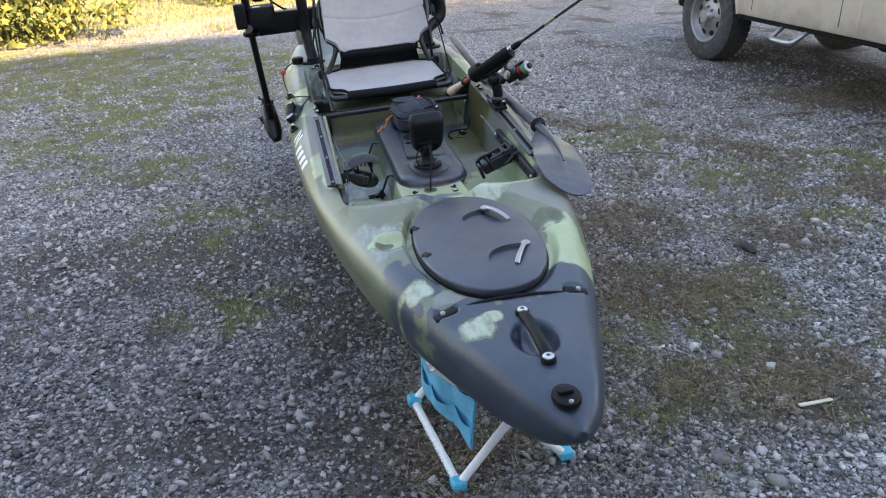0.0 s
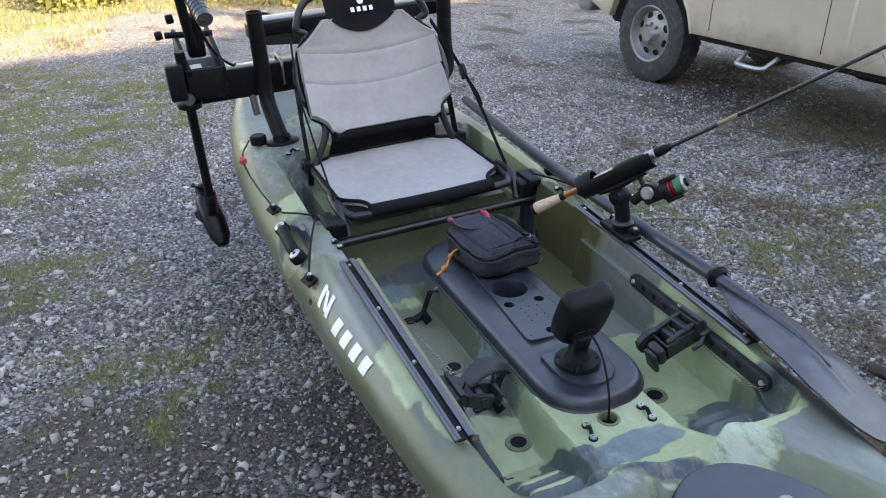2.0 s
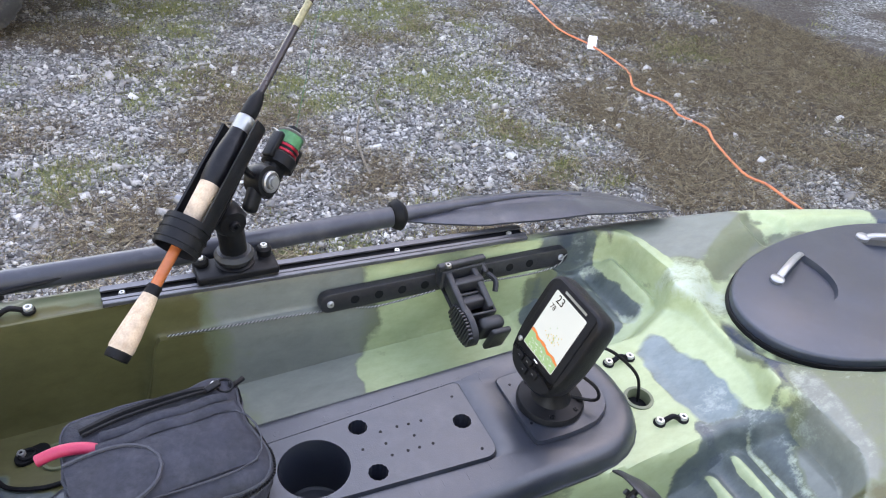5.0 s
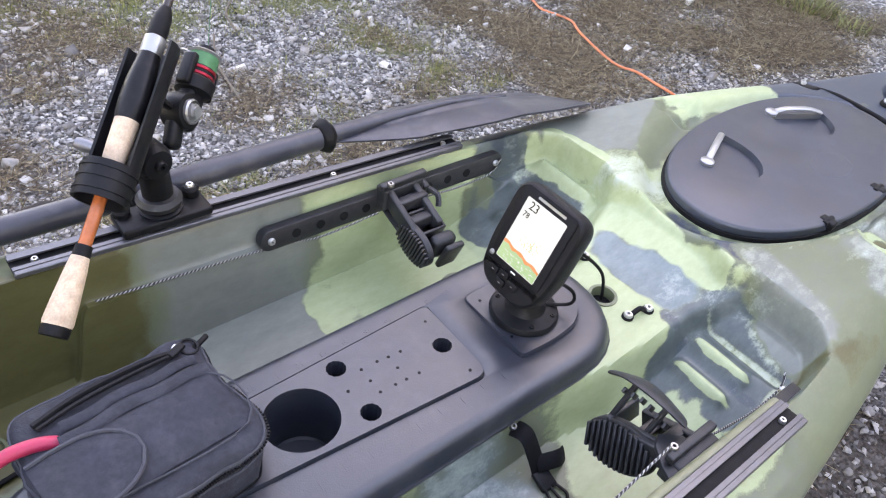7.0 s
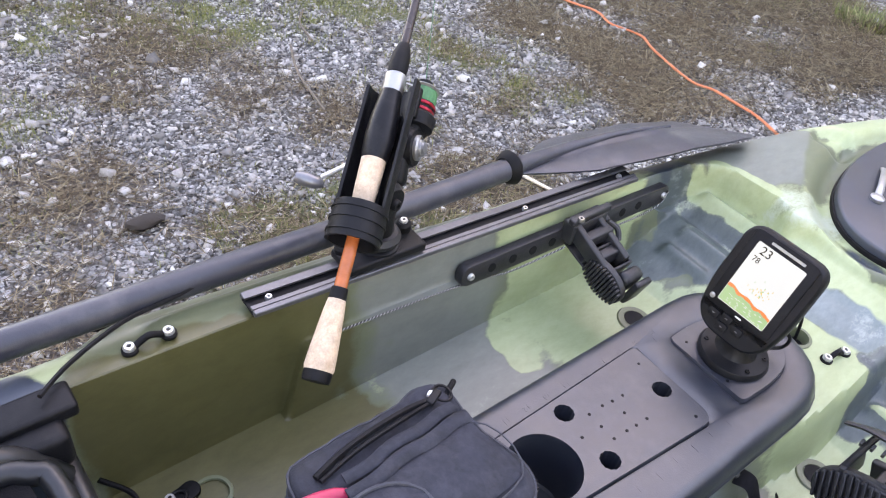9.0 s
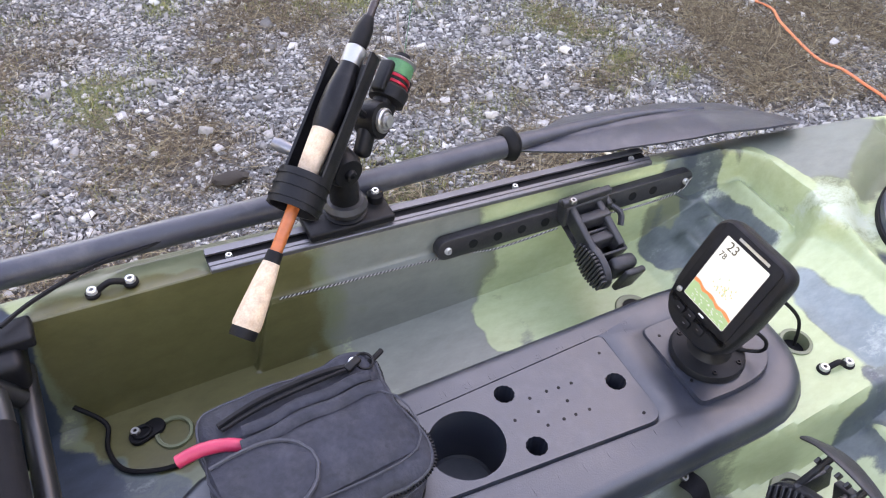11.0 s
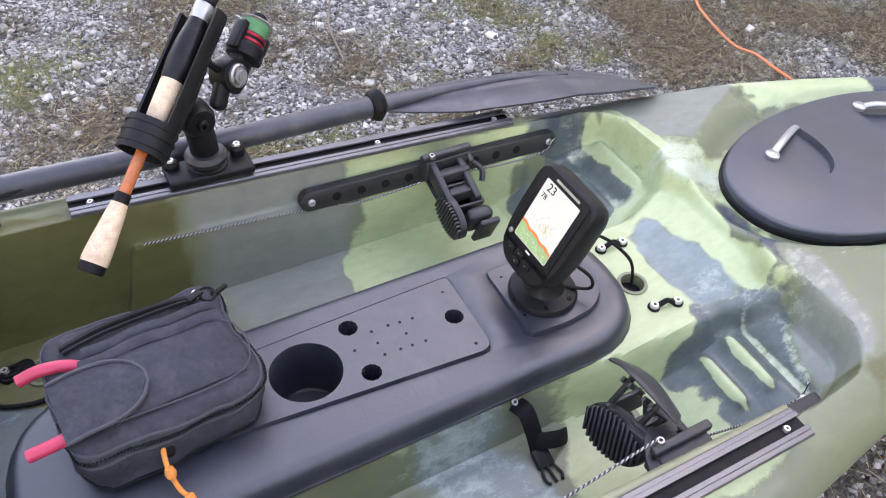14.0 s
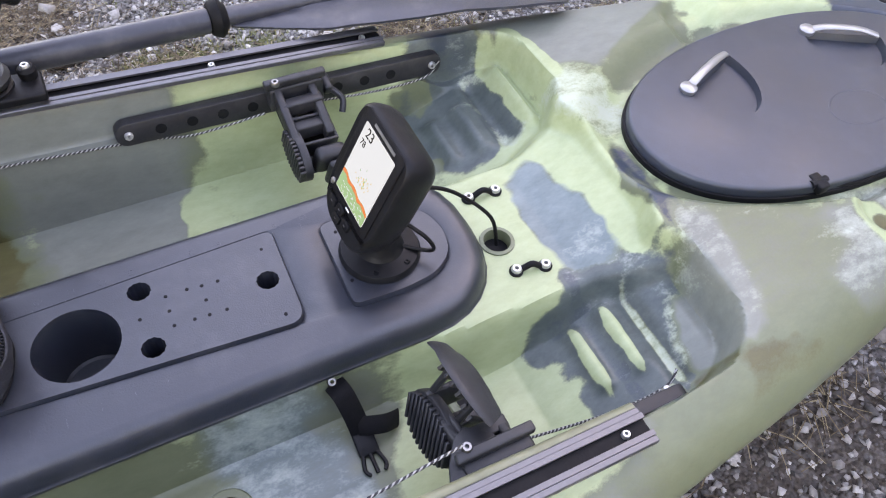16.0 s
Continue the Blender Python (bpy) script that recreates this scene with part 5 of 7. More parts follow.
part("bail", sweep([sm @ Vector((0.028 * math.cos(a), 0.034 * math.sin(a), 0.05 + 0.014 * math.sin(a))) for a in [math.pi * k / 12 for k in range(13)]], 0.0016, 6, 1), STEEL, reel)
kn_ = Vector((0.461, 3.167, 0.789))
h0 = gm @ Vector((0, 0, 0))
part("crank", sweep([h0, h0 + (kn_ - h0) * 0.35 + OFF * -0.01, kn_ + (h0 - kn_) * 0.12], 0.0045, 8, 4, 0.6), SILVER, reel)
part("crank_knob", lathe([(0.004, -0.018), (0.0085, -0.01), (0.0105, 0.008), (0.008, 0.02), (0.0, 0.022)], 16, frame_of(kn_, AX, (0.75, 0.65, 0.1))), ALUGREY, reel)

# ---- paddle ----
paddle = thing("paddle", (0.42, 3.4, 0.72), "black kayak paddle lying along the gunwale", "paddle")
part("shaft", sweep([(0.425, 2.83, 0.712), (0.42, 3.09, 0.722), (0.418, 3.34, 0.734), (0.42, 3.7, 0.75), (0.445, 4.3, 0.783)], 0.0185, 16, 5), PADDLE, paddle)
part("drip_ring", lathe([(0.0185, -0.014), (0.024, -0.011), (0.029, 0.0), (0.026, 0.005), (0.0185, 0.012)], 22, frame_of((0.428, 2.815, 0.711), (1, 0, 0), (0.03, -1, -0.05))), RUBBER, paddle)


def blade(u, v):
    """u from the inner to the outer edge, v from the throat to the tip: a tilted, slightly spooned blade with a raised spine."""
    s = 2 * u - 1
    x = curve_at(((0, 0.428), (0.3, 0.426), (0.6, 0.389), (1, 0.357)), np.array([v]))[0]
    z = curve_at(((0, 0.704), (0.3, 0.7), (0.6, 0.705), (0.85, 0.68), (1, 0.655)), np.array([v]))[0]
    w = curve_at(((0, 0.014), (0.07, 0.03), (0.25, 0.074), (0.5, 0.086), (0.75, 0.09), (0.9, 0.084), (1, 0.07)), np.array([v]))[0]
    if v > 0.84:
        w *= math.sqrt(max(0.0, 1 - ((v - 0.84) / 0.161) ** 2.2))
    tilt = 0.18 + 0.22 * v
    belly = 0.014 * s * s * math.sin(math.pi * min(1.0, 0.1 + v))
    crest = 0.011 * math.exp(-(s / 0.13) ** 2) * max(0.0, 1 - v * 1.08)
    return x + s * w * math.cos(tilt), 2.8 - 0.541 * v - 0.02 * s * v * (1 - v), z - s * w * math.sin(tilt) - belly + crest


part("blade", cushion(36, 56, blade, 0.004), PADDLE, paddle, "spoon-shaped dark grey blade")
part("spine", sweep([(0.427, 2.84, 0.712), (0.428, 2.76, 0.709), (0.427, 2.66, 0.706), (0.412, 2.55, 0.708), (0.392, 2.44, 0.7)], 0.018, 12, 5, 0.85, taper=lambda t: 1 - 0.85 * t), PADDLE, paddle)
part("tie_cord", sweep([(0.33, 3.56, 0.745), (0.36, 3.52, 0.742), (0.392, 3.45, 0.738), (0.4, 3.38, 0.738), (0.41, 3.33, 0.742)], 0.003, 6, 5), RUBBER, paddle)

# ---- gear bag ----
bag = thing("gear_bag", (0.053, 3.285, 0.641), "small black canvas gear bag with zips lying on the console", "bag")
BM_ = pose(0.053, 3.285, 0.641, 0, 0, 5)


def bag_body():
    bm = bmesh.new()
    bmesh.ops.create_cube(bm, size=1, matrix=Matrix.Diagonal((0.182, 0.212, 0.08, 1)))
    bmesh.ops.bevel(bm, geom=[e for e in bm.edges if abs((e.verts[0].co - e.verts[1].co).z) > 0.05], offset=0.034, segments=6, profile=0.5, affect="EDGES")
    bmesh.ops.bevel(bm, geom=[e for e in bm.edges if abs(e.verts[0].co.z - e.verts[1].co.z) < 0.001 and len(e.link_faces) == 2 and e.calc_face_angle(0) > 0.8], offset=0.014, segments=4, profile=0.5, affect="EDGES")
    bmesh.ops.subdivide_edges(bm, edges=[e for e in bm.edges if e.calc_length() > 0.03], cuts=9, use_grid_fill=True)
    for v in bm.verts:
        p = v.co
        if p.z > 0:
            p.z += 0.010 * (1 - (p.x / 0.09) ** 2) * (1 - (p.y / 0.11) ** 2)
        swell = 1 + 0.05 * math.cos(p.z * 38)
        p.x, p.y = p.x * swell, p.y * swell
        nz = noise.noise(Vector((p.x * 17, p.y * 17, p.z * 20))) + 0.6 * noise.noise(Vector((p.x * 45, p.y * 45, p.z * 45 + 3)))
        v.co = p + Vector((p.x, p.y, p.z * (0.3 if p.z > 0.03 else 1))).normalized() * (0.0085 * nz)
        v.co.z += 0.043
        v.co.z = max(v.co.z, 0.001)
    bm.transform(BM_)
    return bm


skin = bag_body()
skin_tree = BVHTree.FromBMesh(skin)
part("body", skin, CANVAS, bag)


def round_bag(h, out, a0=0.0, a1=360.0, n=90):
    """A line round the bag's sides at a height, lying on the cloth."""
    pts = []
    for k in range(n + 1):
        a = radians(a0 + (a1 - a0) * k / n)
        o = BM_ @ Vector((0, 0, h + 0.002 * math.sin(3 * a)))
        d = (BM_.to_3x3() @ Vector((math.cos(a), math.sin(a), 0))).normalized()
        hit = skin_tree.ray_cast(o, d)[0]
        if hit:
            pts.append(hit + d * out)
    return pts



def dome(x, y):
    """The top of the bag at a place on it."""
    return 0.084 + 0.011 * max(0, 1 - (x / 0.09) ** 2) * max(0, 1 - (y / 0.11) ** 2)


def on_bag(pts, up=0.0):
    return [BM_ @ Vector((x, y, dome(x, y) + up)) for x, y in pts]


pocket = part("pocket", cushion(18, 18, lambda u, v: BM_ @ Vector((-0.07 + 0.085 * u, -0.092 + 0.15 * v, dome(-0.07 + 0.085 * u, -0.092 + 0.15 * v) + 0.001 + 0.007 * (math.sin(math.pi * u) * math.sin(math.pi * v)) ** 0.5 + 0.0022 * noise.noise(Vector((u * 6, v * 4, 1))))), 0.004), CANVAS, bag)
part("pocket_seam", sweep(on_bag([(-0.068, 0.055), (-0.07, -0.09), (0.012, -0.092), (0.014, 0.05)], 0.003), 0.0012, 6, 5), SEAM, pocket)
for x0, y0, y1, w in ((0.02, -0.095, 0.07, 0.0085), (0.038, -0.09, 0.062, 0.007)):
    part("pocket_lip", sweep(on_bag([(x0 + 0.002 * math.sin(k * 1.7), y0 + (y1 - y0) * k / 8) for k in range(9)], 0.004), w, 8, 3, 0.45), CANVAS, bag)
flap = part("flap", cushion(14, 14, lambda u, v: BM_ @ Vector((-0.03 + (2 * u - 1) * 0.043 * math.sqrt(max(0.02, 1 - (max(0, 0.55 - v) / 0.56) ** 2)), 0.01 + 0.098 * v, dome(-0.03, 0.06) + 0.008 + 0.003 * math.sin(math.pi * u) - 0.004 * max(0, v - 0.75) / 0.25 + 0.0015 * noise.noise(Vector((u * 7, v * 7, 4))))), 0.004), CANVAS, bag)
part("flap_binding", sweep([BM_ @ Vector((-0.03 + s_ * 0.043 * math.sqrt(max(0.02, 1 - (max(0, 0.55 - v) / 0.56) ** 2)), 0.01 + 0.098 * v, dome(-0.03, 0.06) + 0.0095 - 0.004 * max(0, v - 0.75) / 0.25)) for s_, v in [(-1, 1 - k / 12) for k in range(13)] + [(1, k / 12) for k in range(13)]], 0.0024, 6, 1), SEAM, flap)
for h in (0.074, 0.058, 0.013):
    part("piping", sweep(round_bag(h, 0.0004), 0.0019 if h > 0.02 else 0.0026, 6, 1), SEAM if h > 0.02 else WEBBING, bag)
part("side_zip", merge(*[rbox(0.0016, 0.004, 0.0036, 0, frame_of(p, q - p, (0, 0, 1)) ) for p, q in zip(round_bag(0.066, 0.0008, 100, 350, 150)[:-1], round_bag(0.066, 0.0008, 100, 350, 150)[1:])]), PLASTIC, bag)
part("zip", merge(sweep(on_bag([(0.06, 0.082), (0.068, 0.03), (0.067, -0.04), (0.06, -0.078)], 0.003), 0.004, 6, 4), sweep(on_bag([(0.053, 0.08), (0.058, 0.03), (0.058, -0.04), (0.057, -0.076)], 0.003), 0.0028, 6, 4)), RUBBER, bag)
part("zip_pull", merge(rbox(0.01, 0.022, 0.006, 0.002, BM_ @ pose(0.06, -0.08, 0.0925, 0, 0, 20)), sweep([BM_ @ Vector((0.062 + 0.012 * math.cos(a), -0.096 + 0.01 * math.sin(a), 0.085)) for a in [2 * math.pi * k / 14 for k in range(15)]], 0.0018, 6, 1)), PLASTIC, bag)
part("ring_end", lathe([(0.0, -0.006), (0.004, -0.005), (0.0055, 0.0), (0.004, 0.005), (0.0, 0.006)], 14, BM_ @ pose(0.066, -0.084, 0.0865, 0, 90, 20)), PVC, bag, "silver ring end")
part("cord_stub", sweep([BM_ @ Vector(p) for p in ((0.06, -0.1, 0.08), (0.066, -0.115, 0.079), (0.07, -0.123, 0.078))], 0.0036, 8, 3), RUBBER, bag)
part("side_loop", sweep([BM_ @ Vector(p) for p in ((-0.09, 0.02, 0.05), (-0.1, 0.02, 0.04), (-0.092, 0.02, 0.02))], 0.008, 6, 4, 0.3), WEBBING, bag)
plier = thing("pliers", (0.04, 3.38, 0.72), "pliers with pink grips tucked in the bag pocket", "pliers")
for pts_ in ([(0.066, 3.34, 0.72), (0.08, 3.365, 0.7285), (0.087, 3.395, 0.729), (0.088, 3.421, 0.722)], [(0.004, 3.34, 0.72), (-0.008, 3.362, 0.7265), (-0.014, 3.395, 0.726), (-0.013, 3.426, 0.72)]):
    part("handle", sweep(pts_, 0.0075, 12, 5), PINK, plier)
part("jaw", sweep([(0.05, 3.332, 0.72), (0.03, 3.31, 0.718), (0.012, 3.332, 0.72)], 0.004, 8, 3), STEEL, plier)
lan = thing("orange_lanyard", (-0.06, 3.29, 0.66), "short knotted orange cord hanging from the bag", "cord")
part("cord", sweep([(-0.042, 3.3, 0.69), (-0.062, 3.302, 0.68), (-0.078, 3.298, 0.655), (-0.092, 3.29, 0.644), (-0.118, 3.284, 0.635)], 0.003, 8, 5), ROPE, lan)
for q in ((-0.068, 3.301, 0.674), (-0.094, 3.29, 0.648)):
    part("knot", lathe([(0.0, -0.009), (0.005, -0.006), (0.0066, 0.0), (0.005, 0.006), (0.0, 0.009)], 12, frame_of(q, (0, 1, 0), (-0.6, 0, -0.8))), ROPE, lan)


# ---- straps on the console ----
def buckle_strap(x, y, sgn):
    st = thing("buckle_strap", (x, y, 0.52), "short black webbing strap with side-release buckle", "strap", "console straps")
    part("webbing", sweep([(x, y, 0.585), (x + sgn * 0.02, y - 0.004, 0.588), (x + sgn * 0.036, y - 0.01, 0.56), (x + sgn * 0.05, y - 0.014, 0.532)], 0.013, 8, 5, 0.16, up=(sgn, 0, 1)), WEBBING, st)
    part("webbing_end", sweep([(x + sgn * 0.045, y - 0.012, 0.545), (x + sgn * 0.056, y - 0.04, 0.548), (x + sgn * 0.05, y - 0.062, 0.533)], 0.012, 8, 5, 0.18, up=(sgn, 0, 1)), WEBBING, st)
    bk = part("buckle", rbox(0.03, 0.026, 0.009, 0.003, pose(x + sgn * 0.062, y - 0.014, 0.527, 0, sgn * 20)), PLASTIC, st)
    for oy in (-0.009, 0.0, 0.009):
        part("prong", sweep([(x + sgn * 0.075, y - 0.014 + oy, 0.525), (x + sgn * 0.092, y - 0.014 + oy * 1.5, 0.5235), (x + sgn * 0.1, y - 0.014 + oy, 0.5235)], 0.0025, 6, 3), PLASTIC, bk)
    part("bolt", bolt(x - sgn * 0.002, y + 0.002, 0.588, 0.006, (sgn * 0.6, 0, 0.8)), STEEL, st)


buckle_strap(-0.118, 2.862, -1)
buckle_strap(-0.122, 3.285, -1)

# ---- rudder line, pulleys and toggle ----
part("rudder_line", sweep([(-0.41, 4.36, 0.756), (-0.468, 4.18, 0.742), (-0.45, 3.78, 0.722), (-0.4, 3.66, 0.737), (-0.36, 3.6, 0.745)], 0.003, 6, 3), RUBBER, kayak)
part("rudder_line", sweep([(-0.36, 3.6, 0.745), (-0.41, 3.47, 0.73), (-0.452, 3.35, 0.692)], 0.003, 6, 3), RUBBER, kayak)
part("toggle", lathe([(0.0, -0.016), (0.011, -0.012), (0.015, 0.0), (0.011, 0.012), (0.0, 0.016)], 16, frame_of((-0.468, 4.175, 0.748), (1, 0, 0), (-0.1, 1, 0.1))), RED, kayak, "red ball toggle")
for x, y, z, tilt in ((-0.45, 3.778, 0.714, -18), (-0.453, 3.349, 0.68, -32)):
    pl = part("pulley", merge(rbox(0.034, 0.05, 0.008, 0.003, pose(x, y, z, 0, tilt, 12)), rbox(0.018, 0.026, 0.018, 0.005, pose(x, y, z + 0.008, 0, tilt, 12))), RUBBER, kayak)
    part("bolt", bolt(x + 0.002, y - 0.004, z + 0.017, 0.006, (-0.4, 0, 0.9)), BOLT, pl)
part("side_mark", rbox(0.014, 0.02, 0.001, 0, pose(-0.4705, 3.28, 0.655, 0, -64)), RUBBER, kayak)

# ---- plain white marks on the hull's flank, in place of the maker's name ----
def on_hull(x, y):
    b_, t_, e_ = (float(curve_at(T_, np.array([y]))[0]) for T_ in (BEAM, DECK, EDGE))
    return float(deck_height(np.array([x]), np.array([y]), b_, t_, e_)[0])


def hull_mark(name, corners):
    """A thin white sticker laid on the hull between corner points (x, y), sampled to follow its curve."""
    (ax, ay), (bx, by), (cx, cy), (dx, dy) = corners
    bm = bmesh.new()
    n = 8
    g = []
    for j in range(n + 1):
        row = []
        for i in range(n + 1):
            u, v = i / n, j / n
            x = (ax * (1 - u) + bx * u) * (1 - v) + (dx * (1 - u) + cx * u) * v
            y = (ay * (1 - u) + by * u) * (1 - v) + (dy * (1 - u) + cy * u) * v
            row.append(bm.verts.new((x - 0.0012, y, on_hull(x, y) + 0.0018)))
        g.append(row)
    for j in range(n):
        for i in range(n):
            bm.faces.new((g[j][i], g[j][i + 1], g[j + 1][i + 1], g[j + 1][i]))
    bmesh.ops.recalc_face_normals(bm, faces=bm.faces[:])
    return part(name, bm, WHITE, kayak, "plain white mark on the hull")


def side_x(y, d):
    return -(float(curve_at(BEAM, np.array([y]))[0]) - d)


for i in range(4):
    y0 = 3.145 - 0.058 * i
    hull_mark("hull_mark", ((side_x(y0, 0.034), y0), (side_x(y0, 0.008), y0), (side_x(y0 - 0.034, 0.008), y0 - 0.034), (side_x(y0 - 0.034, 0.034), y0 - 0.034)))
for (d0, y0), (d1, y1) in (((0.05, 3.288), (0.012, 3.262)), ((0.046, 3.268), (0.016, 3.222)), ((0.05, 3.232), (0.012, 3.206))):
    hull_mark("hull_mark", ((side_x(y0, d0), y0), (side_x(y1, d1), y1), (side_x(y1 - 0.018, d1), y1 - 0.018), (side_x(y0 - 0.018, d0), y0 - 0.018)))

# ---- tube mounts, beam, trolling motor ----
mount = thing("motor_mount", (0.05, 4.4, 0.76), "black beam carried on two bent tubes behind the seat", "motor mount")
for sx, tx in ((-1, -0.318), (1, 0.40)):
    tb = part("tube", sweep([(sx * 0.305, 4.27, 0.765), (sx * 0.315, 4.33, 0.84), (tx, 4.375, 0.9), (tx, 4.38, 1.02), (tx, 4.37, 1.205)], 0.028, 18, 6, caps=False), PLASTIC, mount)
    part("tube_lining", lathe([(0.029, 1.204), (0.024, 1.206), (0.0235, 1.1), (0.0, 1.1)], 18, pose(tx, 4.37, 0)), RUBBER, tb)
    part("flange", merge(prism(oval(0.06, 0.045, 28, sx * 0.305, 4.265), 0.755, 0.768, 0.004), lathe([(0.034, 0.76), (0.032, 0.785), (0.0, 0.79)], 20, Matrix.Translation((sx * 0.305, 4.27, 0)))), PLASTIC, mount)
part("deck_cap", lathe([(0.03, 0.758), (0.03, 0.785), (0.024, 0.79), (0.0, 0.79)], 20, Matrix.Translation((-0.385, 4.3, 0))), RUBBER, mount)
part("beam", rbox(1.0, 0.085, 0.11, 0.006, pose(-0.06, 4.46, 0.955)), MOTOR, mount, "black box beam")
part("upper_beam", rbox(0.78, 0.06, 0.05, 0.005, pose(0.05, 4.45, 1.13)), MOTOR, mount)
part("upper_plate", rbox(0.7, 0.1, 0.01, 0.003, pose(0.05, 4.48, 1.158)), ALUGREY, mount)
for x in (-0.24, 0.3):
    part("u_bolt", sweep([(x, 4.41, 0.93), (x, 4.405, 1.01), (x, 4.46, 1.02), (x, 4.515, 1.01), (x, 4.515, 0.93)], 0.005, 8, 4), STEEL, mount)
part("turnbuckle", sweep([(-0.36, 4.43, 0.905), (-0.355, 4.42, 0.83)], 0.014, 12, 1), STEEL, mount)
pole = thing("pole", (0.08, 4.55, 0.76), "upright black metal pole behind the seat", "pole")
part("pole_tube", sweep([(0.09, 4.55, 0.76), (0.085, 4.55, 1.15), (0.05, 4.55, 1.75)], 0.02, 16, 1), ALU, pole)
part("pole_clip", merge(rbox(0.06, 0.05, 0.05, 0.008, pose(0.01, 4.54, 1.35, 0, 5)), sweep([(0.02, 4.52, 1.35), (-0.09, 4.5, 1.34)], 0.014, 12, 1)), PLASTIC, pole)
rudder = thing("rudder", (0.03, 5.25, 0.68), "black rudder blade folded up over the stern", "rudder")
rm_ = frame_of((-0.1, 5.72, 0.93), (0.3, -0.5, -0.04), (0.86, 0.5, 0.0))
part("rudder_blade", prism([(0.0, 0.09), (-0.02, 0.02), (0.02, -0.06), (0.1, -0.07), (0.6, -0.03), (0.62, 0.0), (0.08, 0.1)], -0.012, 0.012, 0.005, rm_), MOTOR, rudder)
part("rudder_bracket", merge(rbox(0.05, 0.12, 0.2, 0.012, pose(0.1, 5.27, 0.78)), rbox(0.03, 0.2, 0.05, 0.008, pose(0.09, 5.36, 0.87))), MOTOR, rudder)

SHELL = mat("glossy_shell", (0.06, 0.065, 0.08), 0.13, var=0.15, bump=0.05, dust=0.08)
motor = thing("trolling_motor", (-0.56, 4.4, 0.95), "black electric trolling motor clamped to a beam beside the hull", "trolling motor")
for sx, x0, x1 in ((-1, -0.588, -0.574), (1, -0.466, -0.47)):
    part("clamp_plate", merge(rbox(0.012, 0.25, 0.085, 0.012, frame_of(((x0 + x1) / 2, 4.395, 1.075), (1, 0.05, 0), (0, -0.42, 0.9)))), MOTOR, motor)
part("clamp_bracket", merge(rbox(0.13, 0.02, 0.1, 0.008, pose(-0.528, 4.285, 1.01)), rbox(0.12, 0.22, 0.02, 0.004, pose(-0.527, 4.39, 1.0, 22))), MOTOR, motor)
part("clamp_block", rbox(0.055, 0.085, 0.12, 0.008, pose(-0.625, 4.27, 1.03)), MOTOR, motor)
part("tilt_hinge", merge(rbox(0.06, 0.06, 0.1, 0.012, pose(-0.53, 4.38, 1.13, 10)), sweep([(-0.62, 4.45, 1.15), (-0.46, 4.44, 1.14)], 0.011, 12, 1), rbox(0.05, 0.05, 0.06, 0.012, pose(-0.535, 4.33, 1.2, 12))), RUBBER, motor)
for q in ((-0.64, 4.45, 1.152), (-0.6, 4.34, 1.22)):
    part("knob", lathe([(0.0, -0.014), (0.014, -0.012), (0.016, 0.0), (0.014, 0.012), (0.0, 0.014)], 14, frame_of(q, (0, 1, 0), (1, 0, 0.1))), RUBBER, motor)
part("sticker", rbox(0.04, 0.055, 0.001, 0, pose(-0.545, 4.345, 1.045, 22, 0, 4)), WHITE, motor, "small white sticker")
part("clamp_screw", merge(sweep([(-0.63, 4.33, 0.99), (-0.6, 4.26, 0.97)], 0.008, 10, 1), lathe([(0.0, -0.01), (0.02, -0.008), (0.02, 0.008), (0.0, 0.01)], 14, frame_of((-0.598, 4.255, 0.968), (1, 0, 0), (0.3, -1, -0.2)))), STEEL, motor)
part("collar", lathe([(0.02, -0.02), (0.042, -0.012), (0.042, 0.006), (0.024, 0.016), (0.0, 0.016)], 20, pose(-0.592, 4.33, 0.935, 6, 2)), MOTOR, motor)
part("shaft", sweep([(-0.594, 4.3, 1.12), (-0.592, 4.33, 0.94), (-0.58, 4.46, 0.5)], 0.017, 14, 4), MOTOR, motor)
tp = Vector((-0.592, 4.60, 0.485))
tn = Vector((-0.567, 4.435, 0.325))
tm = frame_of(tp, (1, 0, 0), tn - tp)
ln_ = (tn - tp).length
pod = part("motor_pod", lathe([(0.0, -0.01), (0.03, -0.005), (0.044, 0.02), (0.046, ln_ * 0.55), (0.04, ln_ * 0.8), (0.024, ln_ * 0.96), (0.0, ln_)], 26, tm), MOTOR, motor)
part("neck", sweep([(-0.582, 4.44, 0.55), (-0.58, 4.5, 0.46), (-0.58, 4.52, 0.42)], 0.024, 12, 4), MOTOR, pod)
part("hub", lathe([(0.02, -0.045), (0.028, -0.03), (0.028, -0.006), (0.0, -0.006)], 18, tm), RUBBER, pod)
for a in (40, 220):
    bl = cushion(6, 10, lambda u, v: ((u - 0.5) * 0.05 * math.sin(math.pi * (0.15 + 0.8 * v)) + 0.02 * v, 0.015 + 0.055 * v, -0.026 + (u - 0.5) * 0.04 * (1 - 0.4 * v)), 0.004)
    bl.transform(tm @ pose(0, 0, 0, 0, 0, a))
    part("propeller_blade", bl, MOTOR, pod)
part("skeg", prism([(0.0, 0.05), (0.0, 0.12), (-0.02, 0.085), (-0.022, 0.06)], -0.003, 0.003, 0.001, tm @ pose(-0.04, 0, 0, 90, 0, 0)), MOTOR, pod)
part("upper_shaft", sweep([(-0.545, 4.34, 1.12), (-0.565, 4.26, 1.32)], 0.017, 14, 1), MOTOR, motor)
hd = Vector((-0.13, 0.86, 0.5)).normalized()
hm = frame_of(Vector((-0.543, 4.125, 1.347)), (1, 0, 0), hd)
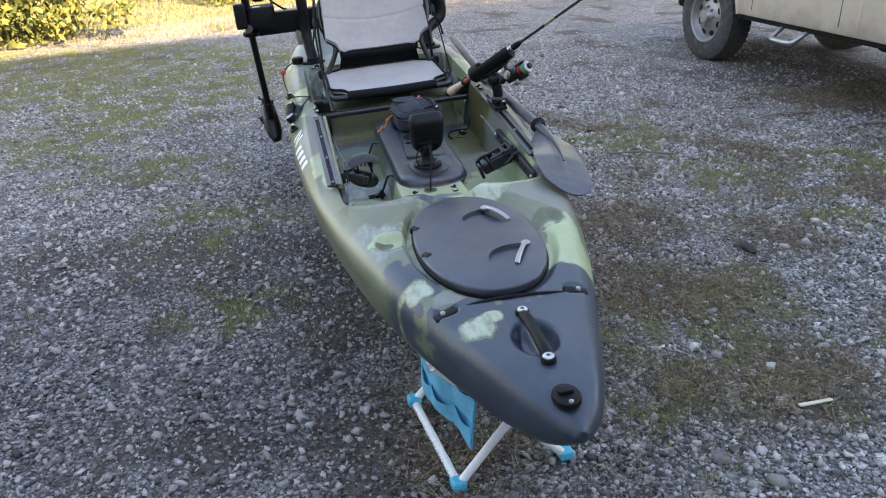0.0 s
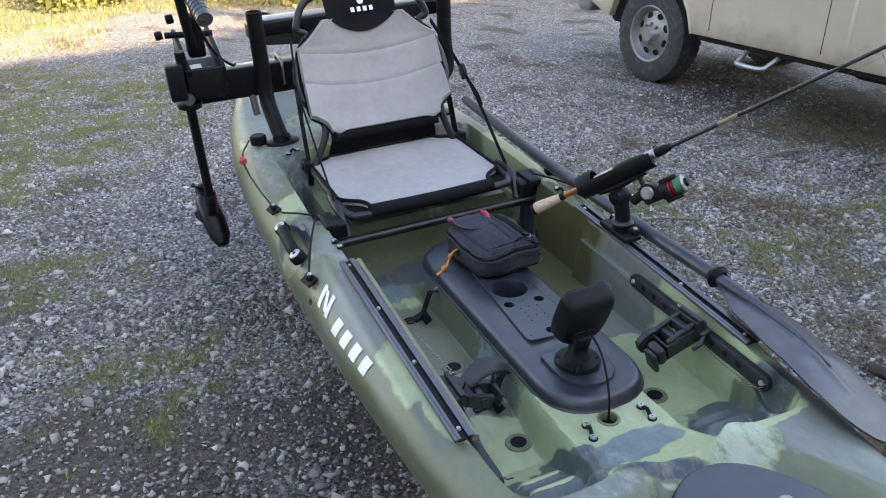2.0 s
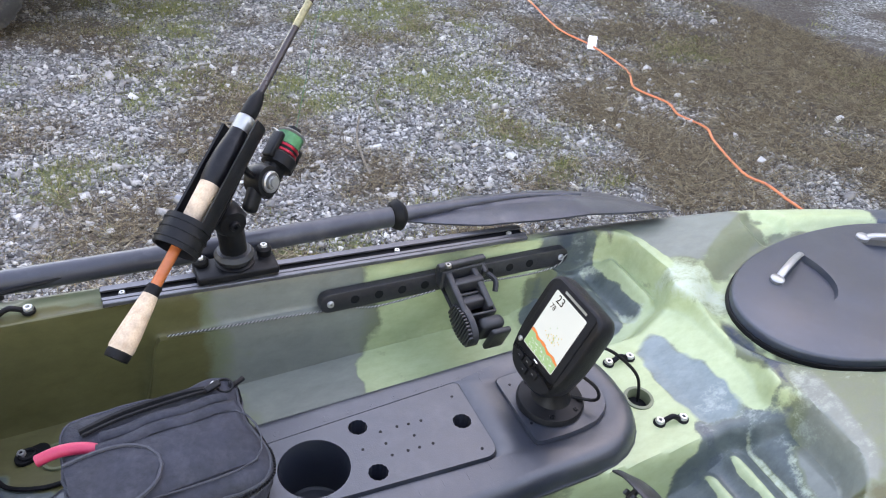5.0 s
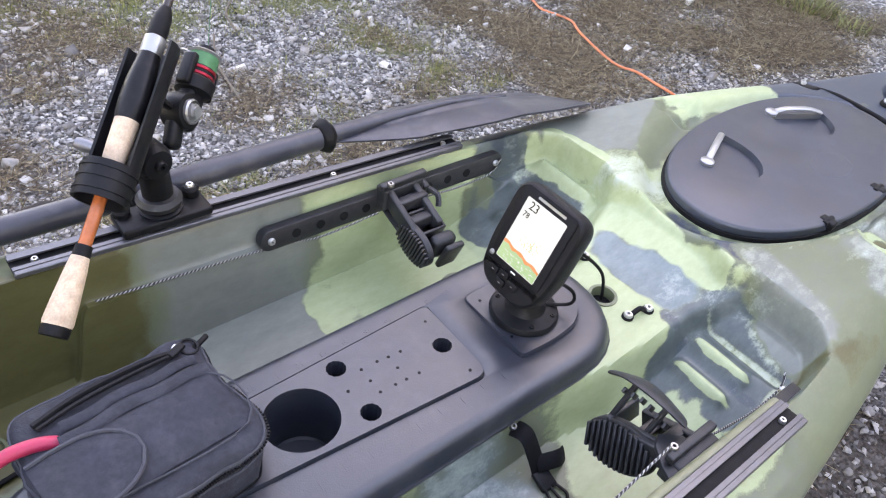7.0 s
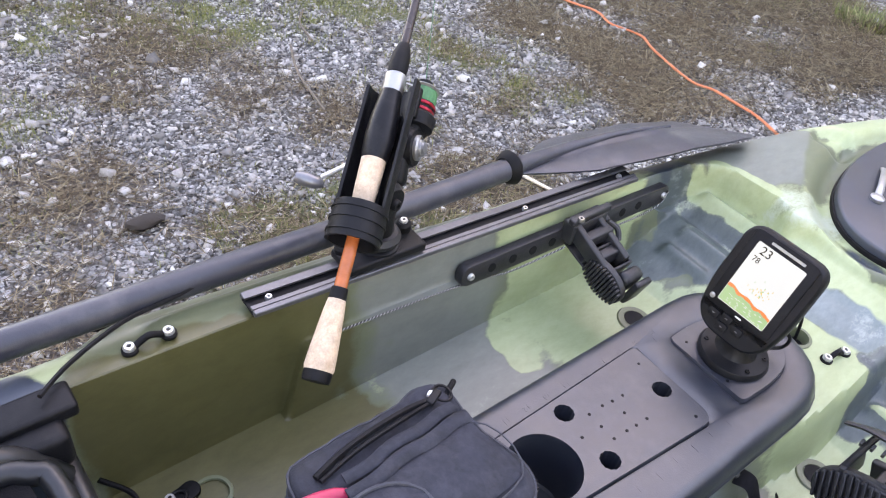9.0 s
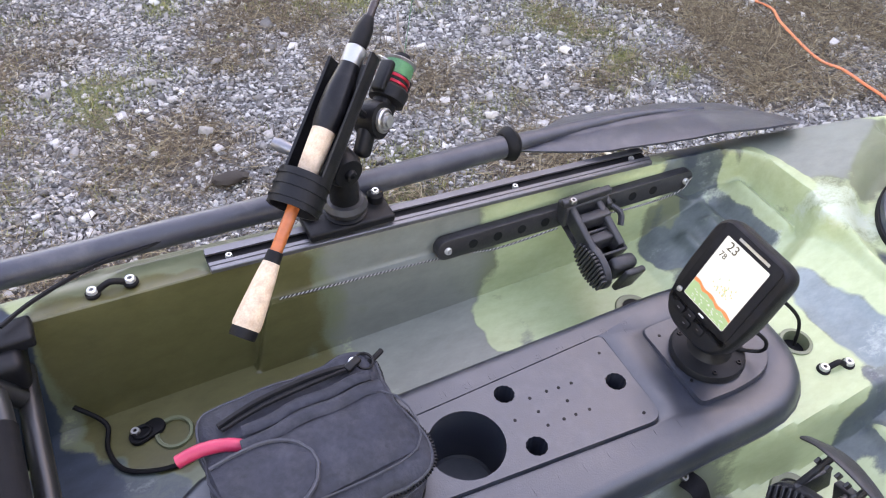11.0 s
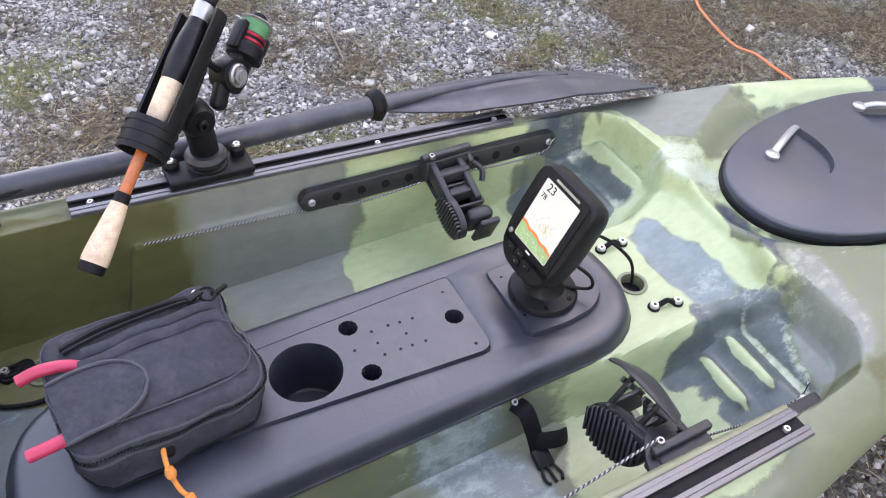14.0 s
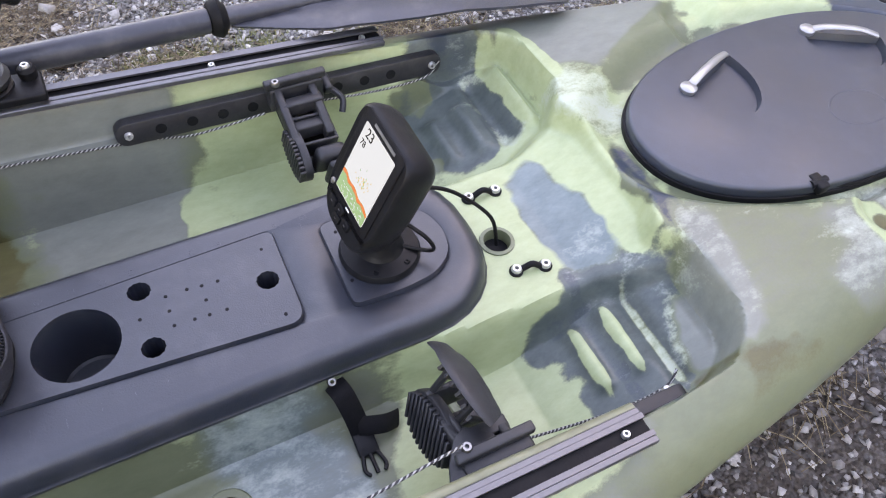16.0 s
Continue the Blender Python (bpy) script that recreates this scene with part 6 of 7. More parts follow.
ctrl = part("control_head", lathe([(0.0, -0.005), (0.027, 0.0), (0.036, 0.03), (0.055, 0.09), (0.076, 0.17), (0.086, 0.25), (0.08, 0.31), (0.05, 0.35), (0.0, 0.36)], 30, hm @ Matrix.Diagonal((0.9, 0.82, 1, 1))), SHELL, motor, "glossy blue-grey cone-shaped control head")
part("head_band", lathe([(0.0445, 0.058), (0.047, 0.06), (0.0508, 0.07), (0.049, 0.0715)], 30, hm @ Matrix.Diagonal((0.9, 0.82, 1, 1))), RUBBER, ctrl)
part("mark_bar", rbox(0.03, 0.008, 0.001, 0, hm @ pose(0.0, -0.052, 0.12, 68, 0, 0)), mat("gold_mark", (0.5, 0.36, 0.1), 0.4), ctrl)
tl = part("tiller_grip", sweep([(-0.548, 4.15, 1.36), (-0.537, 4.08, 1.316), (-0.524, 3.985, 1.262)], 0.025, 16, 3), MOTORGREY, motor, "ribbed tiller grip")
for k in range(9):
    q = Vector((-0.545, 4.13, 1.347)).lerp(Vector((-0.528, 4.01, 1.277)), k / 8)
    part("grip_rib", lathe([(0.024, -0.003), (0.0265, -0.0015), (0.0265, 0.0015), (0.024, 0.003)], 16, frame_of(q, (1, 0, 0), (0.3, -0.8, -0.5))), SHELL, tl)
part("power_cable", sweep([(-0.55, 4.17, 1.33), (-0.53, 4.2, 1.22), (-0.48, 4.3, 1.1), (-0.42, 4.4, 1.03), (-0.4, 4.45, 1.02)], 0.005, 8, 5), RUBBER, motor)

# ---- props under the kayak ----
stool = thing("folding_stool", (0.55, 2.03, 0), "white pipe folding stool with blue fabric pockets under the bow", "stool", m=I4)
P_ = {"a": (0.347, 2.24, 0.012), "b": (0.415, 1.826, 0.012), "c": (0.748, 1.898, 0.012), "d": (0.70, 2.29, 0.012), "ta": (0.74, 1.86, 0.435), "tb": (0.69, 2.26, 0.435), "tc": (0.345, 1.8, 0.43), "td": (0.33, 2.2, 0.43)}
for p, q in (("a", "b"), ("b", "ta"), ("a", "tb"), ("ta", "tb"), ("c", "d"), ("c", "tc"), ("d", "td"), ("tc", "td")):
    part("pipe", sweep([P_[p], P_[q]], 0.0125, 14, 1), PVC, stool)
for p in "abcd":
    part("foot_cap", rbox(0.042, 0.042, 0.034, 0.008, pose(P_[p][0], P_[p][1], 0.017, 0, 0, 12)), BLUECAP, stool)
def drape(u, v):
    return 0.338 + (0.105 + 0.004 * v) * u + 0.01 * math.sin(u * 8 + v * 2), 2.02 - 0.27 * u + 0.02 * v, 0.435 - (0.2 + 0.06 * u) * v


cloth = part("cloth", cushion(24, 18, drape, 0.003), BLUE, stool, "blue fabric with mesh pockets")
for v0, v1 in ((0.3, 0.66), (0.7, 0.98)):
    part("pocket", cushion(30, 8, lambda u, v: (lambda p, b: (p[0] - 0.011 * b, p[1] - 0.011 * b, p[2] - 0.014 * (1 - v) * abs(math.sin(3 * math.pi * u))))(drape(0.02 + 0.96 * u, v0 + (v1 - v0) * v), 0.35 + abs(math.sin(3 * math.pi * u)) * (1 - 0.6 * v)), 0.002), BLUEMESH, cloth, "pale blue mesh pocket row")
cooler = thing("cooler", (0.38, 4.5, 0), "red plastic cooler with a white handle propping up the stern", "cooler", m=I4)
part("body", rbox(0.44, 0.44, 0.15, 0.03, pose(0.385, 4.47, 0.075)), RED, cooler)
part("lid", rbox(0.26, 0.36, 0.24, 0.03, pose(0.44, 4.5, 0.25)), RED, cooler)
part("handle", sweep([(0.22, 4.68, 0.1), (0.2, 4.76, 0.11), (0.17, 4.8, 0.13), (0.13, 4.78, 0.14), (0.145, 4.7, 0.12), (0.165, 4.66, 0.1)], 0.013, 10, 4), WHITE, cooler, "white carry handle")

# ---- truck ----
def paint_material():
    mt, nt, bs, nodes, links = nodes_of("beige_paint")
    tc = nodes.new("ShaderNodeTexCoord")
    sx = nodes.new("ShaderNodeSeparateXYZ")
    links.new(tc.outputs["Object"], sx.inputs[0])
    dirt = math_node(nt, "ADD", math_node(nt, "MULTIPLY", sx.outputs["Z"], -1.6), math_node(nt, "MULTIPLY", noise_node(nt, 7, 6), 1.0))
    c = mix_node(nt, ramp_node(nt, math_node(nt, "ADD", dirt, 0.9), ((0.35, (0, 0, 0)), (0.95, (0.75, 0.75, 0.75)))), ramp_node(nt, noise_node(nt, 3, 3), ((0.3, (0.5, 0.42, 0.33)), (0.7, (0.56, 0.48, 0.38)))), (0.2, 0.15, 0.105))
    links.new(c, bs.inputs["Base Color"])
    bs.inputs["Roughness"].default_value, bs.inputs["Metallic"].default_value = 0.36, 0.15
    return mt


PAINT = paint_material()
TYRE = mat("tyre_rubber", (0.035, 0.034, 0.033), 0.85, var=0.3, scale=10, bump=0.5, bscale=120, dust=0.7, dustcol=(0.13, 0.115, 0.1))
RIM = mat("steel_rim", (0.26, 0.25, 0.24), 0.4, 0.5, var=0.2, scale=12, dust=0.5, dustcol=(0.2, 0.17, 0.14))
DARK = mat("dark_trim", (0.009, 0.0085, 0.008), 0.8, var=0.3, dust=0.15, dustcol=(0.07, 0.055, 0.045), spec=0.2)
GLASS = mat("tinted_glass", (0.01, 0.012, 0.014), 0.05, var=0.1, bump=0)
TM = frame_of((3.92, 7.23, 0), (0.9925, 0.122, 0), (0, 0, 1))   # x into the truck, y to its nose
truck = thing("pickup_truck", (0.9, -1.95, 0), "dusty beige crew cab pickup truck parked on the gravel", "truck", m=TM)


def wheel(y, x, sgn):
    m = pose(x, y, 0.409, 0, -90 * sgn, 0) @ Matrix.Diagonal((1.05, 1.05, 1, 1))
    ty = part("wheel", lathe([(0.2, -0.11), (0.3, -0.125), (0.36, -0.12), (0.385, -0.1), (0.39, -0.06), (0.392, 0.0), (0.39, 0.06), (0.385, 0.1), (0.36, 0.12), (0.3, 0.125), (0.235, 0.118), (0.222, 0.1)], 48, m), TYRE, truck)
    tread = bmesh.new()
    for ring in (-0.085, -0.03, 0.03, 0.085):
        for k in range(44):
            a = 360 * (k + (0.5 if abs(ring) > 0.05 else 0)) / 44
            tread = merge(tread, rbox(0.012, 0.036, 0.044, 0, m @ pose(0, 0, 0, 0, 0, a) @ pose(0.3872 if abs(ring) < 0.05 else 0.3815, 0, ring)))
    part("tread", tread, TYRE, ty, smooth=False)
    rim = part("rim", lathe([(0.235, 0.115), (0.226, 0.122), (0.212, 0.112), (0.2, 0.07), (0.185, 0.055), (0.15, 0.062), (0.11, 0.085), (0.085, 0.09), (0.075, 0.1), (0.062, 0.125), (0.055, 0.14), (0.0, 0.142)], 40, m), RIM, ty, "bare steel wheel rim")
    for k in range(8):
        a = 2 * math.pi * (k + 0.5) / 8
        # dark oval laid on the rim for the shade inside each vent
        part("vent", prism(oval(0.024, 0.033, 14), -0.001, 0.002, 0, m @ pose(0, 0, 0, 0, 0, math.degrees(a)) @ pose(0.156, 0, 0.068, 0, 16)), DARK, rim)
        part("lug_nut", lathe([(0.012, 0.0), (0.012, 0.022), (0.008, 0.028), (0.0, 0.028)], 6, m @ pose(0.086 * math.cos(a + 0.39), 0.086 * math.sin(a + 0.39), 0.088)), RIM, rim)


for wy in (0.15, -3.4):
    wheel(wy, 0.13, 1)
    wheel(wy, 1.67, -1)


def arch(cy, r, z0):
    return [(cy + r * math.cos(a), max(z0, 0.42 + r * math.sin(a))) for a in [math.pi * k / 12 for k in range(13)]]


def side_outline():
    """Lower body in side view (y, z) with both wheel arches cut out; y runs to the nose."""
    out = [(-4.75, 0.62), (-4.75, 1.12), (-2.6, 1.14), (0.9, 1.12), (1.0, 1.0), (1.02, 0.62), (0.72, 0.5)]
    out += [p for p in arch(0.15, 0.52, 0.5)]
    out += [(-0.5, 0.5), (-2.4, 0.5), (-2.82, 0.52)]
    out += [p for p in arch(-3.4, 0.52, 0.55)]
    out += [(-4.4, 0.6)]
    return out


for sgn, xo in ((1, 0.0), (-1, 1.8)):
    m = Matrix(((0, 0, -sgn, xo), (1, 0, 0, 0), (0, 1, 0, 0), (0, 0, 0, 1)))
    sd = part("body_side", prism(side_outline(), -0.12, 0.02, 0.012, m), PAINT, truck)
    part("waist_bulge", sweep([(xo + sgn * 0.022, 0.85, 1.03), (xo + sgn * 0.018, -1.5, 1.04), (xo + sgn * 0.022, -4.7, 1.03)], 0.045, 16, 6, 1.6), PAINT, sd)
    for yy in (-0.56, -1.6, -2.62):
        part("door_gap", rbox(0.004, 0.005, 0.58, 0, pose(xo - sgn * 0.0205, yy, 0.84)), DARK, sd)
    part("door_crease", rbox(0.006, 0.03, 0.56, 0.0029, pose(xo - sgn * 0.0195, -1.79, 0.85)), PAINT, sd)
    for k in range(7):
        part("badge_bar", rbox(0.004, 0.03, 0.022, 0.001, pose(xo - sgn * 0.022, -0.23 - 0.045 * k, 0.93)), ALUGREY, sd)
    part("sill", rbox(0.1, 2.6, 0.07, 0.012, pose(xo + sgn * 0.06, -1.72, 0.49)), DARK, sd)
    for yy in (-1.55, -2.4):
        part("door_handle", rbox(0.03, 0.2, 0.03, 0.008, pose(xo - sgn * 0.04, yy, 1.06)), PAINT, sd)
    for cy in (0.15, -3.4):
        part("arch_lip", sweep([(xo - sgn * 0.018, y, z) for y, z in arch(cy, 0.525, 0.5)], 0.016, 8, 1), PAINT, sd)
        part("arch_liner", sweep([(xo + sgn * 0.16, y, z) for y, z in arch(cy, 0.5, 0.45)], 0.12, 8, 1, 1), DARK, sd)
    st_ = part("side_step", sweep([(xo + sgn * 0.1, -0.93, 0.5), (xo - sgn * 0.06, -0.95, 0.4), (xo - sgn * 0.1, -0.98, 0.375), (xo - sgn * 0.1, -1.19, 0.375), (xo - sgn * 0.06, -1.22, 0.4), (xo + sgn * 0.1, -1.24, 0.5)], 0.02, 12, 4), SILVER, truck, "bare metal hoop step")
part("floor_pan", rbox(1.62, 5.3, 0.12, 0.02, pose(0.9, -1.9, 0.56)), DARK, truck)
# unseen bulk below the floor, added to keep light from under the truck
part("gearbox", rbox(0.4, 1.5, 0.26, 0.06, pose(0.9, -0.7, 0.42)), DARK, truck)
part("fuel_tank", rbox(0.5, 1.4, 0.2, 0.06, pose(0.6, -2.3, 0.45)), DARK, truck)
part("exhaust", sweep([(1.3, -0.4, 0.36), (1.32, -2.0, 0.34), (1.25, -3.2, 0.4)], 0.045, 12, 4), DARK, truck)
part("muffler", rbox(0.28, 0.7, 0.2, 0.07, pose(1.3, -1.9, 0.36)), DARK, truck)
for x in (0.45, 1.35):
    part("frame_rail", rbox(0.09, 5.4, 0.13, 0.01, pose(x, -1.9, 0.45)), DARK, truck)
part("front_axle", sweep([(0.15, 0.15, 0.39), (1.65, 0.15, 0.39)], 0.05, 12, 1), DARK, truck)
part("rear_axle", sweep([(0.15, -3.4, 0.39), (1.65, -3.4, 0.39)], 0.06, 12, 1), DARK, truck)
part("bonnet", rbox(1.66, 1.3, 0.16, 0.06, pose(0.9, 0.3, 1.12)), PAINT, truck)
part("front_bumper", rbox(1.86, 0.2, 0.26, 0.05, pose(0.9, 1.06, 0.62)), SILVER, truck)
part("grille", rbox(1.4, 0.05, 0.34, 0.02, pose(0.9, 1.02, 0.95)), DARK, truck)
part("rear_bumper", rbox(1.8, 0.16, 0.2, 0.03, pose(0.9, -4.83, 0.66)), SILVER, truck)
part("cab_roof", prism([(-2.75, 1.1), (-2.62, 1.86), (-2.4, 1.93), (-1.0, 1.93), (-0.75, 1.86), (-0.1, 1.14)], -0.78, 0.78, 0.05, Matrix(((0, 0, -1, 0.9), (1, 0, 0, 0), (0, 1, 0, 0), (0, 0, 0, 1)))), PAINT, truck)
for sgn, xo in ((1, 0.115), (-1, 1.685)):
    for poly in ([(-1.62, 1.2), (-1.62, 1.82), (-0.95, 1.82), (-0.4, 1.2)], [(-2.58, 1.2), (-2.5, 1.82), (-1.74, 1.82), (-1.74, 1.2)]):
        part("side_window", prism(poly, 0, 0.01, 0, Matrix(((0, 0, -sgn, xo), (1, 0, 0, 0), (0, 1, 0, 0), (0, 0, 0, 1)))), GLASS, truck)
part("bed_floor", rbox(1.5, 2.0, 0.05, 0, pose(0.9, -3.75, 0.8)), DARK, truck)
part("tailgate", rbox(1.6, 0.08, 0.5, 0.02, pose(0.9, -4.7, 0.9)), PAINT, truck)


# ---- ground ----
GREEN_SPOTS = ((1.85, -0.55, 0.2), (-2.3, 7.4, 1.1), (-1.63, 5.6, 0.7), (-0.42, 4.0, 0.45), (-0.9, 4.9, 0.5), (2.16, 5.0, 0.5), (2.47, 4.12, 0.4), (1.54, 2.3, 0.34), (1.2, 2.5, 0.25), (3.4, 4.1, 0.5), (2.68, 3.6, 0.3), (3.35, 2.48, 0.4),
               (2.6, 1.6, 0.28), (2.18, 1.55, 0.22), (2.47, -0.64, 0.4), (3.26, 1.68, 0.45), (3.65, 2.89, 0.4), (4.3, 1.47, 0.6), (3.0, 1.56, 0.25), (3.27, 0.0, 0.3), (-3.2, 6.0, 1.2), (-2.6, 4.0, 0.6), (-0.3, 3.0, 0.3), (4.6, 2.9, 0.5), (-4, 9, 2.0), (-1.3, 6.6, 1.1), (-1.6, 7.6, 1.6), (-0.2, 8.3, 0.9), (-3.0, 8.2, 1.6), (-1.9, 8.6, 1.5), (-0.6, 7.4, 0.8), (1.45, 2.4, 0.5), (1.25, 2.05, 0.3), (1.75, 2.75, 0.35))
# bare soil; spots under hull and truck also paint shade onto the ground
BROWN_SPOTS = ((1.72, 0.02, 0.5), (2.3, 0.3, 0.34), (2.0, -0.45, 0.7), (2.12, 0.98, 0.26), (2.7, 0.55, 0.6), (1.9, 1.2, 0.3), (2.28, 3.3, 0.22), (2.8, 2.95, 0.25), (3.2, 2.65, 0.25), (-0.84, 3.5, 0.5), (0.2, 2.9, 0.3), (0.3, 3.6, 0.4), (1.68, 3.65, 0.35), (1.53, 2.8, 0.35), (3.2, -0.5, 1.4), (1.7, 2.2, 0.3), (2.3, 2.3, 0.2), (4.6, 6.4, 1.2), (4.9, 5.2, 1.1), (4.4, 7.2, 0.6), (5.3, 4.2, 0.9), (2.9, 4.4, 0.25))


def spots(x, y, table):
    v = 0.0
    for cx, cy, r in table:
        d2 = ((x - cx) ** 2 + (y - cy) ** 2) / (r * r)
        if d2 < 4:
            v = max(v, math.exp(-d2 * 1.1))
    return v


def cover(x, y):
    """Amounts of green and of bare brown soil, partly painted-in shade, at a place."""
    n1 = noise.fractal(Vector((x * 1.7, y * 1.7, 3)), 1.0, 2.0, 4)
    n2 = noise.fractal(Vector((x * 6, y * 6, 9)), 0.8, 2.0, 3)
    g = spots(x, y, GREEN_SPOTS) * (0.9 + 0.7 * n2) + 0.4 * n1 + 0.5 * n2 - 0.2
    b = spots(x, y, BROWN_SPOTS) * 0.8 - 0.75 * n1 + 0.4 * n2 + 0.12
    # more soil near to port stands in for the shade there
    near = min(1, max(0, (1.3 - x) / 0.7)) * min(1, max(0, (5.5 - y) / 1.5))
    b = b + 0.1 * near
    g = g + 0.13 * min(1, max(0, (x - 1.3) / 0.6)) * min(1, max(0, (6.0 - y) / 1.5))
    edge_ = 12.4 if x > 0 else 12.4 + x * 0.8
    far = min(1, max(0, (y - max(9.6, edge_)) / 0.5))
    g = g * (1 - far) + far * (0.9 + 0.4 * n1)
    return min(1, max(0, g)), min(1, max(0, b))


def damp_shade(x, y):
    """Damp soil with painted-in shade: most to port, round the bow, under the truck."""
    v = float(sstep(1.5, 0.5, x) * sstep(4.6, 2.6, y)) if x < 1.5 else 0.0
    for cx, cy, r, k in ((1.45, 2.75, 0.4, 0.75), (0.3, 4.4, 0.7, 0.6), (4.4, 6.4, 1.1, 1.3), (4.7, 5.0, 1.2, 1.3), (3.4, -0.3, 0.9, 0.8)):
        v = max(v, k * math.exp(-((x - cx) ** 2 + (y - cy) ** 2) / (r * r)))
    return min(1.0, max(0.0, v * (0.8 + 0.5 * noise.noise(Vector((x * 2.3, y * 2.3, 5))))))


def ground_material():
    mt, nt, bs, nodes, links = nodes_of("gravel_ground")

    def attr(n):
        a = nodes.new("ShaderNodeAttribute")
        a.attribute_name = n
        return a.outputs["Fac"]

    tc = nodes.new("ShaderNodeTexCoord")

    def vor(scale):
        v = nodes.new("ShaderNodeTexVoronoi")
        v.inputs["Scale"].default_value = scale
        v.inputs["Randomness"].default_value = 1.0
        links.new(tc.outputs["Object"], v.inputs["Vector"])
        return v

    v1, v2 = vor(46), vor(115)
    n1, n2 = noise_node(nt, 2.2, 6), noise_node(nt, 60, 5)
    stone = ramp_node(nt, v1.outputs["Color"], ((0.0, (0.12, 0.115, 0.112)), (0.4, (0.29, 0.282, 0.276)), (0.7, (0.5, 0.487, 0.472)), (0.9, (0.72, 0.7, 0.675))))
    grit = ramp_node(nt, v2.outputs["Color"], ((0.0, (0.04, 0.037, 0.035)), (0.55, (0.16, 0.154, 0.148)), (0.9, (0.48, 0.463, 0.442))))
    # darker grit between the stones, with their gaps' shade put into its colour
    c = mix_node(nt, ramp_node(nt, v1.outputs["Distance"], ((0.34, (0, 0, 0)), (0.5, (1, 1, 1)))), stone, grit)
    c = mix_node(nt, ramp_node(nt, n1, ((0.46, (0, 0, 0)), (0.7, (0.35, 0.35, 0.35)))), c, (0.08, 0.07, 0.062))
    soil = ramp_node(nt, n2, ((0.3, (0.045, 0.033, 0.026)), (0.6, (0.12, 0.09, 0.07)), (0.8, (0.25, 0.205, 0.16))))
    moss = ramp_node(nt, n2, ((0.3, (0.085, 0.095, 0.035)), (0.65, (0.18, 0.19, 0.075)), (0.85, (0.31, 0.29, 0.155))))
    br = ramp_node(nt, math_node(nt, "ADD", attr("brown"), math_node(nt, "MULTIPLY", math_node(nt, "SUBTRACT", n2, 0.5), 0.9)), ((0.25, (0, 0, 0)), (0.6, (0.8, 0.8, 0.8))))
    gr = ramp_node(nt, math_node(nt, "ADD", attr("green"), math_node(nt, "MULTIPLY", math_node(nt, "SUBTRACT", n2, 0.5), 0.9)), ((0.35, (0, 0, 0)), (0.75, (0.75, 0.75, 0.75))))
    c = mix_node(nt, br, c, soil)
    c = mix_node(nt, gr, c, moss)
    # soil moisture and painted-in shade darken the ground colour together
    c = mix_node(nt, attr("damp_shade"), c, (0.63, 0.615, 0.64), "MULTIPLY")
    links.new(c, bs.inputs["Base Color"])
    bs.inputs["Roughness"].default_value = 0.9
    bs.inputs["Specular IOR Level"].default_value = 0.3
    h = math_node(nt, "ADD", math_node(nt, "MULTIPLY", v1.outputs["Distance"], -1.0), math_node(nt, "MULTIPLY", v2.outputs["Distance"], -0.5))
    bump_node(nt, bs, math_node(nt, "ADD", h, n2), 1.0, 0.02)
    return mt


def axis(lo, hi, step, far):
    a = list(np.arange(lo, hi + 1e-6, step))
    g = step
    while a[-1] < far:
        g *= 1.35
        a.append(a[-1] + g)
    g = step
    while a[0] > -far:
        g *= 1.35
        a.insert(0, a[0] - g)
    return a


def build_ground():
    xs, ys = axis(-4, 6, 0.07, 220), axis(-2, 13.5, 0.07, 220)
    P, G, B_, D_ = [], [], [], []
    for y in ys:
        for x in xs:
            P.append((x, y, 0.012 * noise.noise(Vector((x * 0.9, y * 0.9, 0))) + 0.004 * noise.noise(Vector((x * 5, y * 5, 2)))))
            g, b = cover(x, y) if abs(x) < 60 and -20 < y < 60 else (0.9, 0.2)
            G.append(g)
            B_.append(b)
            D_.append(damp_shade(x, y))
    nx = len(xs)
    F = [(j * nx + i, j * nx + i + 1, (j + 1) * nx + i + 1, (j + 1) * nx + i) for j in range(len(ys) - 1) for i in range(nx - 1)]
    me = bpy.data.meshes.new("ground")
    me.from_pydata(P, [], F)
    me.shade_smooth()
    for nm, v in (("green", G), ("brown", B_), ("damp_shade", D_)):
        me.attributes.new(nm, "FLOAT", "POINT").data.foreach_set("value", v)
    me.materials.append(ground_material())
    return tagged(new("ground", me), "grey gravel with moss, grass and bare soil", "ground", kind="structure")


ground = build_ground()


def island_material(name, stops, rough=0.85, spec=0.35, bump=0.5):
    mt, nt, bs, nodes, links = nodes_of(name)
    ge = nodes.new("ShaderNodeNewGeometry")
    c = ramp_node(nt, ge.outputs["Random Per Island"], stops)
    n = noise_node(nt, 140, 5)
    c = mix_node(nt, 0.5, c, ramp_node(nt, n, ((0.3, (0.45, 0.45, 0.45)), (0.7, (1.0, 1.0, 1.0)))), "MULTIPLY")
    # the same darkening, shade included, multiplies the loose stones' colour
    darken = nodes.new("ShaderNodeAttribute")
    darken.attribute_name = "damp_shade"
    c = mix_node(nt, darken.outputs["Fac"], c, (0.63, 0.615, 0.64), "MULTIPLY")
    links.new(c, bs.inputs["Base Color"])
    bs.inputs["Roughness"].default_value, bs.inputs["Specular IOR Level"].default_value = rough, spec
    if bump:
        bump_node(nt, bs, n, bump, 0.003)
    return mt


GRAVEL = island_material("crushed_stone", ((0.0, (0.1, 0.093, 0.088)), (0.35, (0.3, 0.281, 0.263)), (0.75, (0.52, 0.49, 0.457)), (0.94, (0.62, 0.588, 0.548)), (1.0, (0.73, 0.7, 0.65))))
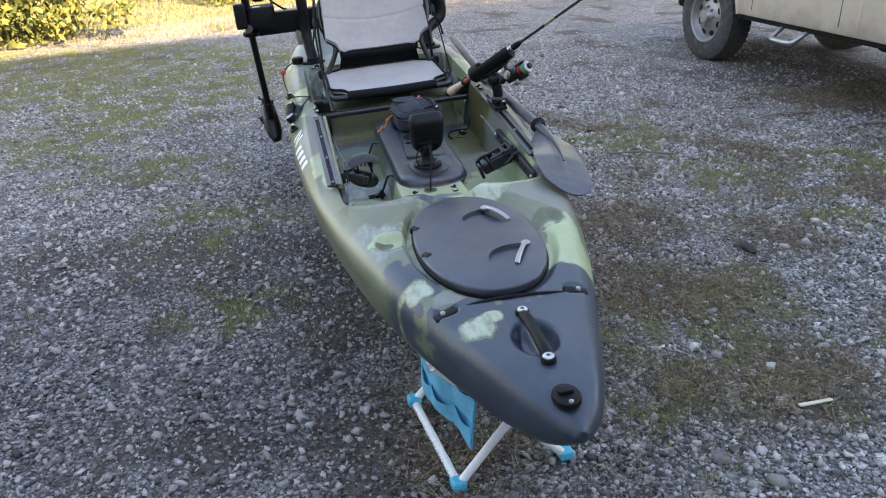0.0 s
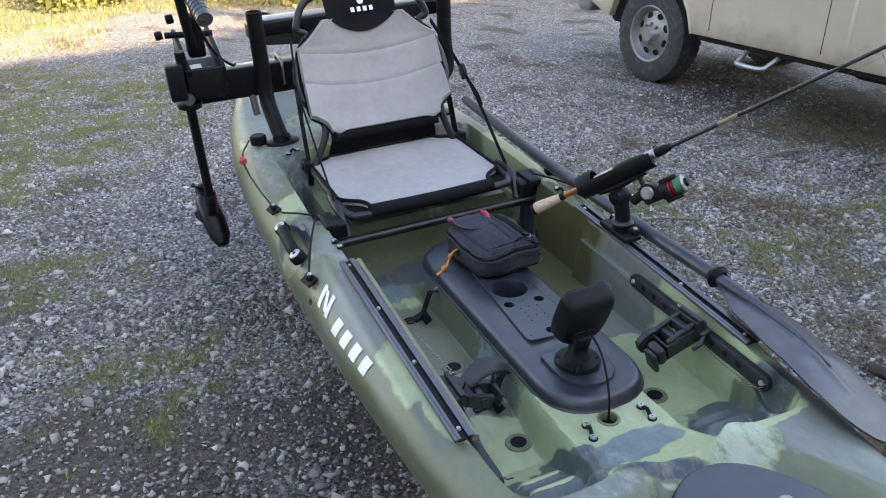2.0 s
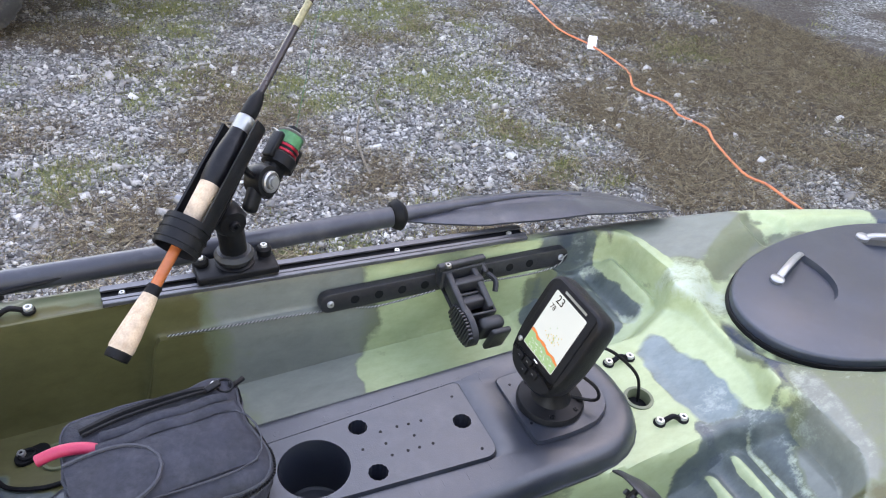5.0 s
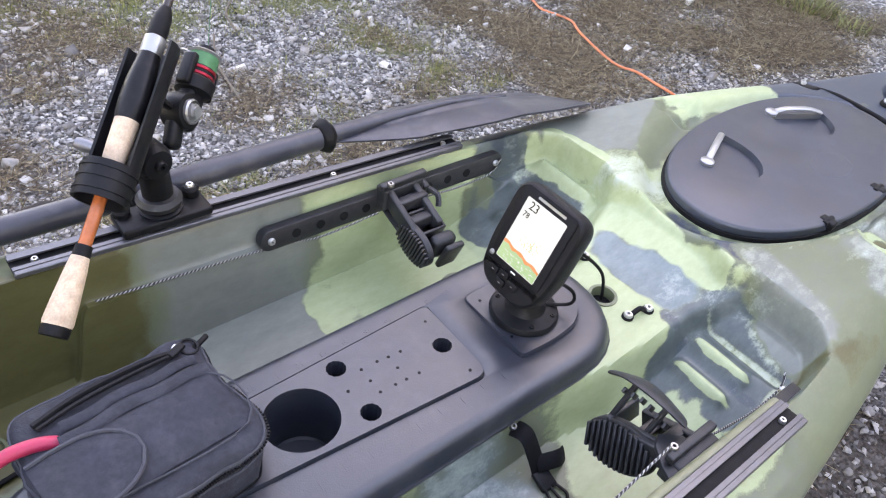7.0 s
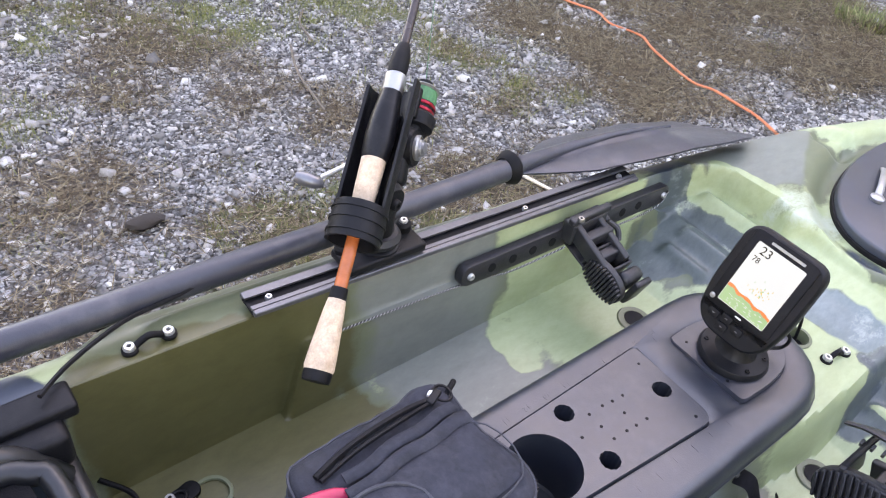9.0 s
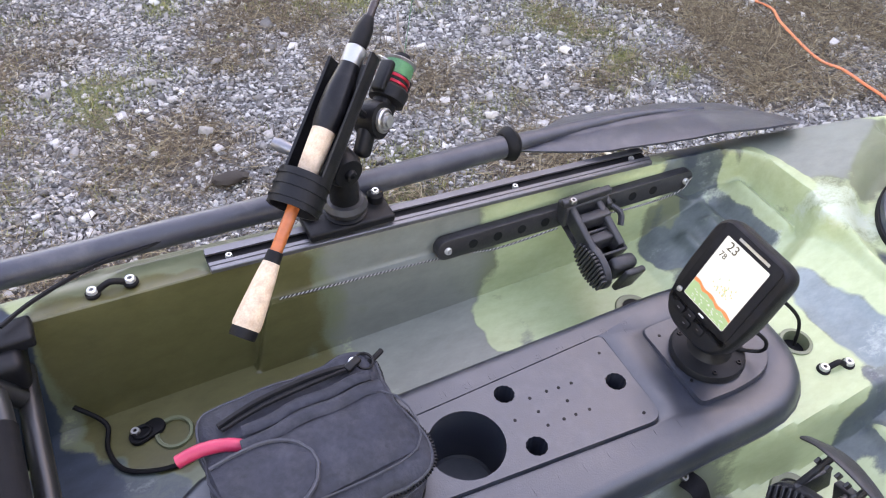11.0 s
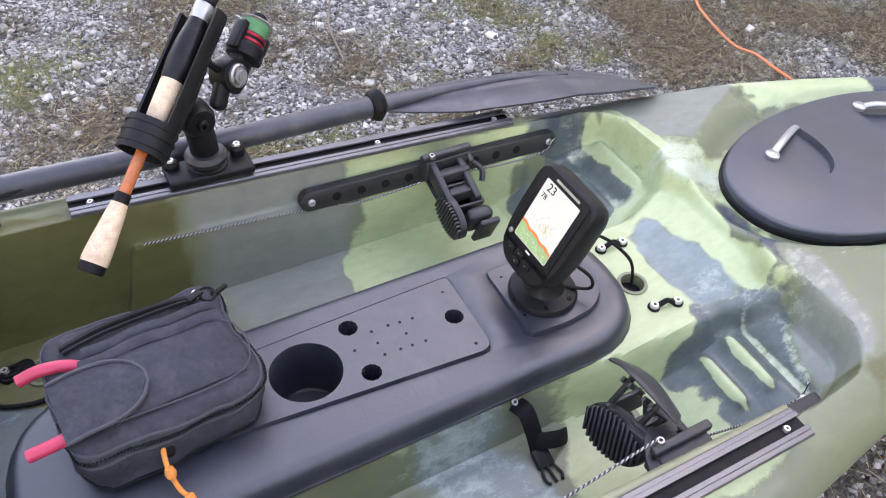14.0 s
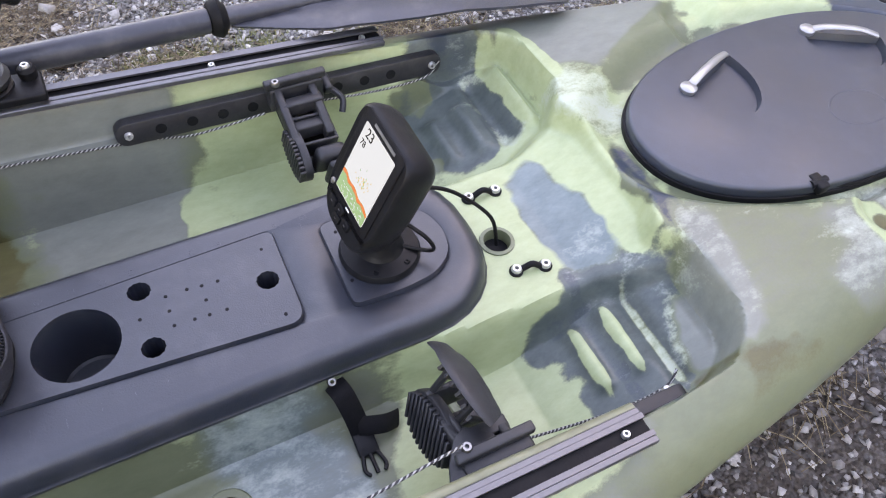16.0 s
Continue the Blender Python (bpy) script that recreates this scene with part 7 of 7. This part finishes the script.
FINE = island_material("dark_grit", ((0.0, (0.06, 0.055, 0.051)), (0.4, (0.225, 0.21, 0.196)), (0.8, (0.51, 0.478, 0.445)), (1.0, (0.71, 0.675, 0.62))))
STRAW = island_material("dry_straw", ((0.0, (0.05, 0.036, 0.025)), (0.5, (0.15, 0.108, 0.068)), (0.85, (0.3, 0.235, 0.145)), (1.0, (0.42, 0.35, 0.23))), 0.9, 0.2, 0)
BLADES = island_material("grass_blades", ((0.0, (0.13, 0.145, 0.035)), (0.5, (0.24, 0.26, 0.075)), (0.8, (0.34, 0.33, 0.12)), (1.0, (0.45, 0.38, 0.2))), 0.6, 0.3, 0)


def raw(name, V, F, material, label, category, darken=None):
    me = bpy.data.meshes.new(name)
    V = np.asarray(V, dtype=np.float32)
    F = np.asarray(F, dtype=np.int32)
    me.vertices.add(len(V))
    me.vertices.foreach_set("co", V.ravel())
    k = F.shape[1]
    me.loops.add(F.size)
    me.loops.foreach_set("vertex_index", F.ravel())
    me.polygons.add(len(F))
    me.polygons.foreach_set("loop_start", np.arange(0, F.size, k, dtype=np.int32))
    me.update(calc_edges=True)
    me.validate()
    if darken is not None:
        me.attributes.new("damp_shade", "FLOAT", "POINT").data.foreach_set("value", np.asarray(darken, dtype=np.float32))
    me.materials.append(material)
    return tagged(new(name, me), label, category, kind="stuff")


def block():
    """A cube of crushed stone, whose corners are jittered later."""
    v = np.array([(x, y, z) for x in (-1, 1) for y in (-1, 1) for z in (-1, 1)], dtype=float) * 0.72
    f = np.array([(0, 1, 3, 2), (4, 6, 7, 5), (0, 4, 5, 1), (2, 3, 7, 6), (0, 2, 6, 4), (1, 5, 7, 3)])
    return v, f


def octahedron():
    v = np.array([(1, 0, 0), (-1, 0, 0), (0, 1, 0), (0, -1, 0), (0, 0, 1), (0, 0, -1)], dtype=float)
    f = np.array([(0, 2, 4), (2, 1, 4), (1, 3, 4), (3, 0, 4), (2, 0, 5), (1, 2, 5), (3, 1, 5), (0, 3, 5)])
    return v, f


def nearness(x, y):
    """Share of stones kept at a place: all beside the kayak, fewer farther out."""
    if 0.9 < x < 4.0 and 0.3 < y < 5.0:
        return 1.0
    if -1.3 < x <= 0.9 and 0.9 < y < 4.6:
        return 0.75
    return 0.42 * max(0.0, 1 - max(0.0, y - 5.0) / 4.5)


def scatter_stones(name, n, shape, median, spread, lo, hi, material, label):
    v0, f0 = shape
    pos = []
    while len(pos) < n:
        x, y = rng.uniform(-2.8, 5.2), rng.uniform(-0.8, 9.2)
        if y < 1.0 and x < 0.6:
            continue
        keep = nearness(x, y)
        if rng.random() > keep:
            continue
        g, b = cover(x, y)
        if rng.random() < (1 - 0.7 * g) * (1 - 0.6 * b):
            pos.append((x, y))
    darken = np.repeat([damp_shade(x, y) for x, y in pos], len(v0))
    pos = np.array(pos)
    size = np.clip(rng.lognormal(math.log(median), spread, n), lo, hi)
    V = v0[None] + 0.33 * rng.standard_normal((n, len(v0), 3)).clip(-1.5, 1.5)
    V = V * rng.uniform(0.65, 1.3, (n, 1, 3)) * np.array([1, 1, 0.66]) * size[:, None, None]
    a, p, q = rng.uniform(0, 2 * np.pi, n)[:, None], rng.normal(0, 0.45, n)[:, None], rng.normal(0, 0.45, n)[:, None]
    X, Y, Z = V[..., 0], V[..., 1], V[..., 2]
    X, Z = X * np.cos(p) - Z * np.sin(p), X * np.sin(p) + Z * np.cos(p)
    Y, Z = Y * np.cos(q) - Z * np.sin(q), Y * np.sin(q) + Z * np.cos(q)
    X, Y = X * np.cos(a) - Y * np.sin(a), X * np.sin(a) + Y * np.cos(a)
    z0 = np.array([0.012 * noise.noise(Vector((x * 0.9, y * 0.9, 0))) for x, y in pos])
    W = np.stack([X + pos[:, :1], Y + pos[:, 1:], Z + (z0 + size * 0.3)[:, None]], -1).reshape(-1, 3)
    F = (f0[None] + (np.arange(n) * len(v0))[:, None, None]).reshape(-1, f0.shape[1])
    return raw(name, W, F, material, label, "gravel", darken)


scatter_stones("gravel", 72000, block(), 0.0064, 0.42, 0.0038, 0.024, GRAVEL, "loose grey crushed gravel")
scatter_stones("fine_gravel", 110000, octahedron(), 0.0056, 0.35, 0.003, 0.012, FINE, "fine dark gravel between the larger stones")


def scatter_blades(name, n, test, length, width, flat, material, label, category, area, tuft):
    base = []
    while len(base) < n // tuft:
        x, y = rng.uniform(*area[0]), rng.uniform(*area[1])
        if rng.random() < test(*cover(x, y)):
            base.append((x, y))
    base = np.repeat(np.array(base), tuft, 0)
    m = len(base)
    base = base + rng.normal(0, 0.03 if not flat else 0.05, (m, 2))
    ln = rng.uniform(*length, m)
    a = rng.uniform(0, 2 * np.pi, m)
    lean = rng.uniform(0.2, 1.0, m) if not flat else rng.uniform(1.2, 1.5, m)
    d = np.stack([np.cos(a), np.sin(a)], -1)
    side = np.stack([-d[:, 1], d[:, 0]], -1) * (width * rng.uniform(0.6, 1.3, m))[:, None]
    z0 = np.full(m, 0.004 if not flat else 0.012)
    mid = base + d * (ln * np.sin(lean) * 0.45)[:, None]
    tip = base + d * (ln * np.sin(lean))[:, None]
    zm, zt = z0 + ln * np.cos(lean * 0.7) * 0.55, z0 + ln * np.cos(lean) * (1 if not flat else 0.5)
    if flat:
        V = np.stack([np.c_[base - side, z0], np.c_[base + side, z0], np.c_[tip + side * 0.5, zt], np.c_[tip - side * 0.5, zt]], 1).reshape(-1, 3)
        F = np.arange(m * 4).reshape(-1, 4)
    else:
        V = np.stack([np.c_[base - side, z0], np.c_[base + side, z0], np.c_[mid - side * 0.8, zm], np.c_[mid + side * 0.8, zm], np.c_[tip, zt]], 1).reshape(-1, 3)
        F = (np.array([[0, 1, 3], [0, 3, 2], [2, 3, 4]])[None] + (np.arange(m) * 5)[:, None, None]).reshape(-1, 3)
    return raw(name, V, F, material, label, category)


scatter_blades("grass", 140000, lambda g, b: max(0, g - 0.1) * 0.9, (0.008, 0.03), 0.0012, False, BLADES, "short green grass in patches on the gravel", "grass", ((-4, 5.5), (-1.5, 9.5)), 9)
scatter_blades("straw", 110000, lambda g, b: max(0.01, (b - 0.25) * 1.1 + 0.15 * g), (0.02, 0.09), 0.0013, True, STRAW, "dry grass stems and litter lying on the soil", "straw", ((0.3, 5.0), (-1.0, 6)), 12)
scatter_blades("litter", 16000, lambda g, b: max(0, b - 0.3) * 1.4, (0.04, 0.15), 0.0017, True, STRAW, "dead roots and stems matted on the brown soil", "litter", ((1.2, 3.4), (-1.0, 1.3)), 6)


def grass_tuft(cx, cy, r, n):
    """Fresh grass standing out of the soil: bent, tapering blades."""
    a, q = rng.uniform(0, 2 * np.pi, n), r * np.sqrt(rng.uniform(0, 1, n))
    base = np.stack([cx + q * np.cos(a) * 1.0, cy + q * np.sin(a) * 0.7], -1)
    t = a + rng.normal(0, 0.9, n)
    d = np.stack([np.cos(t), np.sin(t)], -1)
    ln, lean = rng.uniform(0.03, 0.1, n), rng.uniform(0.15, 1.1, n)
    side = np.stack([-d[:, 1], d[:, 0]], -1) * rng.uniform(0.0012, 0.0024, n)[:, None]
    mid, tip = base + d * (ln * np.sin(lean) * 0.4)[:, None], base + d * (ln * np.sin(lean))[:, None]
    zm, zt = ln * 0.55, ln * (0.55 + 0.4 * np.cos(lean))
    z0 = np.full(n, 0.002)
    V = np.stack([np.c_[base - side, z0], np.c_[base + side, z0], np.c_[mid - side, zm], np.c_[mid + side, zm], np.c_[tip, zt]], 1).reshape(-1, 3)
    F = (np.array([[0, 1, 3], [0, 3, 2], [2, 3, 4]])[None] + (np.arange(n) * 5)[:, None, None]).reshape(-1, 3)
    return raw("grass_tuft", V, F, FRESH, "bright green grass tuft at the edge of the soil", "grass")


FRESH = island_material("fresh_grass", ((0.0, (0.07, 0.085, 0.03)), (0.5, (0.17, 0.2, 0.07)), (0.85, (0.27, 0.29, 0.12)), (1.0, (0.42, 0.38, 0.22))), 0.6, 0.3, 0)
grass_tuft(1.86, -0.56, 0.19, 420)
grass_tuft(1.56, -0.5, 0.09, 90)


def far_grass():
    n = 130000
    x, y = rng.uniform(-12, 18, n), 9.0 + rng.gamma(2.2, 2.2, n)
    keep = (y > 9.6 + 0.25 * np.clip(x + 3, 0, 4)) & ((x < -0.6) | (y > 12.5 + rng.normal(0, 0.12, n)))
    x, y = x[keep], y[keep]
    m = len(x)
    ln = rng.uniform(0.015, 0.05, m)
    a = rng.uniform(0, 2 * np.pi, m)
    d = np.stack([np.cos(a), np.sin(a)], -1)
    base = np.stack([x, y], -1)
    side = np.stack([-d[:, 1], d[:, 0]], -1) * 0.005
    V = np.stack([np.c_[base - side, np.zeros(m)], np.c_[base + side, np.zeros(m)], np.c_[base + d * ln[:, None] * 0.5, ln]], 1).reshape(-1, 3)
    F = np.arange(m * 3).reshape(-1, 3)
    return raw("lawn", V, F, island_material("pale_grass", ((0.0, (0.14, 0.15, 0.04)), (0.5, (0.3, 0.28, 0.1)), (1.0, (0.5, 0.44, 0.22))), 0.7, 0.3, 0), "sunlit rough grass beyond the gravel", "grass")


far_grass()

# ---- orange cable on the ground, sticks, stones ----
ext = thing("extension_cord", (2.5, 0.72, 0), "orange extension cord lying across the gravel", "cable", m=I4)
cpts = [(6.5, 0.1), (5.3, 0.35), (4.46, 0.45), (3.8, 0.6), (3.43, 0.585), (3.05, 0.615), (2.82, 0.735), (2.6, 0.7), (2.467, 0.733), (2.3, 0.71), (2.15, 0.785), (1.88, 0.865), (1.76, 0.85), (1.64, 0.868), (1.53, 0.87), (1.3, 0.95), (1.0, 0.9)]
part("cord", sweep([(x, y, 0.021 + 0.004 * math.sin(i * 2.1)) for i, (x, y) in enumerate(cpts)], 0.0058, 8, 6), CORD, ext)
part("tag", rbox(0.05, 0.078, 0.002, 0, frame_of((3.435, 0.59, 0.045), (0.55, 0.75, 0.0), (-0.7, 0.5, 0.45))), WHITE, ext, "white paper tag")
wood_grey = mat("dead_wood", (0.16, 0.13, 0.1), 0.9, var=0.4, bump=0.6)
for p, q, r in (((3.3, 5.2), (3.75, 5.25), 0.008), ((3.9, 4.9), (4.3, 4.75), 0.01), ((1.9, 4.6), (2.3, 4.5), 0.006), ((2.9, 2.1), (3.2, 1.98), 0.005), ((2.35, 2.35), (2.9, 2.2), 0.005)):
    tw = thing("twig", (p[0], p[1], 0), "grey dead twig lying on the gravel", "twig", "twigs on the gravel", I4)
    mid_ = ((p[0] + q[0]) / 2 + 0.02, (p[1] + q[1]) / 2 + 0.025)
    part("stem", sweep([(*p, 0.02), (*mid_, 0.026), (*q, 0.02)], r, 7, 4), wood_grey, tw)
chip = thing("wood_chip", (1.61, 1.98, 0), "pale split wood chip on the grass", "wood chip", m=I4)
part("chip", rbox(0.13, 0.014, 0.006, 0.002, pose(1.61, 1.98, 0.022, 0, 3, 8)), mat("pale_wood", (0.6, 0.52, 0.4), 0.8), chip)
cl = thing("clod", (2.02, 3.12, 0), "dark brown clod of earth on the gravel", "clod", m=I4)
bmc = bmesh.new()
bmesh.ops.create_icosphere(bmc, subdivisions=2, radius=0.04)
for v in bmc.verts:
    v.co *= 1 + 0.4 * noise.noise(v.co * 30)
    v.co.z *= 0.5
bmc.transform(pose(2.02, 3.12, 0.022) @ Matrix.Diagonal((0.8, 1.4, 1, 1)))
part("lump", bmc, mat("dark_soil", (0.035, 0.027, 0.022), 0.95, bump=0.8), cl)


# ---- woods beyond the drive ----
BARK = mat("bark", (0.09, 0.07, 0.05), 0.95, var=0.4, scale=6, bump=0.9, bscale=30)
LEAF = island_material("leaves", ((0.0, (0.05, 0.07, 0.015)), (0.45, (0.11, 0.13, 0.03)), (0.8, (0.24, 0.22, 0.05)), (1.0, (0.36, 0.26, 0.08))), 0.7, 0.3, 0)


def leaf_cloud(centres, n, size):
    c = np.array([q[:3] for q in centres])
    r = np.array([q[3] for q in centres])
    k = rng.integers(0, len(c), n)
    d = rng.standard_normal((n, 3))
    d /= np.linalg.norm(d, axis=1, keepdims=True)
    p = c[k] + d * (r[k] * rng.uniform(0.35, 1.05, n) ** 0.6)[:, None]
    p[:, 2] = np.maximum(p[:, 2], 0.05)
    u = rng.standard_normal((n, 3))
    u /= np.linalg.norm(u, axis=1, keepdims=True)
    w = np.cross(u, rng.standard_normal((n, 3)))
    w /= np.linalg.norm(w, axis=1, keepdims=True)
    s = rng.uniform(0.6, 1.4, n)[:, None] * size
    V = np.stack([p - u * s, p + w * s * 0.5, p + u * s, p - w * s * 0.5], 1).reshape(-1, 3)
    return V, np.arange(n * 4).reshape(-1, 4)


def mesh_of(name, V, F):
    me = bpy.data.meshes.new(name)
    me.from_pydata(V.tolist(), [], F.tolist())
    return me


def tree(x, y, h, r):
    tr = thing("tree", (x, y, 0), "tall thin-stemmed tree with autumn-tinted leaves", "tree", "trees of the wood", I4)
    lean_ = rng.normal(0, 0.25, 2)
    part("trunk", sweep([(x, y, -0.05), (x + lean_[0] * 0.3, y + lean_[1] * 0.3, h * 0.4), (x + lean_[0], y + lean_[1], h)], r, 9, 4, taper=lambda t: 1 - 0.75 * t), BARK, tr)
    cs = []
    for k in range(9):
        a, zz = rng.uniform(0, 6.28), rng.uniform(0.3, 1.0) * h
        q = (x + math.cos(a) * rng.uniform(0.6, 1.7), y + math.sin(a) * rng.uniform(0.6, 1.7), zz + 0.5)
        part("limb", sweep([(x + lean_[0] * zz / h, y + lean_[1] * zz / h, zz * 0.85), ((x + q[0]) / 2, (y + q[1]) / 2, zz), q], r * 0.3, 6, 3, taper=lambda t: 1 - 0.7 * t), BARK, tr)
        cs.append((*q, rng.uniform(0.7, 1.3)))
    V, F = leaf_cloud(cs, 1500, 0.13)
    V = V - np.array([x, y, 0])
    me = mesh_of("crown", V + np.array([x, y, 0]), F)
    part("crown", me, LEAF, tr, smooth=False)


def bush(x, y, h, w):
    b = thing("bush", (x, y, 0), "leafy shrub at the edge of the wood", "bush", "shrubs along the wood", I4)
    cs = [(x + rng.normal(0, w * 0.45), y + rng.normal(0, w * 0.35), rng.uniform(0.15, 0.8) * h, rng.uniform(0.3, 0.5) * w) for _ in range(8)]
    V, F = leaf_cloud(cs, 2600, 0.05)
    part("foliage", mesh_of("foliage", V, F), LEAF, b, smooth=False)
    for cx, cy, cz, _ in cs[:4]:
        part("stem", sweep([(x, y, 0), ((x + cx) / 2, (y + cy) / 2, cz * 0.4), (cx, cy, cz)], 0.02, 5, 3), BARK, b)


for i in range(24):
    bush(-9 + i * 1.3 + rng.normal(0, 0.3), 14.4 + 0.02 * i + (3.5 if i < 6 else 0) + rng.normal(0, 0.5), rng.uniform(1.3, 2.4), rng.uniform(1.1, 1.7))
for bx, by, bh in ((-3.5, 10.6, 1.5), (-4.4, 11.0, 2.0), (-3.2, 10.2, 1.1), (-2.2, 15.0, 1.2)):
    bush(bx, by, bh, 1.3)
for i in range(28):
    tree(-10 + i * 1.25 + rng.normal(0, 0.5), 15.6 + (3 if i < 7 else 0) + rng.uniform(0, 6), rng.uniform(7, 11), rng.uniform(0.08, 0.18))

def unseen_woods():
    """Unseen leaf clouds along the drive's other edges, added to dim low sky light."""
    centres = [(-11.5 + rng.normal(0, 1.3), -6 + 16 * k / 110 + rng.normal(0, 0.5), rng.uniform(0.4, 9.0), rng.uniform(0.8, 1.5)) for k in range(110)]
    centres += [(10.5 + rng.normal(0, 1.2), -11 + 8 * k / 70 + rng.normal(0, 0.5), rng.uniform(0.4, 10.5), rng.uniform(0.8, 1.5)) for k in range(70)]
    V, F = leaf_cloud(centres, 26000, 0.15)
    raw("woods", V, F, LEAF, "unseen leaf mass added beside the drive to block low sky light", "woods")


unseen_woods()

# ---- unseen house, added behind the viewer to cast the drive's shade ----
SIDING = mat("pale_siding", (0.5, 0.5, 0.48), 0.7, var=0.1, scale=3, bump=0.3, bscale=40)
ROOF = mat("grey_shingles", (0.1, 0.1, 0.11), 0.9, var=0.3, scale=5, bump=0.6, bscale=30)
HM = pose(-3.8, -11.2, 0, 0, 0, 25)
house = thing("house", (0, 0, 0), "unseen plain house block added to shade the gravel drive", "house", m=HM)
part("wall", rbox(40, 9, 6.2, 0, pose(0, 0, 3.1)), SIDING, house, smooth=False)
part("roof", prism([(-5.2, 6.0), (5.2, 6.0), (5.2, 6.15), (0, 9.45), (-5.2, 6.15)], -20.5, 20.5, 0, Matrix(((0, 0, 1, 0), (1, 0, 0, 0), (0, 1, 0, 0), (0, 0, 0, 1)))), ROOF, house, smooth=False)
